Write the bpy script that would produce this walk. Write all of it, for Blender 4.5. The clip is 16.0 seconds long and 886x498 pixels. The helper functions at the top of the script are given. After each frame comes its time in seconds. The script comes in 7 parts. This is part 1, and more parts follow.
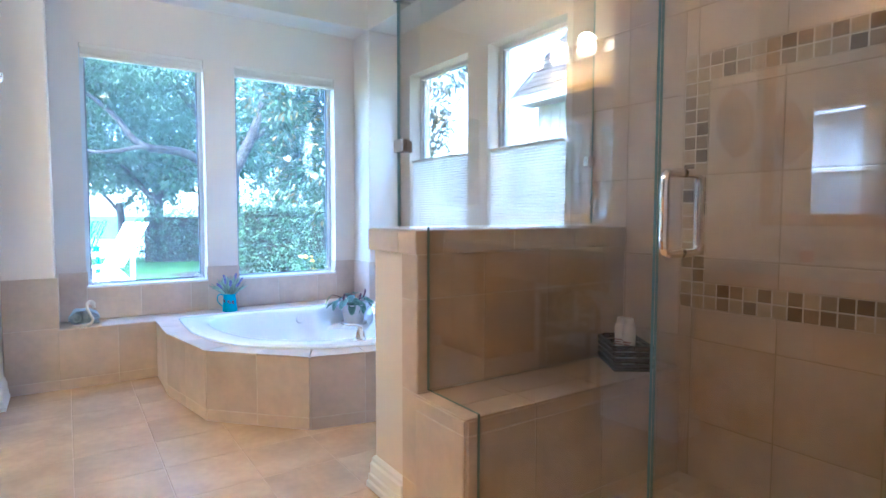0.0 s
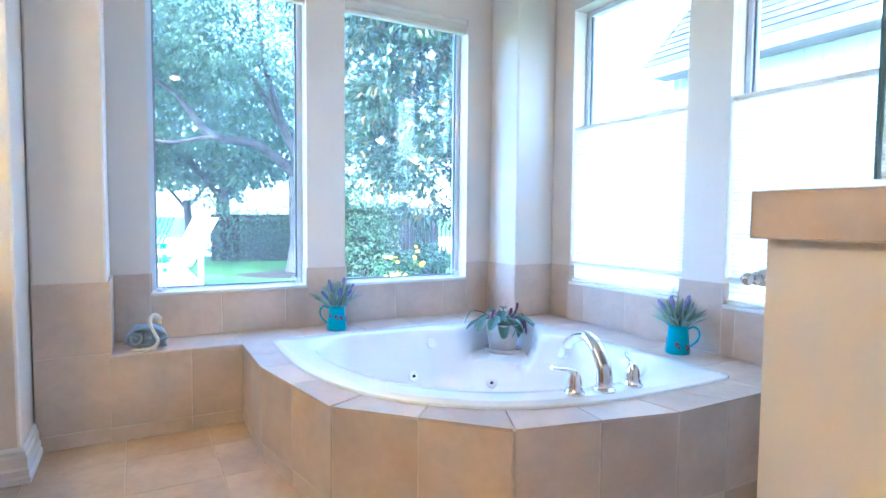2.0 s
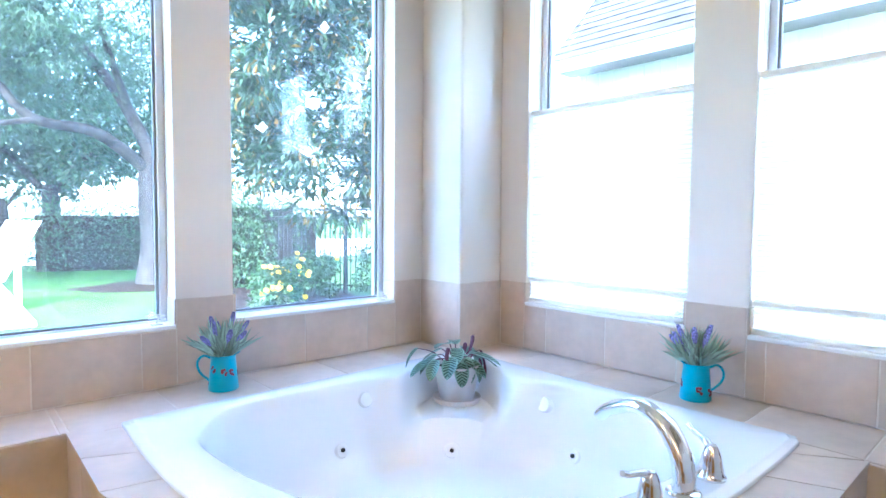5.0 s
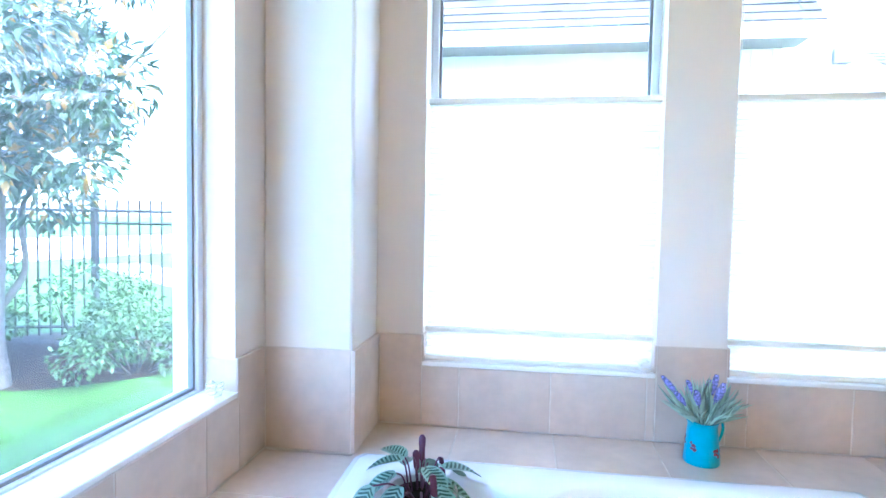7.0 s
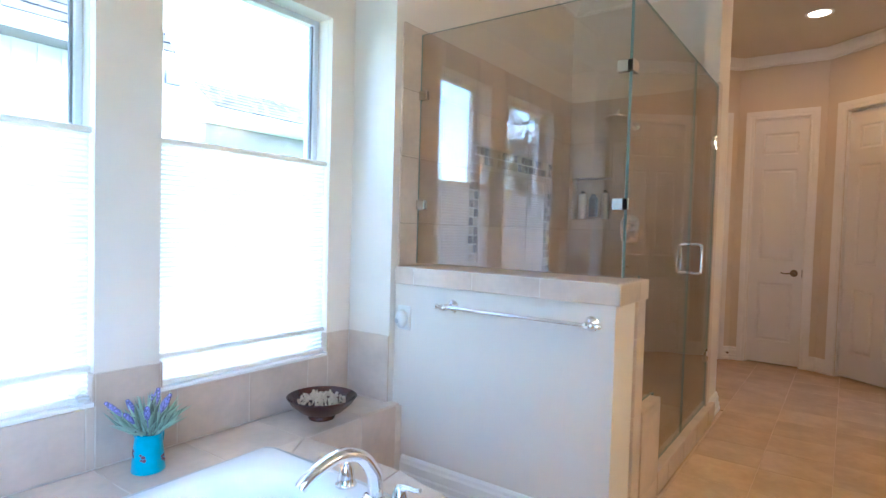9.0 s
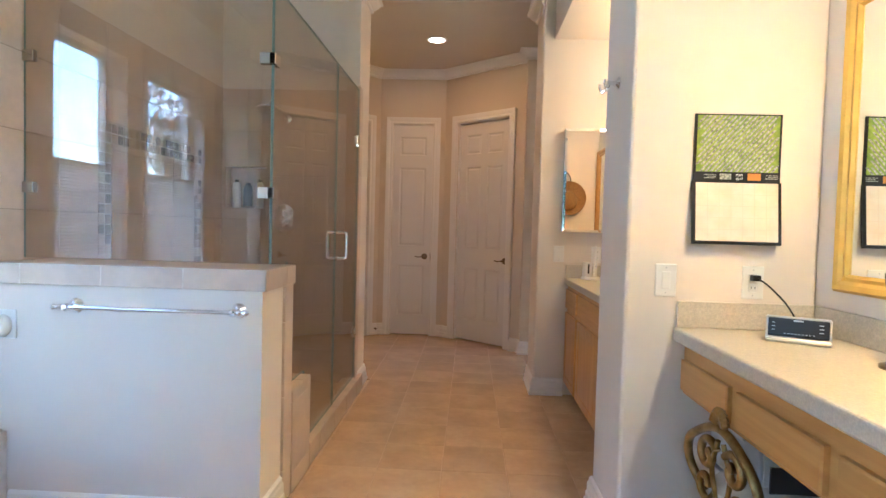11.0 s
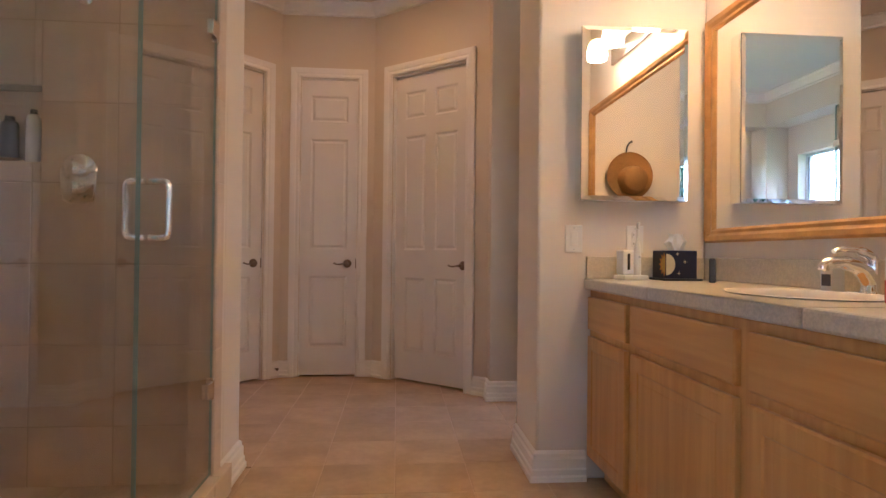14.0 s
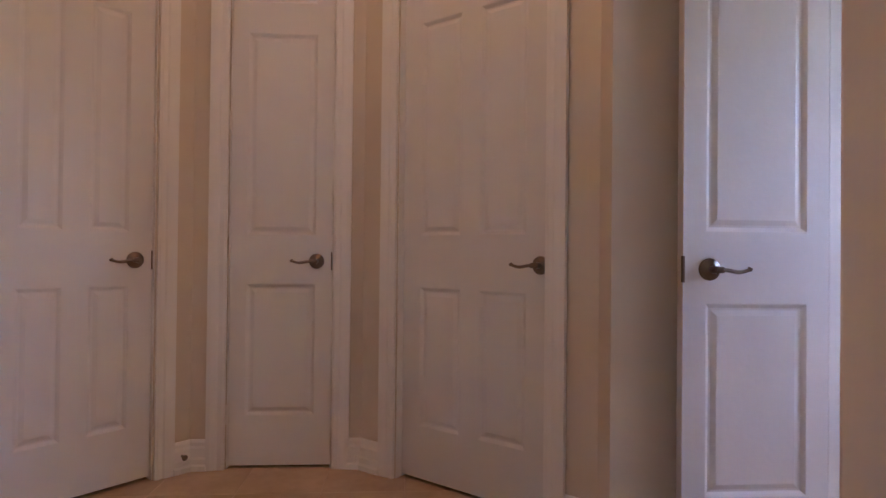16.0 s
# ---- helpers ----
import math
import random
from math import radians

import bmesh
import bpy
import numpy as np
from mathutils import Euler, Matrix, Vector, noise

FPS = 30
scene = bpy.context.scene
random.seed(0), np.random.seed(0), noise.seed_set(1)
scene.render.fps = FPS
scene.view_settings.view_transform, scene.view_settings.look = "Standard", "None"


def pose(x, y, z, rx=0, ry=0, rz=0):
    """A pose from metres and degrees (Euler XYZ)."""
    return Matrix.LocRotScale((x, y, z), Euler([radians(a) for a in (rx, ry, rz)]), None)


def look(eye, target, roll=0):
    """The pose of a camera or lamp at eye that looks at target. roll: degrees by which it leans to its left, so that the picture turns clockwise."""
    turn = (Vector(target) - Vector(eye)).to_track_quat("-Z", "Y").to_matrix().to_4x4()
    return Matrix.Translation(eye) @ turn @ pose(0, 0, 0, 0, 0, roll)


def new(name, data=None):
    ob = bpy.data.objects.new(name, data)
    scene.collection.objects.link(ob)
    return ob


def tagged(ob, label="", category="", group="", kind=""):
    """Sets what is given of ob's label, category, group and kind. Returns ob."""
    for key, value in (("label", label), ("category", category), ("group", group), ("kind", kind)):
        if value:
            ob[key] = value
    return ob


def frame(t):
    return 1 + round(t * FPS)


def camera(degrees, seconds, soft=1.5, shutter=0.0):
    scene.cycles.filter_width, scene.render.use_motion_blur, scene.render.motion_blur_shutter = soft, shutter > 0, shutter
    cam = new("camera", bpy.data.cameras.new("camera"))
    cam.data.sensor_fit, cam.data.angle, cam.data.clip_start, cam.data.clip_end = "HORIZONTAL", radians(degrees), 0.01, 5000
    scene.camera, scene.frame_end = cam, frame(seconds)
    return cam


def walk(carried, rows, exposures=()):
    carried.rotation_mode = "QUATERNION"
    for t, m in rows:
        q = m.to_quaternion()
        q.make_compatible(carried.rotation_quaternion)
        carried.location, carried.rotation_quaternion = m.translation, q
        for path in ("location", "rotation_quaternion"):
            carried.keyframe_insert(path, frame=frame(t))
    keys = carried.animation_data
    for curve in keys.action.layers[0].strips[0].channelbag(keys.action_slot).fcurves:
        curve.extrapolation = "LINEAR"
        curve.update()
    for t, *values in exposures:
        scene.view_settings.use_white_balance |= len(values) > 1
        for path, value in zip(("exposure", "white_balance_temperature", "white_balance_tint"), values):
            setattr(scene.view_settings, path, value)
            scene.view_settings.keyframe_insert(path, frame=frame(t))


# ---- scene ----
cam = camera(76.7, 16.0)
PATH = [
    (0, (-0.011, 0.003, 1.126), (1.103, 1.659, 1.004), 0.1),
    (0.5, (0.022, 0.33, 1.068), (0.999, 2.071, 0.953), 0.2),
    (1, (0.068, 0.744, 1.029), (0.996, 2.512, 0.919), 0.3),
    (1.5, (0.053, 1.119, 1.017), (0.981, 2.887, 0.91), 0.2),
    (2, (0.038, 1.434, 1.018), (0.997, 3.185, 0.905), 0.5),
    (2.5, (0.053, 1.625, 1.011), (1.076, 3.34, 0.898), 0.4),
    (3, (0.07, 1.734, 1.038), (1.217, 3.368, 0.926), 0.5),
    (3.5, (0.05, 1.811, 1.067), (1.304, 3.365, 0.959), 0.5),
    (5.8, (0.282, 2.805, 1.033), (1.725, 4.186, 0.922), 0.4),
    (6, (0.28, 2.963, 1.045), (1.815, 4.242, 0.938), 0.5),
    (6.5, (0.321, 3.425, 1.09), (2.164, 4.196, 0.992), 0.9),
    (7, (0.416, 3.76, 1.143), (2.392, 4.051, 1.04), 1.0),
    (7.5, (0.436, 3.935, 1.204), (2.42, 3.718, 1.082), 1.5),
    (8, (0.421, 4.03, 1.269), (2.315, 3.4, 1.144), 1.7),
    (8.5, (0.301, 4.046, 1.275), (1.933, 2.894, 1.172), 2.0),
    (9, (0.309, 4.167, 1.264), (1.479, 2.547, 1.192), 1.6),
    (9.5, (0.234, 4.18, 1.252), (1.114, 2.386, 1.187), 1.5),
    (10, (0.188, 4.222, 1.244), (0.774, 2.311, 1.183), 1.2),
    (10.2, (0.203, 4.229, 1.257), (0.662, 2.284, 1.189), 1.6),
    (12.3, (0.212, 3.953, 1.21), (0.077, 1.959, 1.134), 0.3),
    (12.5, (0.224, 3.803, 1.161), (0.076, 1.81, 1.083), 0.6),
    (13, (0.241, 3.375, 1.05), (0.083, 1.383, 0.973), 0.6),
    (13.5, (0.292, 2.923, 1.011), (0.13, 0.93, 1.0), 0.7),
    (14, (0.321, 2.387, 1.007), (0.156, 0.394, 1.027), 0.6),
    (14.5, (0.32, 1.782, 0.989), (0.161, -0.212, 1.003), 0.6),
    (15, (0.313, 1.231, 1.009), (0.189, -0.765, 1.017), 0.6),
    (15.5, (0.296, 0.736, 0.977), (0.22, -1.263, 0.987), 0.5),
    (16, (0.31, 0.279, 0.963), (0.189, -1.717, 0.981), 0.6),
]
EXPOSURES = [(0.0, 4.92, 4500, 13), (3.0, 4.95, 4750, 12), (6.0, 4.95, 5080, 15), (7.0, 4.95, 5050, 14), (9.0, 4.85, 5080, 13), (10.2, 4.78, 5150, 14), (12.5, 4.82, 5150, 15), (14.5, 4.58, 5280, 24), (16.0, 4.45, 5050, 26)]
walk(cam, [(t, look(eye, target, roll)) for t, eye, target, roll in PATH], EXPOSURES)

# ---- world, sun, lamps ----
world = bpy.data.worlds.new("world")
scene.world = world
world.use_nodes = True
wt = world.node_tree
wt.nodes.clear()
sky = wt.nodes.new("ShaderNodeTexSky")
sky.sky_type, sky.sun_disc = 'NISHITA', False
sky.sun_elevation, sky.sun_rotation = radians(50), radians(218)
sky.air_density, sky.dust_density = 1.0, 3.0
bg = wt.nodes.new("ShaderNodeBackground")
bg.inputs[1].default_value = 0.15
wo = wt.nodes.new("ShaderNodeOutputWorld")
wt.links.new(sky.outputs[0], bg.inputs[0])
wt.links.new(bg.outputs[0], wo.inputs[0])


def lamp(name, kind, m, energy, colour, **settings):
    data = bpy.data.lights.new(name, kind)
    data.energy, data.color = energy, colour
    if kind == 'SUN':
        data.angle = settings["angle"]
    elif kind == 'AREA':
        data.shape, data.size = 'DISK', settings["size"]
    else:
        data.shadow_soft_size = settings["size"]
    ob = new(name, data)
    ob.matrix_world = m
    return ob


lamp("sun", 'SUN', pose(0, 0, 30, 40, 0, -38), 1.0, (1.0, 0.95, 0.88), angle=radians(12))
WARM = (1.0, 0.63, 0.33)
lamp("downlight_lamp", 'AREA', pose(0.57, -1.2, 3.02), 0.30, (1.0, 0.46, 0.14), size=0.13)
for k in range(4):
    lamp("vanity_bulb", 'POINT', pose(-0.94, 0.30 + 0.26 * k, 2.33), 0.17, (1.0, 0.62, 0.11), size=0.06)
for k in range(3):
    lamp("desk_bulb", 'POINT', pose(-0.94, 2.74 + 0.26 * k, 2.33), 0.76, (1.0, 0.80, 0.36), size=0.06)


# ---- materials ----
def mat(name, colour, rough=0.5, metal=0.0, vary=0.0, scale=6.0, fine=0.0, fscale=80.0, bump=0.0, bscale=200.0, tint=None,
        island=0.0, obj=0.0, coat=0.0, transl=0.0, spec=0.5):
    """A surface with colour varied at two scales (blotches and grain), fine relief and a change from piece to piece."""
    m = bpy.data.materials.new(name)
    m.use_nodes = True
    n, l = m.node_tree.nodes, m.node_tree.links
    b = n["Principled BSDF"]
    b.inputs["Roughness"].default_value, b.inputs["Metallic"].default_value = rough, metal
    b.inputs["Specular IOR Level"].default_value, b.inputs["Coat Weight"].default_value = spec, coat
    co = n.new("ShaderNodeTexCoord").outputs["Object"]
    if obj:
        info = n.new("ShaderNodeObjectInfo")
        add = n.new("ShaderNodeVectorMath")
        add.operation = 'MULTIPLY_ADD'
        l.new(info.outputs["Random"], add.inputs[0])
        add.inputs[1].default_value = (31, 17, 23)
        l.new(co, add.inputs[2])
        co = add.outputs[0]
    out = None

    def blend(fac, a, c2):
        mx = n.new("ShaderNodeMix")
        mx.data_type = 'RGBA'
        l.new(fac, mx.inputs[0])
        if isinstance(a, tuple):
            mx.inputs[6].default_value = (*a, 1)
        else:
            l.new(a, mx.inputs[6])
        if isinstance(c2, tuple):
            mx.inputs[7].default_value = (*c2, 1)
        else:
            l.new(c2, mx.inputs[7])
        return mx.outputs[2]

    def noisy(sc, detail=4.0, lo=0.35, hi=0.65):
        t = n.new("ShaderNodeTexNoise")
        t.inputs["Scale"].default_value, t.inputs["Detail"].default_value = sc, detail
        l.new(co, t.inputs["Vector"])
        r = n.new("ShaderNodeMapRange")
        r.inputs[1].default_value, r.inputs[2].default_value = lo, hi
        l.new(t.outputs[0], r.inputs[0])
        return r.outputs[0]

    dark = tuple(max(0.0, c * (1 - vary)) for c in colour) if tint is None else tint
    out = colour
    if vary:
        out = blend(noisy(scale), colour, dark)
    if fine:
        f = n.new("ShaderNodeMix")
        f.data_type, f.blend_type = 'RGBA', 'MULTIPLY'
        f.inputs[0].default_value = 1.0
        if isinstance(out, tuple):
            f.inputs[6].default_value = (*out, 1)
        else:
            l.new(out, f.inputs[6])
        g = blend(noisy(fscale, 2.0), (1.0, 1.0, 1.0), (1 - fine,) * 3)
        l.new(g, f.inputs[7])
        out = f.outputs[2]
    if island or obj:
        h = n.new("ShaderNodeHueSaturation")
        r = n.new("ShaderNodeMapRange")
        amount = island or obj
        r.inputs[3].default_value, r.inputs[4].default_value = 1 - amount, 1 + amount
        src = n.new("ShaderNodeNewGeometry").outputs["Random Per Island"] if island else n.new("ShaderNodeObjectInfo").outputs["Random"]
        l.new(src, r.inputs[0])
        l.new(r.outputs[0], h.inputs["Value"])
        if isinstance(out, tuple):
            h.inputs["Color"].default_value = (*out, 1)
        else:
            l.new(out, h.inputs["Color"])
        out = h.outputs[0]
    if isinstance(out, tuple):
        b.inputs["Base Color"].default_value = (*out, 1)
    else:
        l.new(out, b.inputs["Base Color"])
    if bump:
        t = n.new("ShaderNodeTexNoise")
        t.inputs["Scale"].default_value, t.inputs["Detail"].default_value = bscale, 3.0
        l.new(co, t.inputs["Vector"])
        bp = n.new("ShaderNodeBump")
        bp.inputs["Strength"].default_value, bp.inputs["Distance"].default_value = bump, 0.004
        l.new(t.outputs[0], bp.inputs["Height"])
        l.new(bp.outputs[0], b.inputs["Normal"])
    if transl:
        tr = n.new("ShaderNodeBsdfTranslucent")
        if isinstance(out, tuple):
            tr.inputs[0].default_value = (*out, 1)
        else:
            l.new(out, tr.inputs[0])
        mx = n.new("ShaderNodeMixShader")
        mx.inputs[0].default_value = transl
        l.new(b.outputs[0], mx.inputs[1])
        l.new(tr.outputs[0], mx.inputs[2])
        l.new(mx.outputs[0], n["Material Output"].inputs[0])
    return m


def glass_mat(name, tint=(1, 1, 1), ior=1.5, haze=0.0):
    """Thin clear glass: see-through, glossier at a slant."""
    m = bpy.data.materials.new(name)
    m.use_nodes = True
    n, l = m.node_tree.nodes, m.node_tree.links
    n.remove(n["Principled BSDF"])
    tr, gl, mx = n.new("ShaderNodeBsdfTransparent"), n.new("ShaderNodeBsdfGlossy"), n.new("ShaderNodeMixShader")
    lw, pw_, mr = n.new("ShaderNodeLayerWeight"), n.new("ShaderNodeMath"), n.new("ShaderNodeMapRange")
    tr.inputs[0].default_value = (*tint, 1)
    gl.inputs["Roughness"].default_value = 0.0
    lw.inputs[0].default_value = 0.5
    pw_.operation, pw_.inputs[1].default_value = 'POWER', 5.0
    l.new(lw.outputs["Facing"], pw_.inputs[0])
    f0 = ((ior - 1) / (ior + 1)) ** 2
    mr.inputs[3].default_value, mr.inputs[4].default_value = f0, 0.9
    l.new(pw_.outputs[0], mr.inputs[0])
    l.new(mr.outputs[0], mx.inputs[0])
    l.new(tr.outputs[0], mx.inputs[1])
    l.new(gl.outputs[0], mx.inputs[2])
    last = mx.outputs[0]
    if haze:
        df, m2 = n.new("ShaderNodeBsdfTranslucent"), n.new("ShaderNodeMixShader")
        df.inputs[0].default_value = (0.9, 0.95, 1.0, 1)
        m2.inputs[0].default_value = haze
        l.new(last, m2.inputs[1])
        l.new(df.outputs[0], m2.inputs[2])
        last = m2.outputs[0]
    l.new(last, n["Material Output"].inputs[0])
    return m


def glow_mat(name, colour, strength):
    m = bpy.data.materials.new(name)
    m.use_nodes = True
    b = m.node_tree.nodes["Principled BSDF"]
    b.inputs["Base Color"].default_value = (*colour, 1)
    b.inputs["Emission Color"].default_value = (*colour, 1)
    b.inputs["Emission Strength"].default_value = strength
    return m


def wood_mat(name, a, b2, axis, rough=0.38):
    """Maple with a stretched grain along one axis."""
    m = mat(name, a, rough, coat=0.15)
    n, l = m.node_tree.nodes, m.node_tree.links
    b = n["Principled BSDF"]
    mp = n.new("ShaderNodeMapping")
    sc = [26.0, 26.0, 26.0]
    sc[axis] = 1.6
    mp.inputs["Scale"].default_value = sc
    info, co = n.new("ShaderNodeObjectInfo"), n.new("ShaderNodeTexCoord")
    l.new(co.outputs["Object"], mp.inputs[0])
    l.new(info.outputs["Random"], mp.inputs["Location"])
    t = n.new("ShaderNodeTexNoise")
    t.inputs["Scale"].default_value, t.inputs["Detail"].default_value, t.inputs["Distortion"].default_value = 1.0, 5.0, 0.6
    l.new(mp.outputs[0], t.inputs[0])
    r = n.new("ShaderNodeValToRGB")
    r.color_ramp.elements[0].position, r.color_ramp.elements[0].color = 0.35, (*b2, 1)
    r.color_ramp.elements[1].position, r.color_ramp.elements[1].color = 0.65, (*a, 1)
    l.new(t.outputs[0], r.inputs[0])
    l.new(r.outputs[0], b.inputs["Base Color"])
    return m


PAINT = mat("wall_paint", (0.78, 0.71, 0.63), 0.75, vary=0.04, scale=1.3, bump=0.09, bscale=170)
# darker and yellower than the main wall colour; covers foyer walls and ceiling
TAN = mat("foyer_tan", (0.70, 0.61, 0.485), 0.75, vary=0.05, scale=1.3, bump=0.12, bscale=170)
CEIL = mat("ceiling_paint", (0.74, 0.70, 0.64), 0.85, vary=0.03, scale=1.5, bump=0.2, bscale=160)
TRIM = mat("trim_paint", (0.86, 0.84, 0.80), 0.42, vary=0.03, scale=3, bump=0.05, bscale=60)
DOORP = mat("door_paint", (0.78, 0.76, 0.73), 0.33, vary=0.03, scale=3, bump=0.12, bscale=45)
TILE = mat("beige_tile", (0.66, 0.53, 0.425), 0.33, vary=0.17, scale=4.5, fine=0.05, fscale=28, bump=0.03, bscale=60, obj=0.05)
FTILE = mat("floor_tile", (0.62, 0.435, 0.265), 0.21, vary=0.16, scale=4.5, fine=0.06, fscale=28, bump=0.06, bscale=80, obj=0.05)
FGROUT = mat("floor_grout", (0.54, 0.375, 0.23), 0.9, vary=0.1, scale=15, bump=0.3, bscale=300)
SGROUT = mat("shower_grout", (0.46, 0.37, 0.29), 0.9, vary=0.15, scale=20, bump=0.3, bscale=300)
GROUT = mat("grout", (0.72, 0.64, 0.55), 0.9, vary=0.15, scale=20, bump=0.3, bscale=300)
MOS_A = mat("mosaic_dark", (0.16, 0.115, 0.095), 0.3, vary=0.3, scale=30, obj=0.25)
MOS_B = mat("mosaic_mid", (0.30, 0.225, 0.18), 0.35, vary=0.25, scale=30, obj=0.2)
MOS_C = mat("mosaic_light", (0.52, 0.42, 0.31), 0.35, vary=0.2, scale=30, obj=0.15)
ACRYL = mat("white_acrylic", (0.86, 0.87, 0.88), 0.2, coat=0.1)
CHROME = mat("chrome", (0.85, 0.85, 0.86), 0.06, 1.0)
BRONZE = mat("dark_bronze", (0.20, 0.155, 0.12), 0.3, 1.0)
NICKEL = mat("brushed_nickel", (0.62, 0.60, 0.57), 0.25, 1.0)
GOLD = mat("antique_gold", (0.46, 0.32, 0.13), 0.34, 1.0, vary=0.5, scale=25)
GILT = mat("gilt_frame", (0.78, 0.50, 0.10), 0.35, 0.35, vary=0.15, scale=12)
GILT2 = mat("oak_gilt_frame", (0.60, 0.33, 0.10), 0.35, 0.25, vary=0.2, scale=14)
MIRROR = mat("mirror", (0.93, 0.94, 0.93), 0.0, 1.0)
GLASS = glass_mat("window_glass", (0.92, 0.96, 0.96), 1.5, 0.022)
SHGLASS = glass_mat("shower_glass", (0.90, 0.875, 0.84), 1.8)
GEDGE = mat("glass_edge", (0.22, 0.34, 0.34), 0.12, transl=0.4)
SHADE = mat("cell_shade", (0.88, 0.88, 0.87), 0.9, transl=0.42)
PLASTW = mat("white_plastic", (0.80, 0.79, 0.76), 0.35)
VINYL = mat("window_vinyl", (0.70, 0.73, 0.76), 0.4)
BLACK = mat("black_plastic", (0.012, 0.012, 0.014), 0.3)
BEAD = mat("glazing_seal", (0.22, 0.23, 0.24), 0.6)
DGREY = mat("dark_grey", (0.05, 0.05, 0.055), 0.4)
SILVER = mat("silver_plastic", (0.55, 0.55, 0.56), 0.3, 0.5)
COUNTER = mat("speckled_counter", (0.66, 0.59, 0.48), 0.3, vary=0.10, scale=55, fine=0.16, fscale=160)
WOODV = wood_mat("maple_upright", (0.68, 0.36, 0.105), (0.58, 0.285, 0.075), 2)
WOODH = wood_mat("maple_level", (0.68, 0.36, 0.105), (0.58, 0.285, 0.075), 1)
BOWLW = wood_mat("dark_bowl_wood", (0.075, 0.018, 0.012), (0.035, 0.008, 0.006), 0, 0.25)
TURQ = mat("turquoise_enamel", (0.02, 0.42, 0.58), 0.35, vary=0.12, scale=30)
POTC = mat("stone_pot", (0.66, 0.62, 0.60), 0.4, vary=0.08, scale=30)
CERAM = mat("pale_ceramic", (0.68, 0.65, 0.62), 0.3)
LEAFD = mat("calathea_leaf", (0.27, 0.44, 0.33), 0.4, vary=0.3, scale=40, transl=0.15)
LEAFS = mat("calathea_band", (0.022, 0.085, 0.045), 0.4, vary=0.3, scale=60)
LEAFP = mat("calathea_purple", (0.09, 0.02, 0.055), 0.4)
LAVLEAF = mat("lavender_leaf", (0.40, 0.56, 0.44), 0.6, island=0.4)
LAVFLOW = mat("lavender_flower", (0.30, 0.31, 0.66), 0.8, island=0.45)
RED = mat("red_print", (0.22, 0.03, 0.06), 0.5)
TOWEL = mat("blue_grey_towel", (0.40, 0.49, 0.60), 0.95, vary=0.2, scale=40, bump=1.0, bscale=350)
SUNGOLD = mat("painted_gold", (0.62, 0.36, 0.06), 0.5)
CREAM = mat("cream_band", (0.80, 0.76, 0.68), 0.8)
POTP = mat("wood_shavings", (0.62, 0.49, 0.33), 0.9, island=0.3)
STRAW = mat("straw", (0.42, 0.22, 0.06), 0.8, vary=0.35, scale=120, bump=1.0, bscale=220)
PINK = mat("pink_soap", (0.62, 0.16, 0.17), 0.15)
CLEARP = mat("frosted_plastic", (0.68, 0.70, 0.74), 0.3, transl=0.3)
BLUEB = mat("navy_print", (0.012, 0.016, 0.055), 0.4)
ORANGE = mat("orange_print", (0.62, 0.25, 0.03), 0.5)
SKIN = mat("cream_print", (0.72, 0.62, 0.42), 0.5)
GBOT = mat("slate_bottle", (0.07, 0.09, 0.125), 0.3)
PAPER = mat("calendar_paper", (0.74, 0.68, 0.60), 0.7, vary=0.06, scale=14, tint=(0.72, 0.60, 0.48))
VINEY = mat("vineyard_print", (0.16, 0.27, 0.035), 0.6, vary=1.0, scale=45, tint=(0.32, 0.42, 0.05))
PALEROW = mat("pale_row_print", (0.52, 0.53, 0.50), 0.6, vary=0.75, scale=120)
GRASS = mat("lawn", (0.062, 0.138, 0.026), 0.95, spec=0.1, vary=0.45, scale=1.2, fine=0.45, fscale=40, bump=1.0, bscale=60)
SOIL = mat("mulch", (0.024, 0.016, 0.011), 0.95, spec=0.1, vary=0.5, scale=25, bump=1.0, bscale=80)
CONC = mat("pale_concrete", (0.58, 0.56, 0.52), 0.85, vary=0.12, scale=3, fine=0.1, fscale=60)
STONE = mat("garden_stone", (0.42, 0.38, 0.33), 0.85, vary=0.3, scale=9, bump=0.6, bscale=25)
BARK = mat("oak_bark", (0.072, 0.066, 0.06), 0.95, spec=0.1, vary=0.6, scale=5, fine=0.4, fscale=26, bump=1.0, bscale=18)
BARKP = mat("pale_bark", (0.10, 0.094, 0.088), 0.95, spec=0.1, vary=0.4, scale=14, bump=0.8, bscale=40)
OAKL = mat("oak_leaves", (0.062, 0.105, 0.055), 0.5, spec=0.3, island=0.5, transl=0.4)
MAGL = mat("magnolia_leaves", (0.030, 0.058, 0.026), 0.36, spec=0.35, island=0.55, transl=0.15)
MAGB = mat("magnolia_young_leaves", (0.22, 0.13, 0.035), 0.5, spec=0.15, island=0.4, transl=0.2)
PETAL = mat("white_petal", (0.85, 0.84, 0.80), 0.6, transl=0.3)
HEDGEL = mat("hedge_leaves", (0.055, 0.105, 0.042), 0.5, spec=0.3, island=0.5, transl=0.25)
YELL = mat("yellow_flower", (0.80, 0.46, 0.005), 0.7)
IRON = mat("black_iron", (0.015, 0.015, 0.017), 0.5)
SIDING = mat("white_siding", (0.78, 0.78, 0.76), 0.7, vary=0.05, scale=2)
# soffit grey, darkened to carry the shade under the eaves
SOFFIT = mat("dark_eave_grey", (0.13, 0.125, 0.12), 0.8)
SHING = mat("grey_shingle", (0.052, 0.051, 0.049), 0.9, spec=0.1, fine=0.35, fscale=60, island=0.3)
BULB = glow_mat("lamp_glow", (1.0, 0.76, 0.46), 0.65)


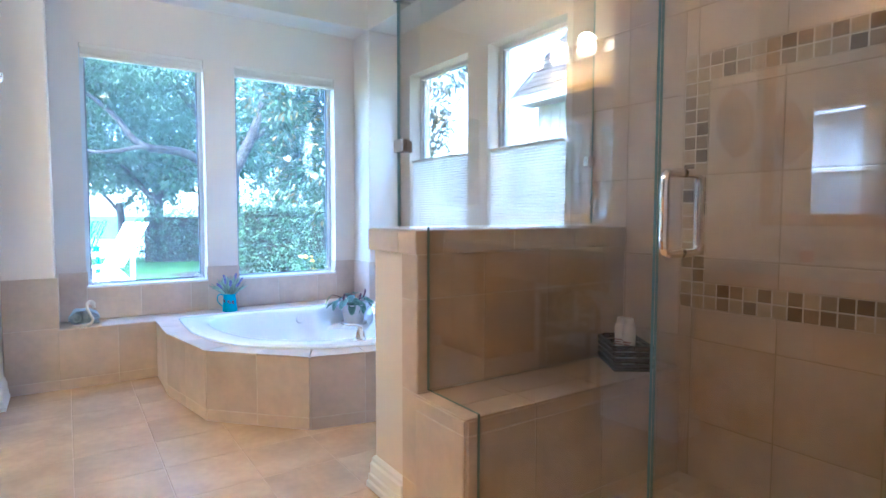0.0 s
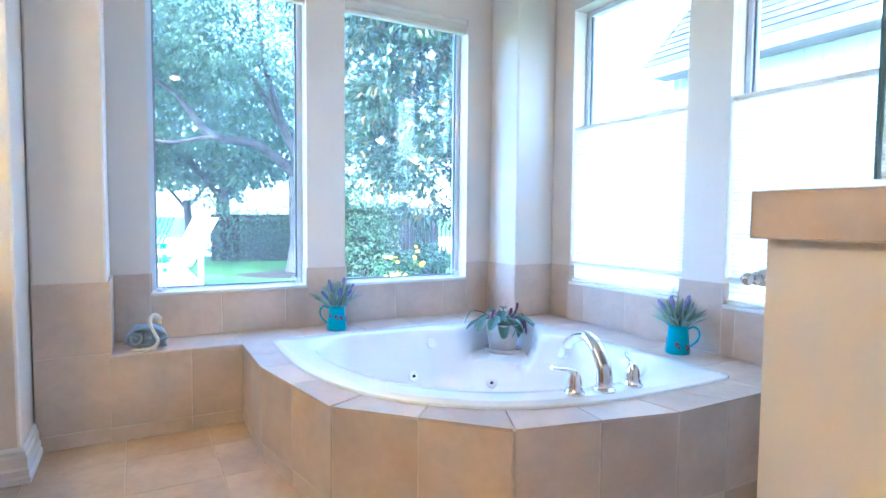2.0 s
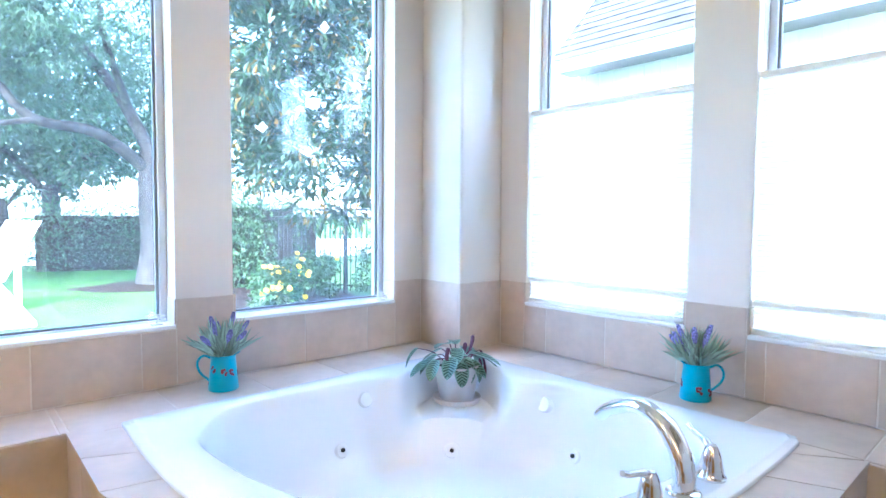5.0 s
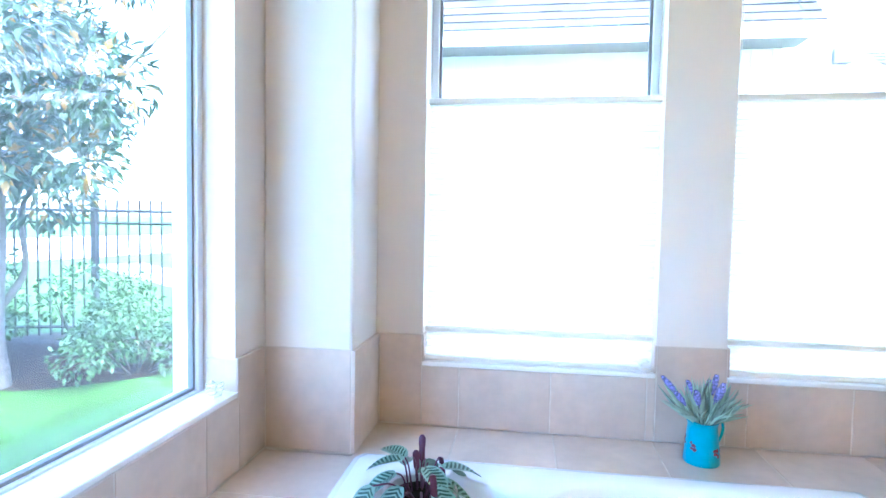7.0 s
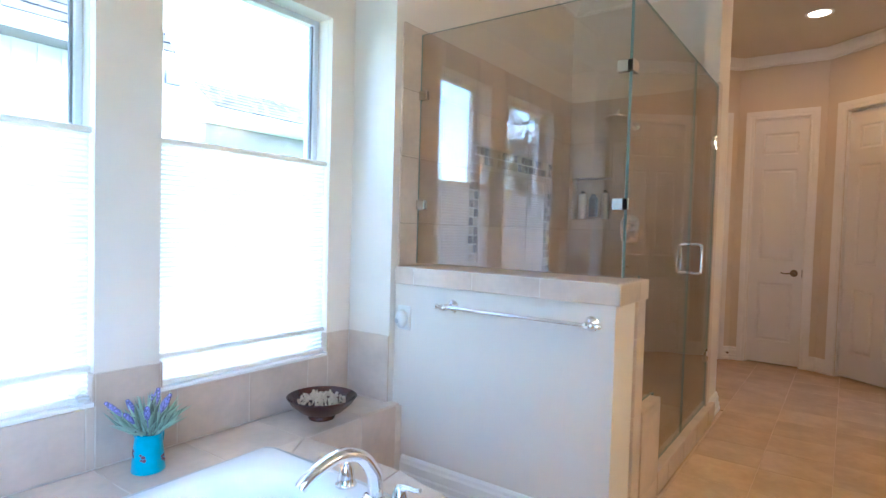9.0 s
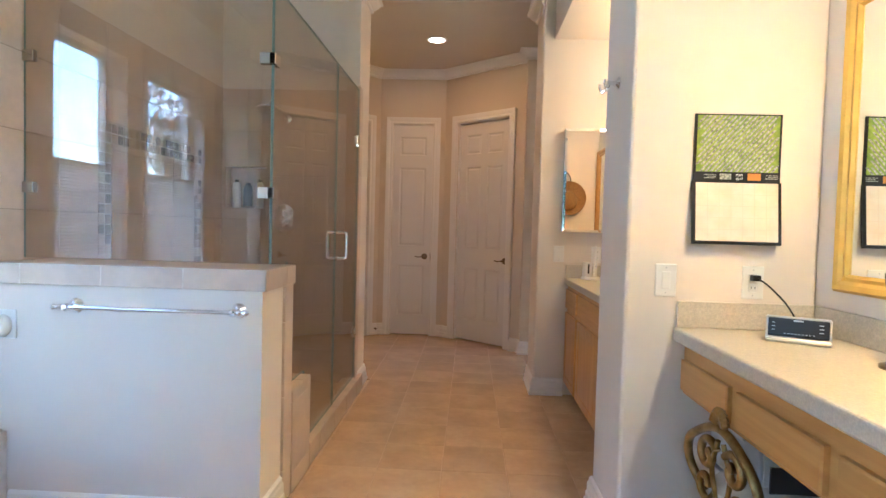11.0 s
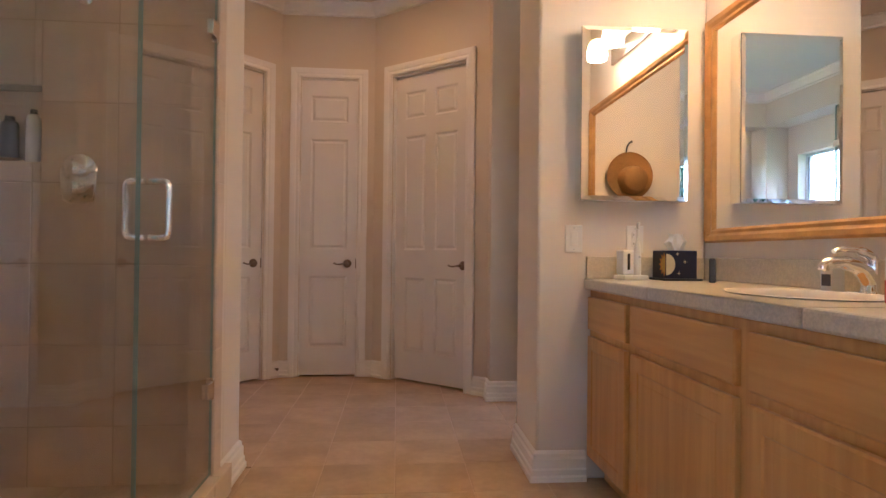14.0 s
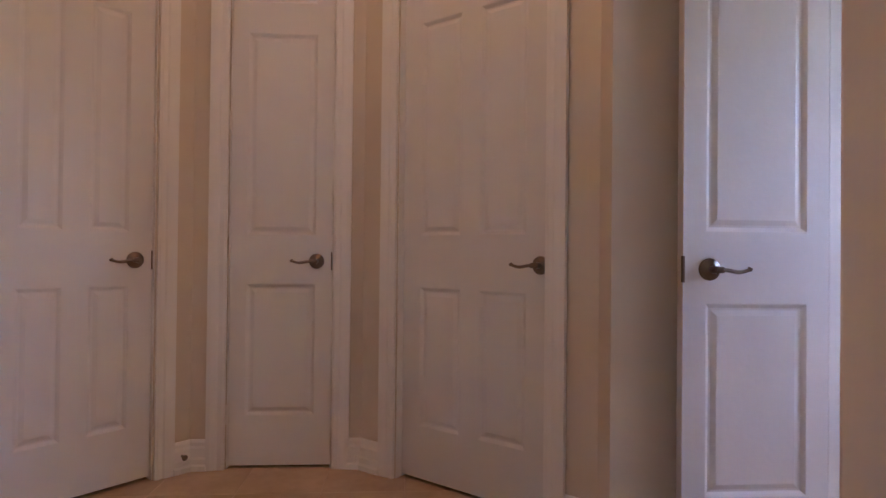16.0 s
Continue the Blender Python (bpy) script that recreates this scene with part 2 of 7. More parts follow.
# ---- mesh helpers ----
def finish(name, bm, material, smooth=False):
    me = bpy.data.meshes.new(name)
    bmesh.ops.recalc_face_normals(bm, faces=bm.faces)
    bm.to_mesh(me)
    bm.free()
    me.materials.append(material)
    if smooth:
        me.shade_smooth()
        me.set_sharp_from_angle(angle=radians(42))
    return me


def part(name, bm, material, parent=None, label="", smooth=False, m=None):
    ob = new(name, finish(name, bm, material, smooth))
    if parent is not None:
        ob.parent = parent
    if m is not None:
        ob.matrix_basis = m
    return tagged(ob, label)


def thing(name, m, label, category, group="", kind=""):
    ob = new(name)
    ob.empty_display_size = 0.1
    ob.matrix_basis = m
    return tagged(ob, label, category, group, kind)


def structure(name, bm, material, label="", category="", smooth=False):
    ob = part(name, bm, material, None, smooth=smooth)
    return tagged(ob, label, category, kind="structure")


def box(bm, a, b, bevel=0.0, seg=2):
    x0, y0, z0 = a
    x1, y1, z1 = b
    m = Matrix.LocRotScale(((x0 + x1) / 2, (y0 + y1) / 2, (z0 + z1) / 2), None, (x1 - x0, y1 - y0, z1 - z0))
    vs = bmesh.ops.create_cube(bm, size=1, matrix=m)["verts"]
    if bevel:
        es = list({e for v in vs for e in v.link_edges})
        bmesh.ops.bevel(bm, geom=es, offset=bevel, segments=seg, affect='EDGES', profile=0.5)
    return bm


def boxes(*bs, bevel=0.0):
    bm = bmesh.new()
    for a, b in bs:
        box(bm, a, b, bevel)
    return bm


def prism(bm, pts, z0, z1):
    """An upright prism over a plan outline."""
    lo = [bm.verts.new((x, y, z0)) for x, y in pts]
    hi = [bm.verts.new((x, y, z1)) for x, y in pts]
    n = len(pts)
    bm.faces.new(lo[::-1])
    bm.faces.new(hi)
    for i in range(n):
        bm.faces.new((lo[i], lo[(i + 1) % n], hi[(i + 1) % n], hi[i]))
    return bm


def lathe(profile, seg=24, bm=None, m=None):
    """Turns (radius, height) pairs round the z axis."""
    bm = bm or bmesh.new()
    rings = []
    for r, z in profile:
        if r < 1e-5:
            rings.append([bm.verts.new((0, 0, z))])
        else:
            rings.append([bm.verts.new((r * math.cos(2 * math.pi * k / seg), r * math.sin(2 * math.pi * k / seg), z)) for k in range(seg)])
    for a, b in zip(rings, rings[1:]):
        for k in range(seg):
            k2 = (k + 1) % seg
            q = [a[k % len(a)], a[k2 % len(a)], b[k2 % len(b)], b[k % len(b)]]
            q = list(dict.fromkeys(q))
            if len(q) > 2:
                bm.faces.new(q)
    if m is not None:
        bmesh.ops.transform(bm, matrix=m, verts=[v for ring in rings for v in ring])
    return bm


def tube(points, radius, seg=10, bm=None, flat=1.0):
    """A round bar along points; radius may be a list."""
    bm = bm or bmesh.new()
    pts = [Vector(p) for p in points]
    rs = radius if isinstance(radius, (list, tuple)) else [radius] * len(pts)
    up = Vector((0, 0, 1))
    first = (pts[1] - pts[0]).normalized()
    side = first.cross(up)
    if side.length < 0.1:
        side = first.cross(Vector((1, 0, 0)))
    side.normalize()
    rings = []
    for i, p in enumerate(pts):
        d = (pts[min(i + 1, len(pts) - 1)] - pts[max(i - 1, 0)]).normalized()
        side = (side - d * side.dot(d)).normalized()
        other = d.cross(side)
        rings.append([bm.verts.new(p + rs[i] * (side * math.cos(2 * math.pi * k / seg) + flat * other * math.sin(2 * math.pi * k / seg))) for k in range(seg)])
    for a, b in zip(rings, rings[1:]):
        for k in range(seg):
            bm.faces.new((a[k], a[(k + 1) % seg], b[(k + 1) % seg], b[k]))
    bm.faces.new(rings[0][::-1])
    bm.faces.new(rings[-1])
    return bm


def curve(points, steps=6):
    """A smooth line through points."""
    P = [Vector(p) for p in points]
    P = [2 * P[0] - P[1]] + P + [2 * P[-1] - P[-2]]
    out = []
    for i in range(1, len(P) - 2):
        for k in range(steps):
            t = k / steps
            a, b, c, d = P[i - 1:i + 3]
            out.append(0.5 * (2 * b + (c - a) * t + (2 * a - 5 * b + 4 * c - d) * t * t + (3 * b - a - 3 * c + d) * t ** 3))
    return out + [P[-2]]


def moulding(bm, path, profile, normal=(0, 0, 1)):
    """Sweeps a profile (across, out) along a mitred path that lies in the plane with that normal; across points left of the path."""
    N = Vector(normal)
    P = [Vector(p) for p in path]
    rings = []
    for i, p in enumerate(P):
        a = (p - P[i - 1]).normalized() if i else (P[1] - p).normalized()
        b = (P[i + 1] - p).normalized() if i < len(P) - 1 else a
        s1, s2 = N.cross(a), N.cross(b)
        mitre = (s1 + s2).normalized()
        mitre = mitre / max(0.3, mitre.dot(s1))
        rings.append([bm.verts.new(p + mitre * u + N * v) for u, v in profile])
    k = len(profile)
    for a, b in zip(rings, rings[1:]):
        for i in range(k):
            bm.faces.new((a[i], a[(i + 1) % k], b[(i + 1) % k], b[i]))
    bm.faces.new(rings[0][::-1])
    bm.faces.new(rings[-1])
    return bm


BASE_PROFILE = [(0.0, 0.0), (0.030, 0.0), (0.030, 0.022), (0.024, 0.030), (0.024, 0.052), (0.019, 0.060), (0.019, 0.098), (0.013, 0.108), (0.012, 0.122), (0.005, 0.132), (0.0, 0.134)]
CROWN_PROFILE = [(0.0, 0.0), (0.085, 0.0), (0.085, -0.014), (0.070, -0.020), (0.055, -0.045), (0.030, -0.070), (0.018, -0.080), (0.018, -0.098), (0.0, -0.104)]
CASING = [(0.0, 0.0), (0.0, 0.012), (0.012, 0.017), (0.030, 0.015), (0.038, 0.019), (0.060, 0.022), (0.078, 0.022), (0.078, 0.0)]

piece_meshes = {}


def piece_mesh(name, w, h, d, material):
    """One tile with its front edges taken off; alike tiles share it."""
    key = (name, round(w, 3), round(h, 3), round(d, 4), material.name)
    if key not in piece_meshes:
        c = min(0.0022, w * 0.2, h * 0.2, d * 0.6)
        v = [(0, 0, 0), (w, 0, 0), (w, h, 0), (0, h, 0), (0, 0, d - c), (w, 0, d - c), (w, h, d - c), (0, h, d - c),
             (c, c, d), (w - c, c, d), (w - c, h - c, d), (c, h - c, d)]
        f = [(8, 9, 10, 11), (4, 5, 9, 8), (5, 6, 10, 9), (6, 7, 11, 10), (7, 4, 8, 11), (0, 1, 5, 4), (1, 2, 6, 5), (2, 3, 7, 6), (3, 0, 4, 7)]
        me = bpy.data.meshes.new(name)
        me.from_pydata(v, [], f)
        me.materials.append(material)
        piece_meshes[key] = me
    return piece_meshes[key]


def cut_out(rects, hole):
    out = []
    a0, b0, a1, b1 = hole
    for x0, y0, x1, y1 in rects:
        if x1 <= a0 or x0 >= a1 or y1 <= b0 or y0 >= b1:
            out.append((x0, y0, x1, y1))
            continue
        for r in ((x0, y0, min(x1, a0), y1), (max(x0, a1), y0, x1, y1),
                  (max(x0, a0), y0, min(x1, a1), min(y1, b0)), (max(x0, a0), max(y0, b1), min(x1, a1), y1)):
            if r[2] - r[0] > 0.008 and r[3] - r[1] > 0.008:
                out.append(r)
    return out


def grid(u0, u1, v0, v1, pu, pv, ou=0.0, ov=0.0, holes=()):
    """Rectangles of a tile grid clipped to an area, less its holes."""
    us = [u0] + [ou + pu * k for k in range(-40, 60) if u0 + 0.012 < ou + pu * k < u1 - 0.012] + [u1]
    vs = [v0] + [ov + pv * k for k in range(-40, 60) if v0 + 0.012 < ov + pv * k < v1 - 0.012] + [v1]
    rects = [(a, c, b, d) for a, b in zip(us, us[1:]) for c, d in zip(vs, vs[1:])]
    for h in holes:
        rects = cut_out(rects, h)
    return rects


def lay(parent, origin, u, v, rects, material, depth=0.008, gap=0.003, name="tile", grout=None):
    """Lays tiles on a plane, as parts of parent; u x v points out of the plane. The joints between them are filled to just under their faces."""
    U, V = Vector(u), Vector(v)
    N = U.cross(V)
    rot = Matrix((U, V, N)).transposed().to_4x4()
    bed_bm = bmesh.new()
    up = N * (depth - min(0.0014, depth * 0.5))
    for a, c, b, d in rects:
        bed_bm.faces.new([bed_bm.verts.new(Vector(origin) + U * p + V * q + up) for p, q in ((a, c), (b, c), (b, d), (a, d))])
    part("grout", bed_bm, grout or GROUT, parent)
    for k, (a, c, b, d) in enumerate(rects):
        mt = material(k) if callable(material) else material
        ob = new(name, piece_mesh(name, b - a - gap, d - c - gap, depth, mt))
        ob.parent = parent
        ob.matrix_basis = Matrix.Translation(Vector(origin) + U * (a + gap / 2) + V * (c + gap / 2)) @ rot


# ---- the large structure ----
H = 3.06          # ceiling
XE, YN = 2.13, 4.31   # inner faces of the main room
XW, YW = 2.421, 4.60   # back of the window bays
ZS, ZH = 0.61, 2.29   # window sill and head
FX0 = 1.88
BAY = 2.66            # ceiling of the window bays
DECK = 0.390
N_OPEN = [(0.095, 0.889), (1.113, 1.945)]
E_OPEN = [(2.226, 3.073), (3.303, 4.125)]

floor = structure("floor", boxes(((-3.2, -3.2, -0.25), (2.7, 4.9, -0.008))), FGROUT, "beige stone-look ceramic tiled bathroom floor", "floor")
ceiling = structure("ceiling", boxes(((-3.2, -3.2, H), (2.7, 4.9, H + 0.2))), CEIL, "plain off-white painted high ceiling", "ceiling")
structure("ceiling_foyer", boxes(((-1.0, -2.4, H - 0.004), (FX0, -0.30, H - 0.0005))), TAN, "tan foyer ceiling", "ceiling")
structure("ceiling_soffit_north", boxes(((-0.08, YN, BAY), (2.7, 4.9, H))), PAINT, "painted soffit above the garden windows", "soffit")
structure("ceiling_soffit_east", boxes(((XE, 2.07, BAY), (2.7, YN, H))), PAINT, "painted soffit above the shaded windows", "soffit")


def wall_with_openings(axis, lo, hi, p0, p1, opens, z0, z1):
    """A wall along an axis, from lo to hi, between planes p0 and p1, with openings from z0 to z1."""
    bs = []
    last = lo
    for a, b in opens:
        bs.append((last, a, 0, BAY))
        bs.append((a, b, 0, z0))
        bs.append((a, b, z1, BAY))
        last = b
    bs.append((last, hi, 0, BAY))
    if axis == 'x':
        return boxes(*[((a, p0, c), (b, p1, d)) for a, b, c, d in bs])
    return boxes(*[((p0, a, c), (p1, b, d)) for a, b, c, d in bs])


wall_north = structure("wall_north", wall_with_openings('x', -0.08, 2.7, YW, YW + 0.20, N_OPEN, ZS, ZH), PAINT,
                       "off-white painted wall with two garden windows", "wall")
wall_east = structure("wall_east", wall_with_openings('y', 2.07, YW, XW, XW + 0.20, E_OPEN, ZS, ZH), PAINT,
                      "off-white painted wall with two shaded windows", "wall")
bm = bmesh.new()
box(bm, (2.125, 4.297, 0), (XW, YW, BAY), 0.012)
corner = structure("wall_corner_column", bm, PAINT, "painted corner column with tiled foot", "column")
bm = bmesh.new()
box(bm, (-0.36, YN, 0), (-0.08, 4.9, H), 0.012)
box(bm, (-1.3, 4.02, 0), (-0.362, 4.9, H), 0.012)
stub_n = structure("wall_nook_end", bm, PAINT, "painted wall return beside the make-up desk", "wall")
wall_west = structure("wall_west", boxes(((-1.35, -0.49, 0), (-1.10, 4.02, H))), PAINT, "cream painted wall behind the counters", "wall")
bm = bmesh.new()
box(bm, (-1.10, 1.64, 0), (-0.39, 2.056, H), 0.014)
stub_m = structure("wall_between_counters", bm, PAINT, "cream painted wall between vanity and desk", "wall")
bm = bmesh.new()
box(bm, (-1.10, -0.50, 0), (-0.31, -0.086, H), 0.014)
stub_s = structure("wall_vanity_end", bm, PAINT, "cream painted wall at the end of the vanity", "wall")
structure("ceiling_vanity_soffit", boxes(((-1.10, -0.085, 2.70), (-0.395, 1.638, H))), PAINT, "lowered painted soffit over the vanity", "soffit")
structure("ceiling_desk_soffit", boxes(((-1.10, 2.058, 2.70), (-0.40, 4.018, H))), PAINT, "lowered painted soffit over the desk", "soffit")

# shower walls: the east one is flush with the soffit, the south one holds the niche
NX0, NX1, NZ0, NZ1 = 1.790, 2.105, 1.366, 1.690
wall_sh_e = structure("wall_shower_east", boxes(((XE + 0.01, -0.30, 0), (2.7, 2.07, H))), PAINT, "shower wall tiled in beige with a mosaic band", "wall")
wall_sh_s = structure("wall_shower_south", boxes(((1.045, -0.30, 0), (NX0, -0.06, H)), ((NX1, -0.30, 0), (XE + 0.01, -0.06, H)),
                      ((NX0, -0.30, 0), (NX1, -0.06, NZ0)), ((NX0, -0.30, NZ1), (NX1, -0.06, H)), ((NX0, -0.30, NZ0), (NX1, -0.16, NZ1))), PAINT,
                      "shower end wall tiled in beige with a recessed niche", "wall")
bm = bmesh.new()
box(bm, (1.022, 1.69, 0), (XE + 0.009, 2.03, 0.985))
structure("wall_shower_jamb", boxes(((1.045, -0.058, 0), (1.14, 0.085, H))), PAINT, "narrow wall return that carries the shower door", "wall")
half_wall = structure("wall_shower_half", bm, PAINT, "white painted half-height shower wall with tiled cap", "half wall")

# foyer: eight-sided, with doors in the angled walls
FX = 1.88
A1, A2 = Vector((1.378, -2.148)), Vector((1.770, -1.734))      # first angled door, right to left
B1, B2 = Vector((0.357, -2.135)), Vector((-0.177, -1.697))      # second angled door, left to right


def wall_slab(name, p, q, back, opens=(), label="", top=2.445):
    """An upright wall from p to q in plan with door openings (start, end along it); it is thick to the right of the way."""
    p, q = Vector((*p, 0)), Vector((*q, 0))
    d = (q - p).normalized()
    L = (q - p).length
    bs, last = [], 0.0
    for a, b in opens:
        bs += [((last, -back, 0), (a, 0, H)), ((a, -back, top), (b, 0, H)), ((a, -back, 0), (b, -back + 0.02, top))]
        last = b
    bs.append(((last, -back, 0), (L, 0, H)))
    bm = boxes(*bs)
    bmesh.ops.transform(bm, matrix=Matrix.Translation(p) @ Matrix.Rotation(math.atan2(d.y, d.x), 4, 'Z'), verts=bm.verts)
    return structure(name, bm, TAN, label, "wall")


fs = [Vector((FX, -0.30)), Vector((FX, -1.618)), Vector((1.267, -2.265)), Vector((0.515, -2.265)), Vector((-0.33, -1.571)), Vector((-0.33, -1.46)), Vector((-1.0, -1.46))]
dA = (fs[2] - fs[1]).normalized()
dB = (fs[4] - fs[3]).normalized()
oA = ((A2 - fs[1]).dot(dA), (A1 - fs[1]).dot(dA))
oB = ((B1 - fs[3]).dot(dB), (B2 - fs[3]).dot(dB))
foy = "beige foyer wall in warm lamp light"
wall_slab("wall_foyer_east", fs[1], fs[0], 0.2, (), foy)
wall_slab("wall_foyer_southeast", fs[2], fs[1], 0.2, [((fs[1] - fs[2]).length - oA[1], (fs[1] - fs[2]).length - oA[0])], foy)
wall_slab("wall_foyer_south", fs[3], fs[2], 0.2, [(0.653 - fs[3].x, 1.110 - fs[3].x)], foy)
Lb = (fs[4] - fs[3]).length
wall_slab("wall_foyer_southwest", fs[4], fs[3], 0.2, [(Lb - oB[1], Lb - oB[0])], foy)
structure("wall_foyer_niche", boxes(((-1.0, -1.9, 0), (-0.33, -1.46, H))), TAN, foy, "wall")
structure("wall_foyer_west", boxes(((-1.09, -0.70, 0), (-1.0, -0.5, H)), ((-1.09, -1.405, 2.46), (-1.0, -0.70, H)), ((-1.09, -1.9, 0), (-1.0, -1.405, H))), PAINT,
          "beige painted wall with an open doorway", "wall")
# small room beyond the open door, with its own window
structure("wall_far_room", boxes(((-2.7, -1.62, 0), (-1.09, -1.46, H)), ((-2.7, -0.3, 0), (-1.35, -0.12, H)), ((-1.35, -0.3, 0), (-1.10, -0.49, H)),
          ((-2.7, -1.46, 0), (-2.55, -0.3, 1.25)), ((-2.7, -1.46, 2.1), (-2.55, -0.3, H)), ((-2.7, -1.46, 1.25), (-2.55, -1.25, 2.1)), ((-2.7, -0.55, 1.25), (-2.55, -0.3, 2.1))), PAINT,
          "pale painted walls of a daylit side room", "wall")

# baseboards and crown
base_runs = [[(-0.31, -0.5), (-0.31, -0.086), (-0.535, -0.086)], [(-0.59, 1.64), (-0.39, 1.64), (-0.39, 2.056), (-1.1, 2.056)],
             [(-0.60, 4.02), (-0.36, 4.02), (-0.36, YN - 0.01)], [(FX, -0.30), (1.045, -0.30), (1.045, 0.0)], [(1.022, 1.79), (1.022, 2.03), (2.07, 2.03)],
             [tuple(fs[1] + dA * (oA[1] + 0.08)), tuple(fs[2]), (1.190, -2.265)], [(0.573, -2.265), tuple(fs[3]), tuple(fs[3] + dB * (oB[0] - 0.08))],
             [tuple(fs[3] + dB * (oB[1] + 0.08)), tuple(fs[4]), tuple(fs[5]), (-0.53, -1.46)], [(FX, -0.31), (FX, -1.60)]]
for run in base_runs:
    bm = bmesh.new()
    pts = [(x, y, 0) for x, y in run]
    # the room lies on one side of each run; the profile is turned to it
    sgn = {0: -1, 1: -1, 2: -1, 3: 1, 4: 1, 5: -1, 6: -1, 7: -1, 8: -1}[base_runs.index(run)]
    moulding(bm, pts, [(u * sgn, v) for u, v in BASE_PROFILE])
    structure("baseboard", bm, TRIM, "white stepped wooden baseboard", "baseboard")
for run, sgn in (([(XE, -0.06), (1.14, -0.06), (1.14, 0.085), (1.045, 0.085), (1.045, -0.30), (FX, -0.30), tuple(fs[1]), tuple(fs[2]), tuple(fs[3]), tuple(fs[4]), tuple(fs[5]), (-1.0, -1.46), (-1.0, -0.50), (-0.31, -0.50), (-0.31, -0.086)], 0),
                 ([(XE, -0.06), (XE, YN), (-0.36, YN), (-0.36, 4.02)], 1)):
    bm = bmesh.new()
    s = -1 if sgn == 0 else 1
    moulding(bm, [(x, y, H) for x, y in run], [(u * s, v) for u, v in CROWN_PROFILE])
    structure("crown_moulding", bm, TRIM, "white crown moulding under the ceiling", "crown moulding")


# ---- doors ----
def panel_face(bm, x0, x1, zs, cells, y, out, m):
    """A leaf's face at y with sunk, raised-field panels; cells are (xa, xb, za, zb)."""
    xs = sorted({x0, x1} | {c[0] for c in cells} | {c[1] for c in cells})
    zz = sorted(set(zs) | {c[2] for c in cells} | {c[3] for c in cells})

    def quad(a, b, c, d):
        bm.faces.new([bm.verts.new(m @ Vector(p)) for p in (a, b, c, d)])
    for xa, xb in zip(xs, xs[1:]):
        for za, zb in zip(zz, zz[1:]):
            inside = [c for c in cells if c[0] <= xa + 1e-6 and c[1] >= xb - 1e-6 and c[2] <= za + 1e-6 and c[3] >= zb - 1e-6]
            if not inside:
                quad((xa, y, za), (xb, y, za), (xb, y, zb), (xa, y, zb))
    for xa, xb, za, zb in cells:
        rings = [(0.0, 0.0), (0.006, -0.004), (0.013, -0.010), (0.020, -0.010), (0.036, -0.003)]
        pts = []
        for i, dep in rings:
            yy = y + out * dep
            pts.append([(xa + i, yy, za + i), (xb - i, yy, za + i), (xb - i, yy, zb - i), (xa + i, yy, zb - i)])
        for p, q in zip(pts, pts[1:]):
            for k in range(4):
                quad(p[k], p[(k + 1) % 4], q[(k + 1) % 4], q[k])
        quad(*pts[-1])


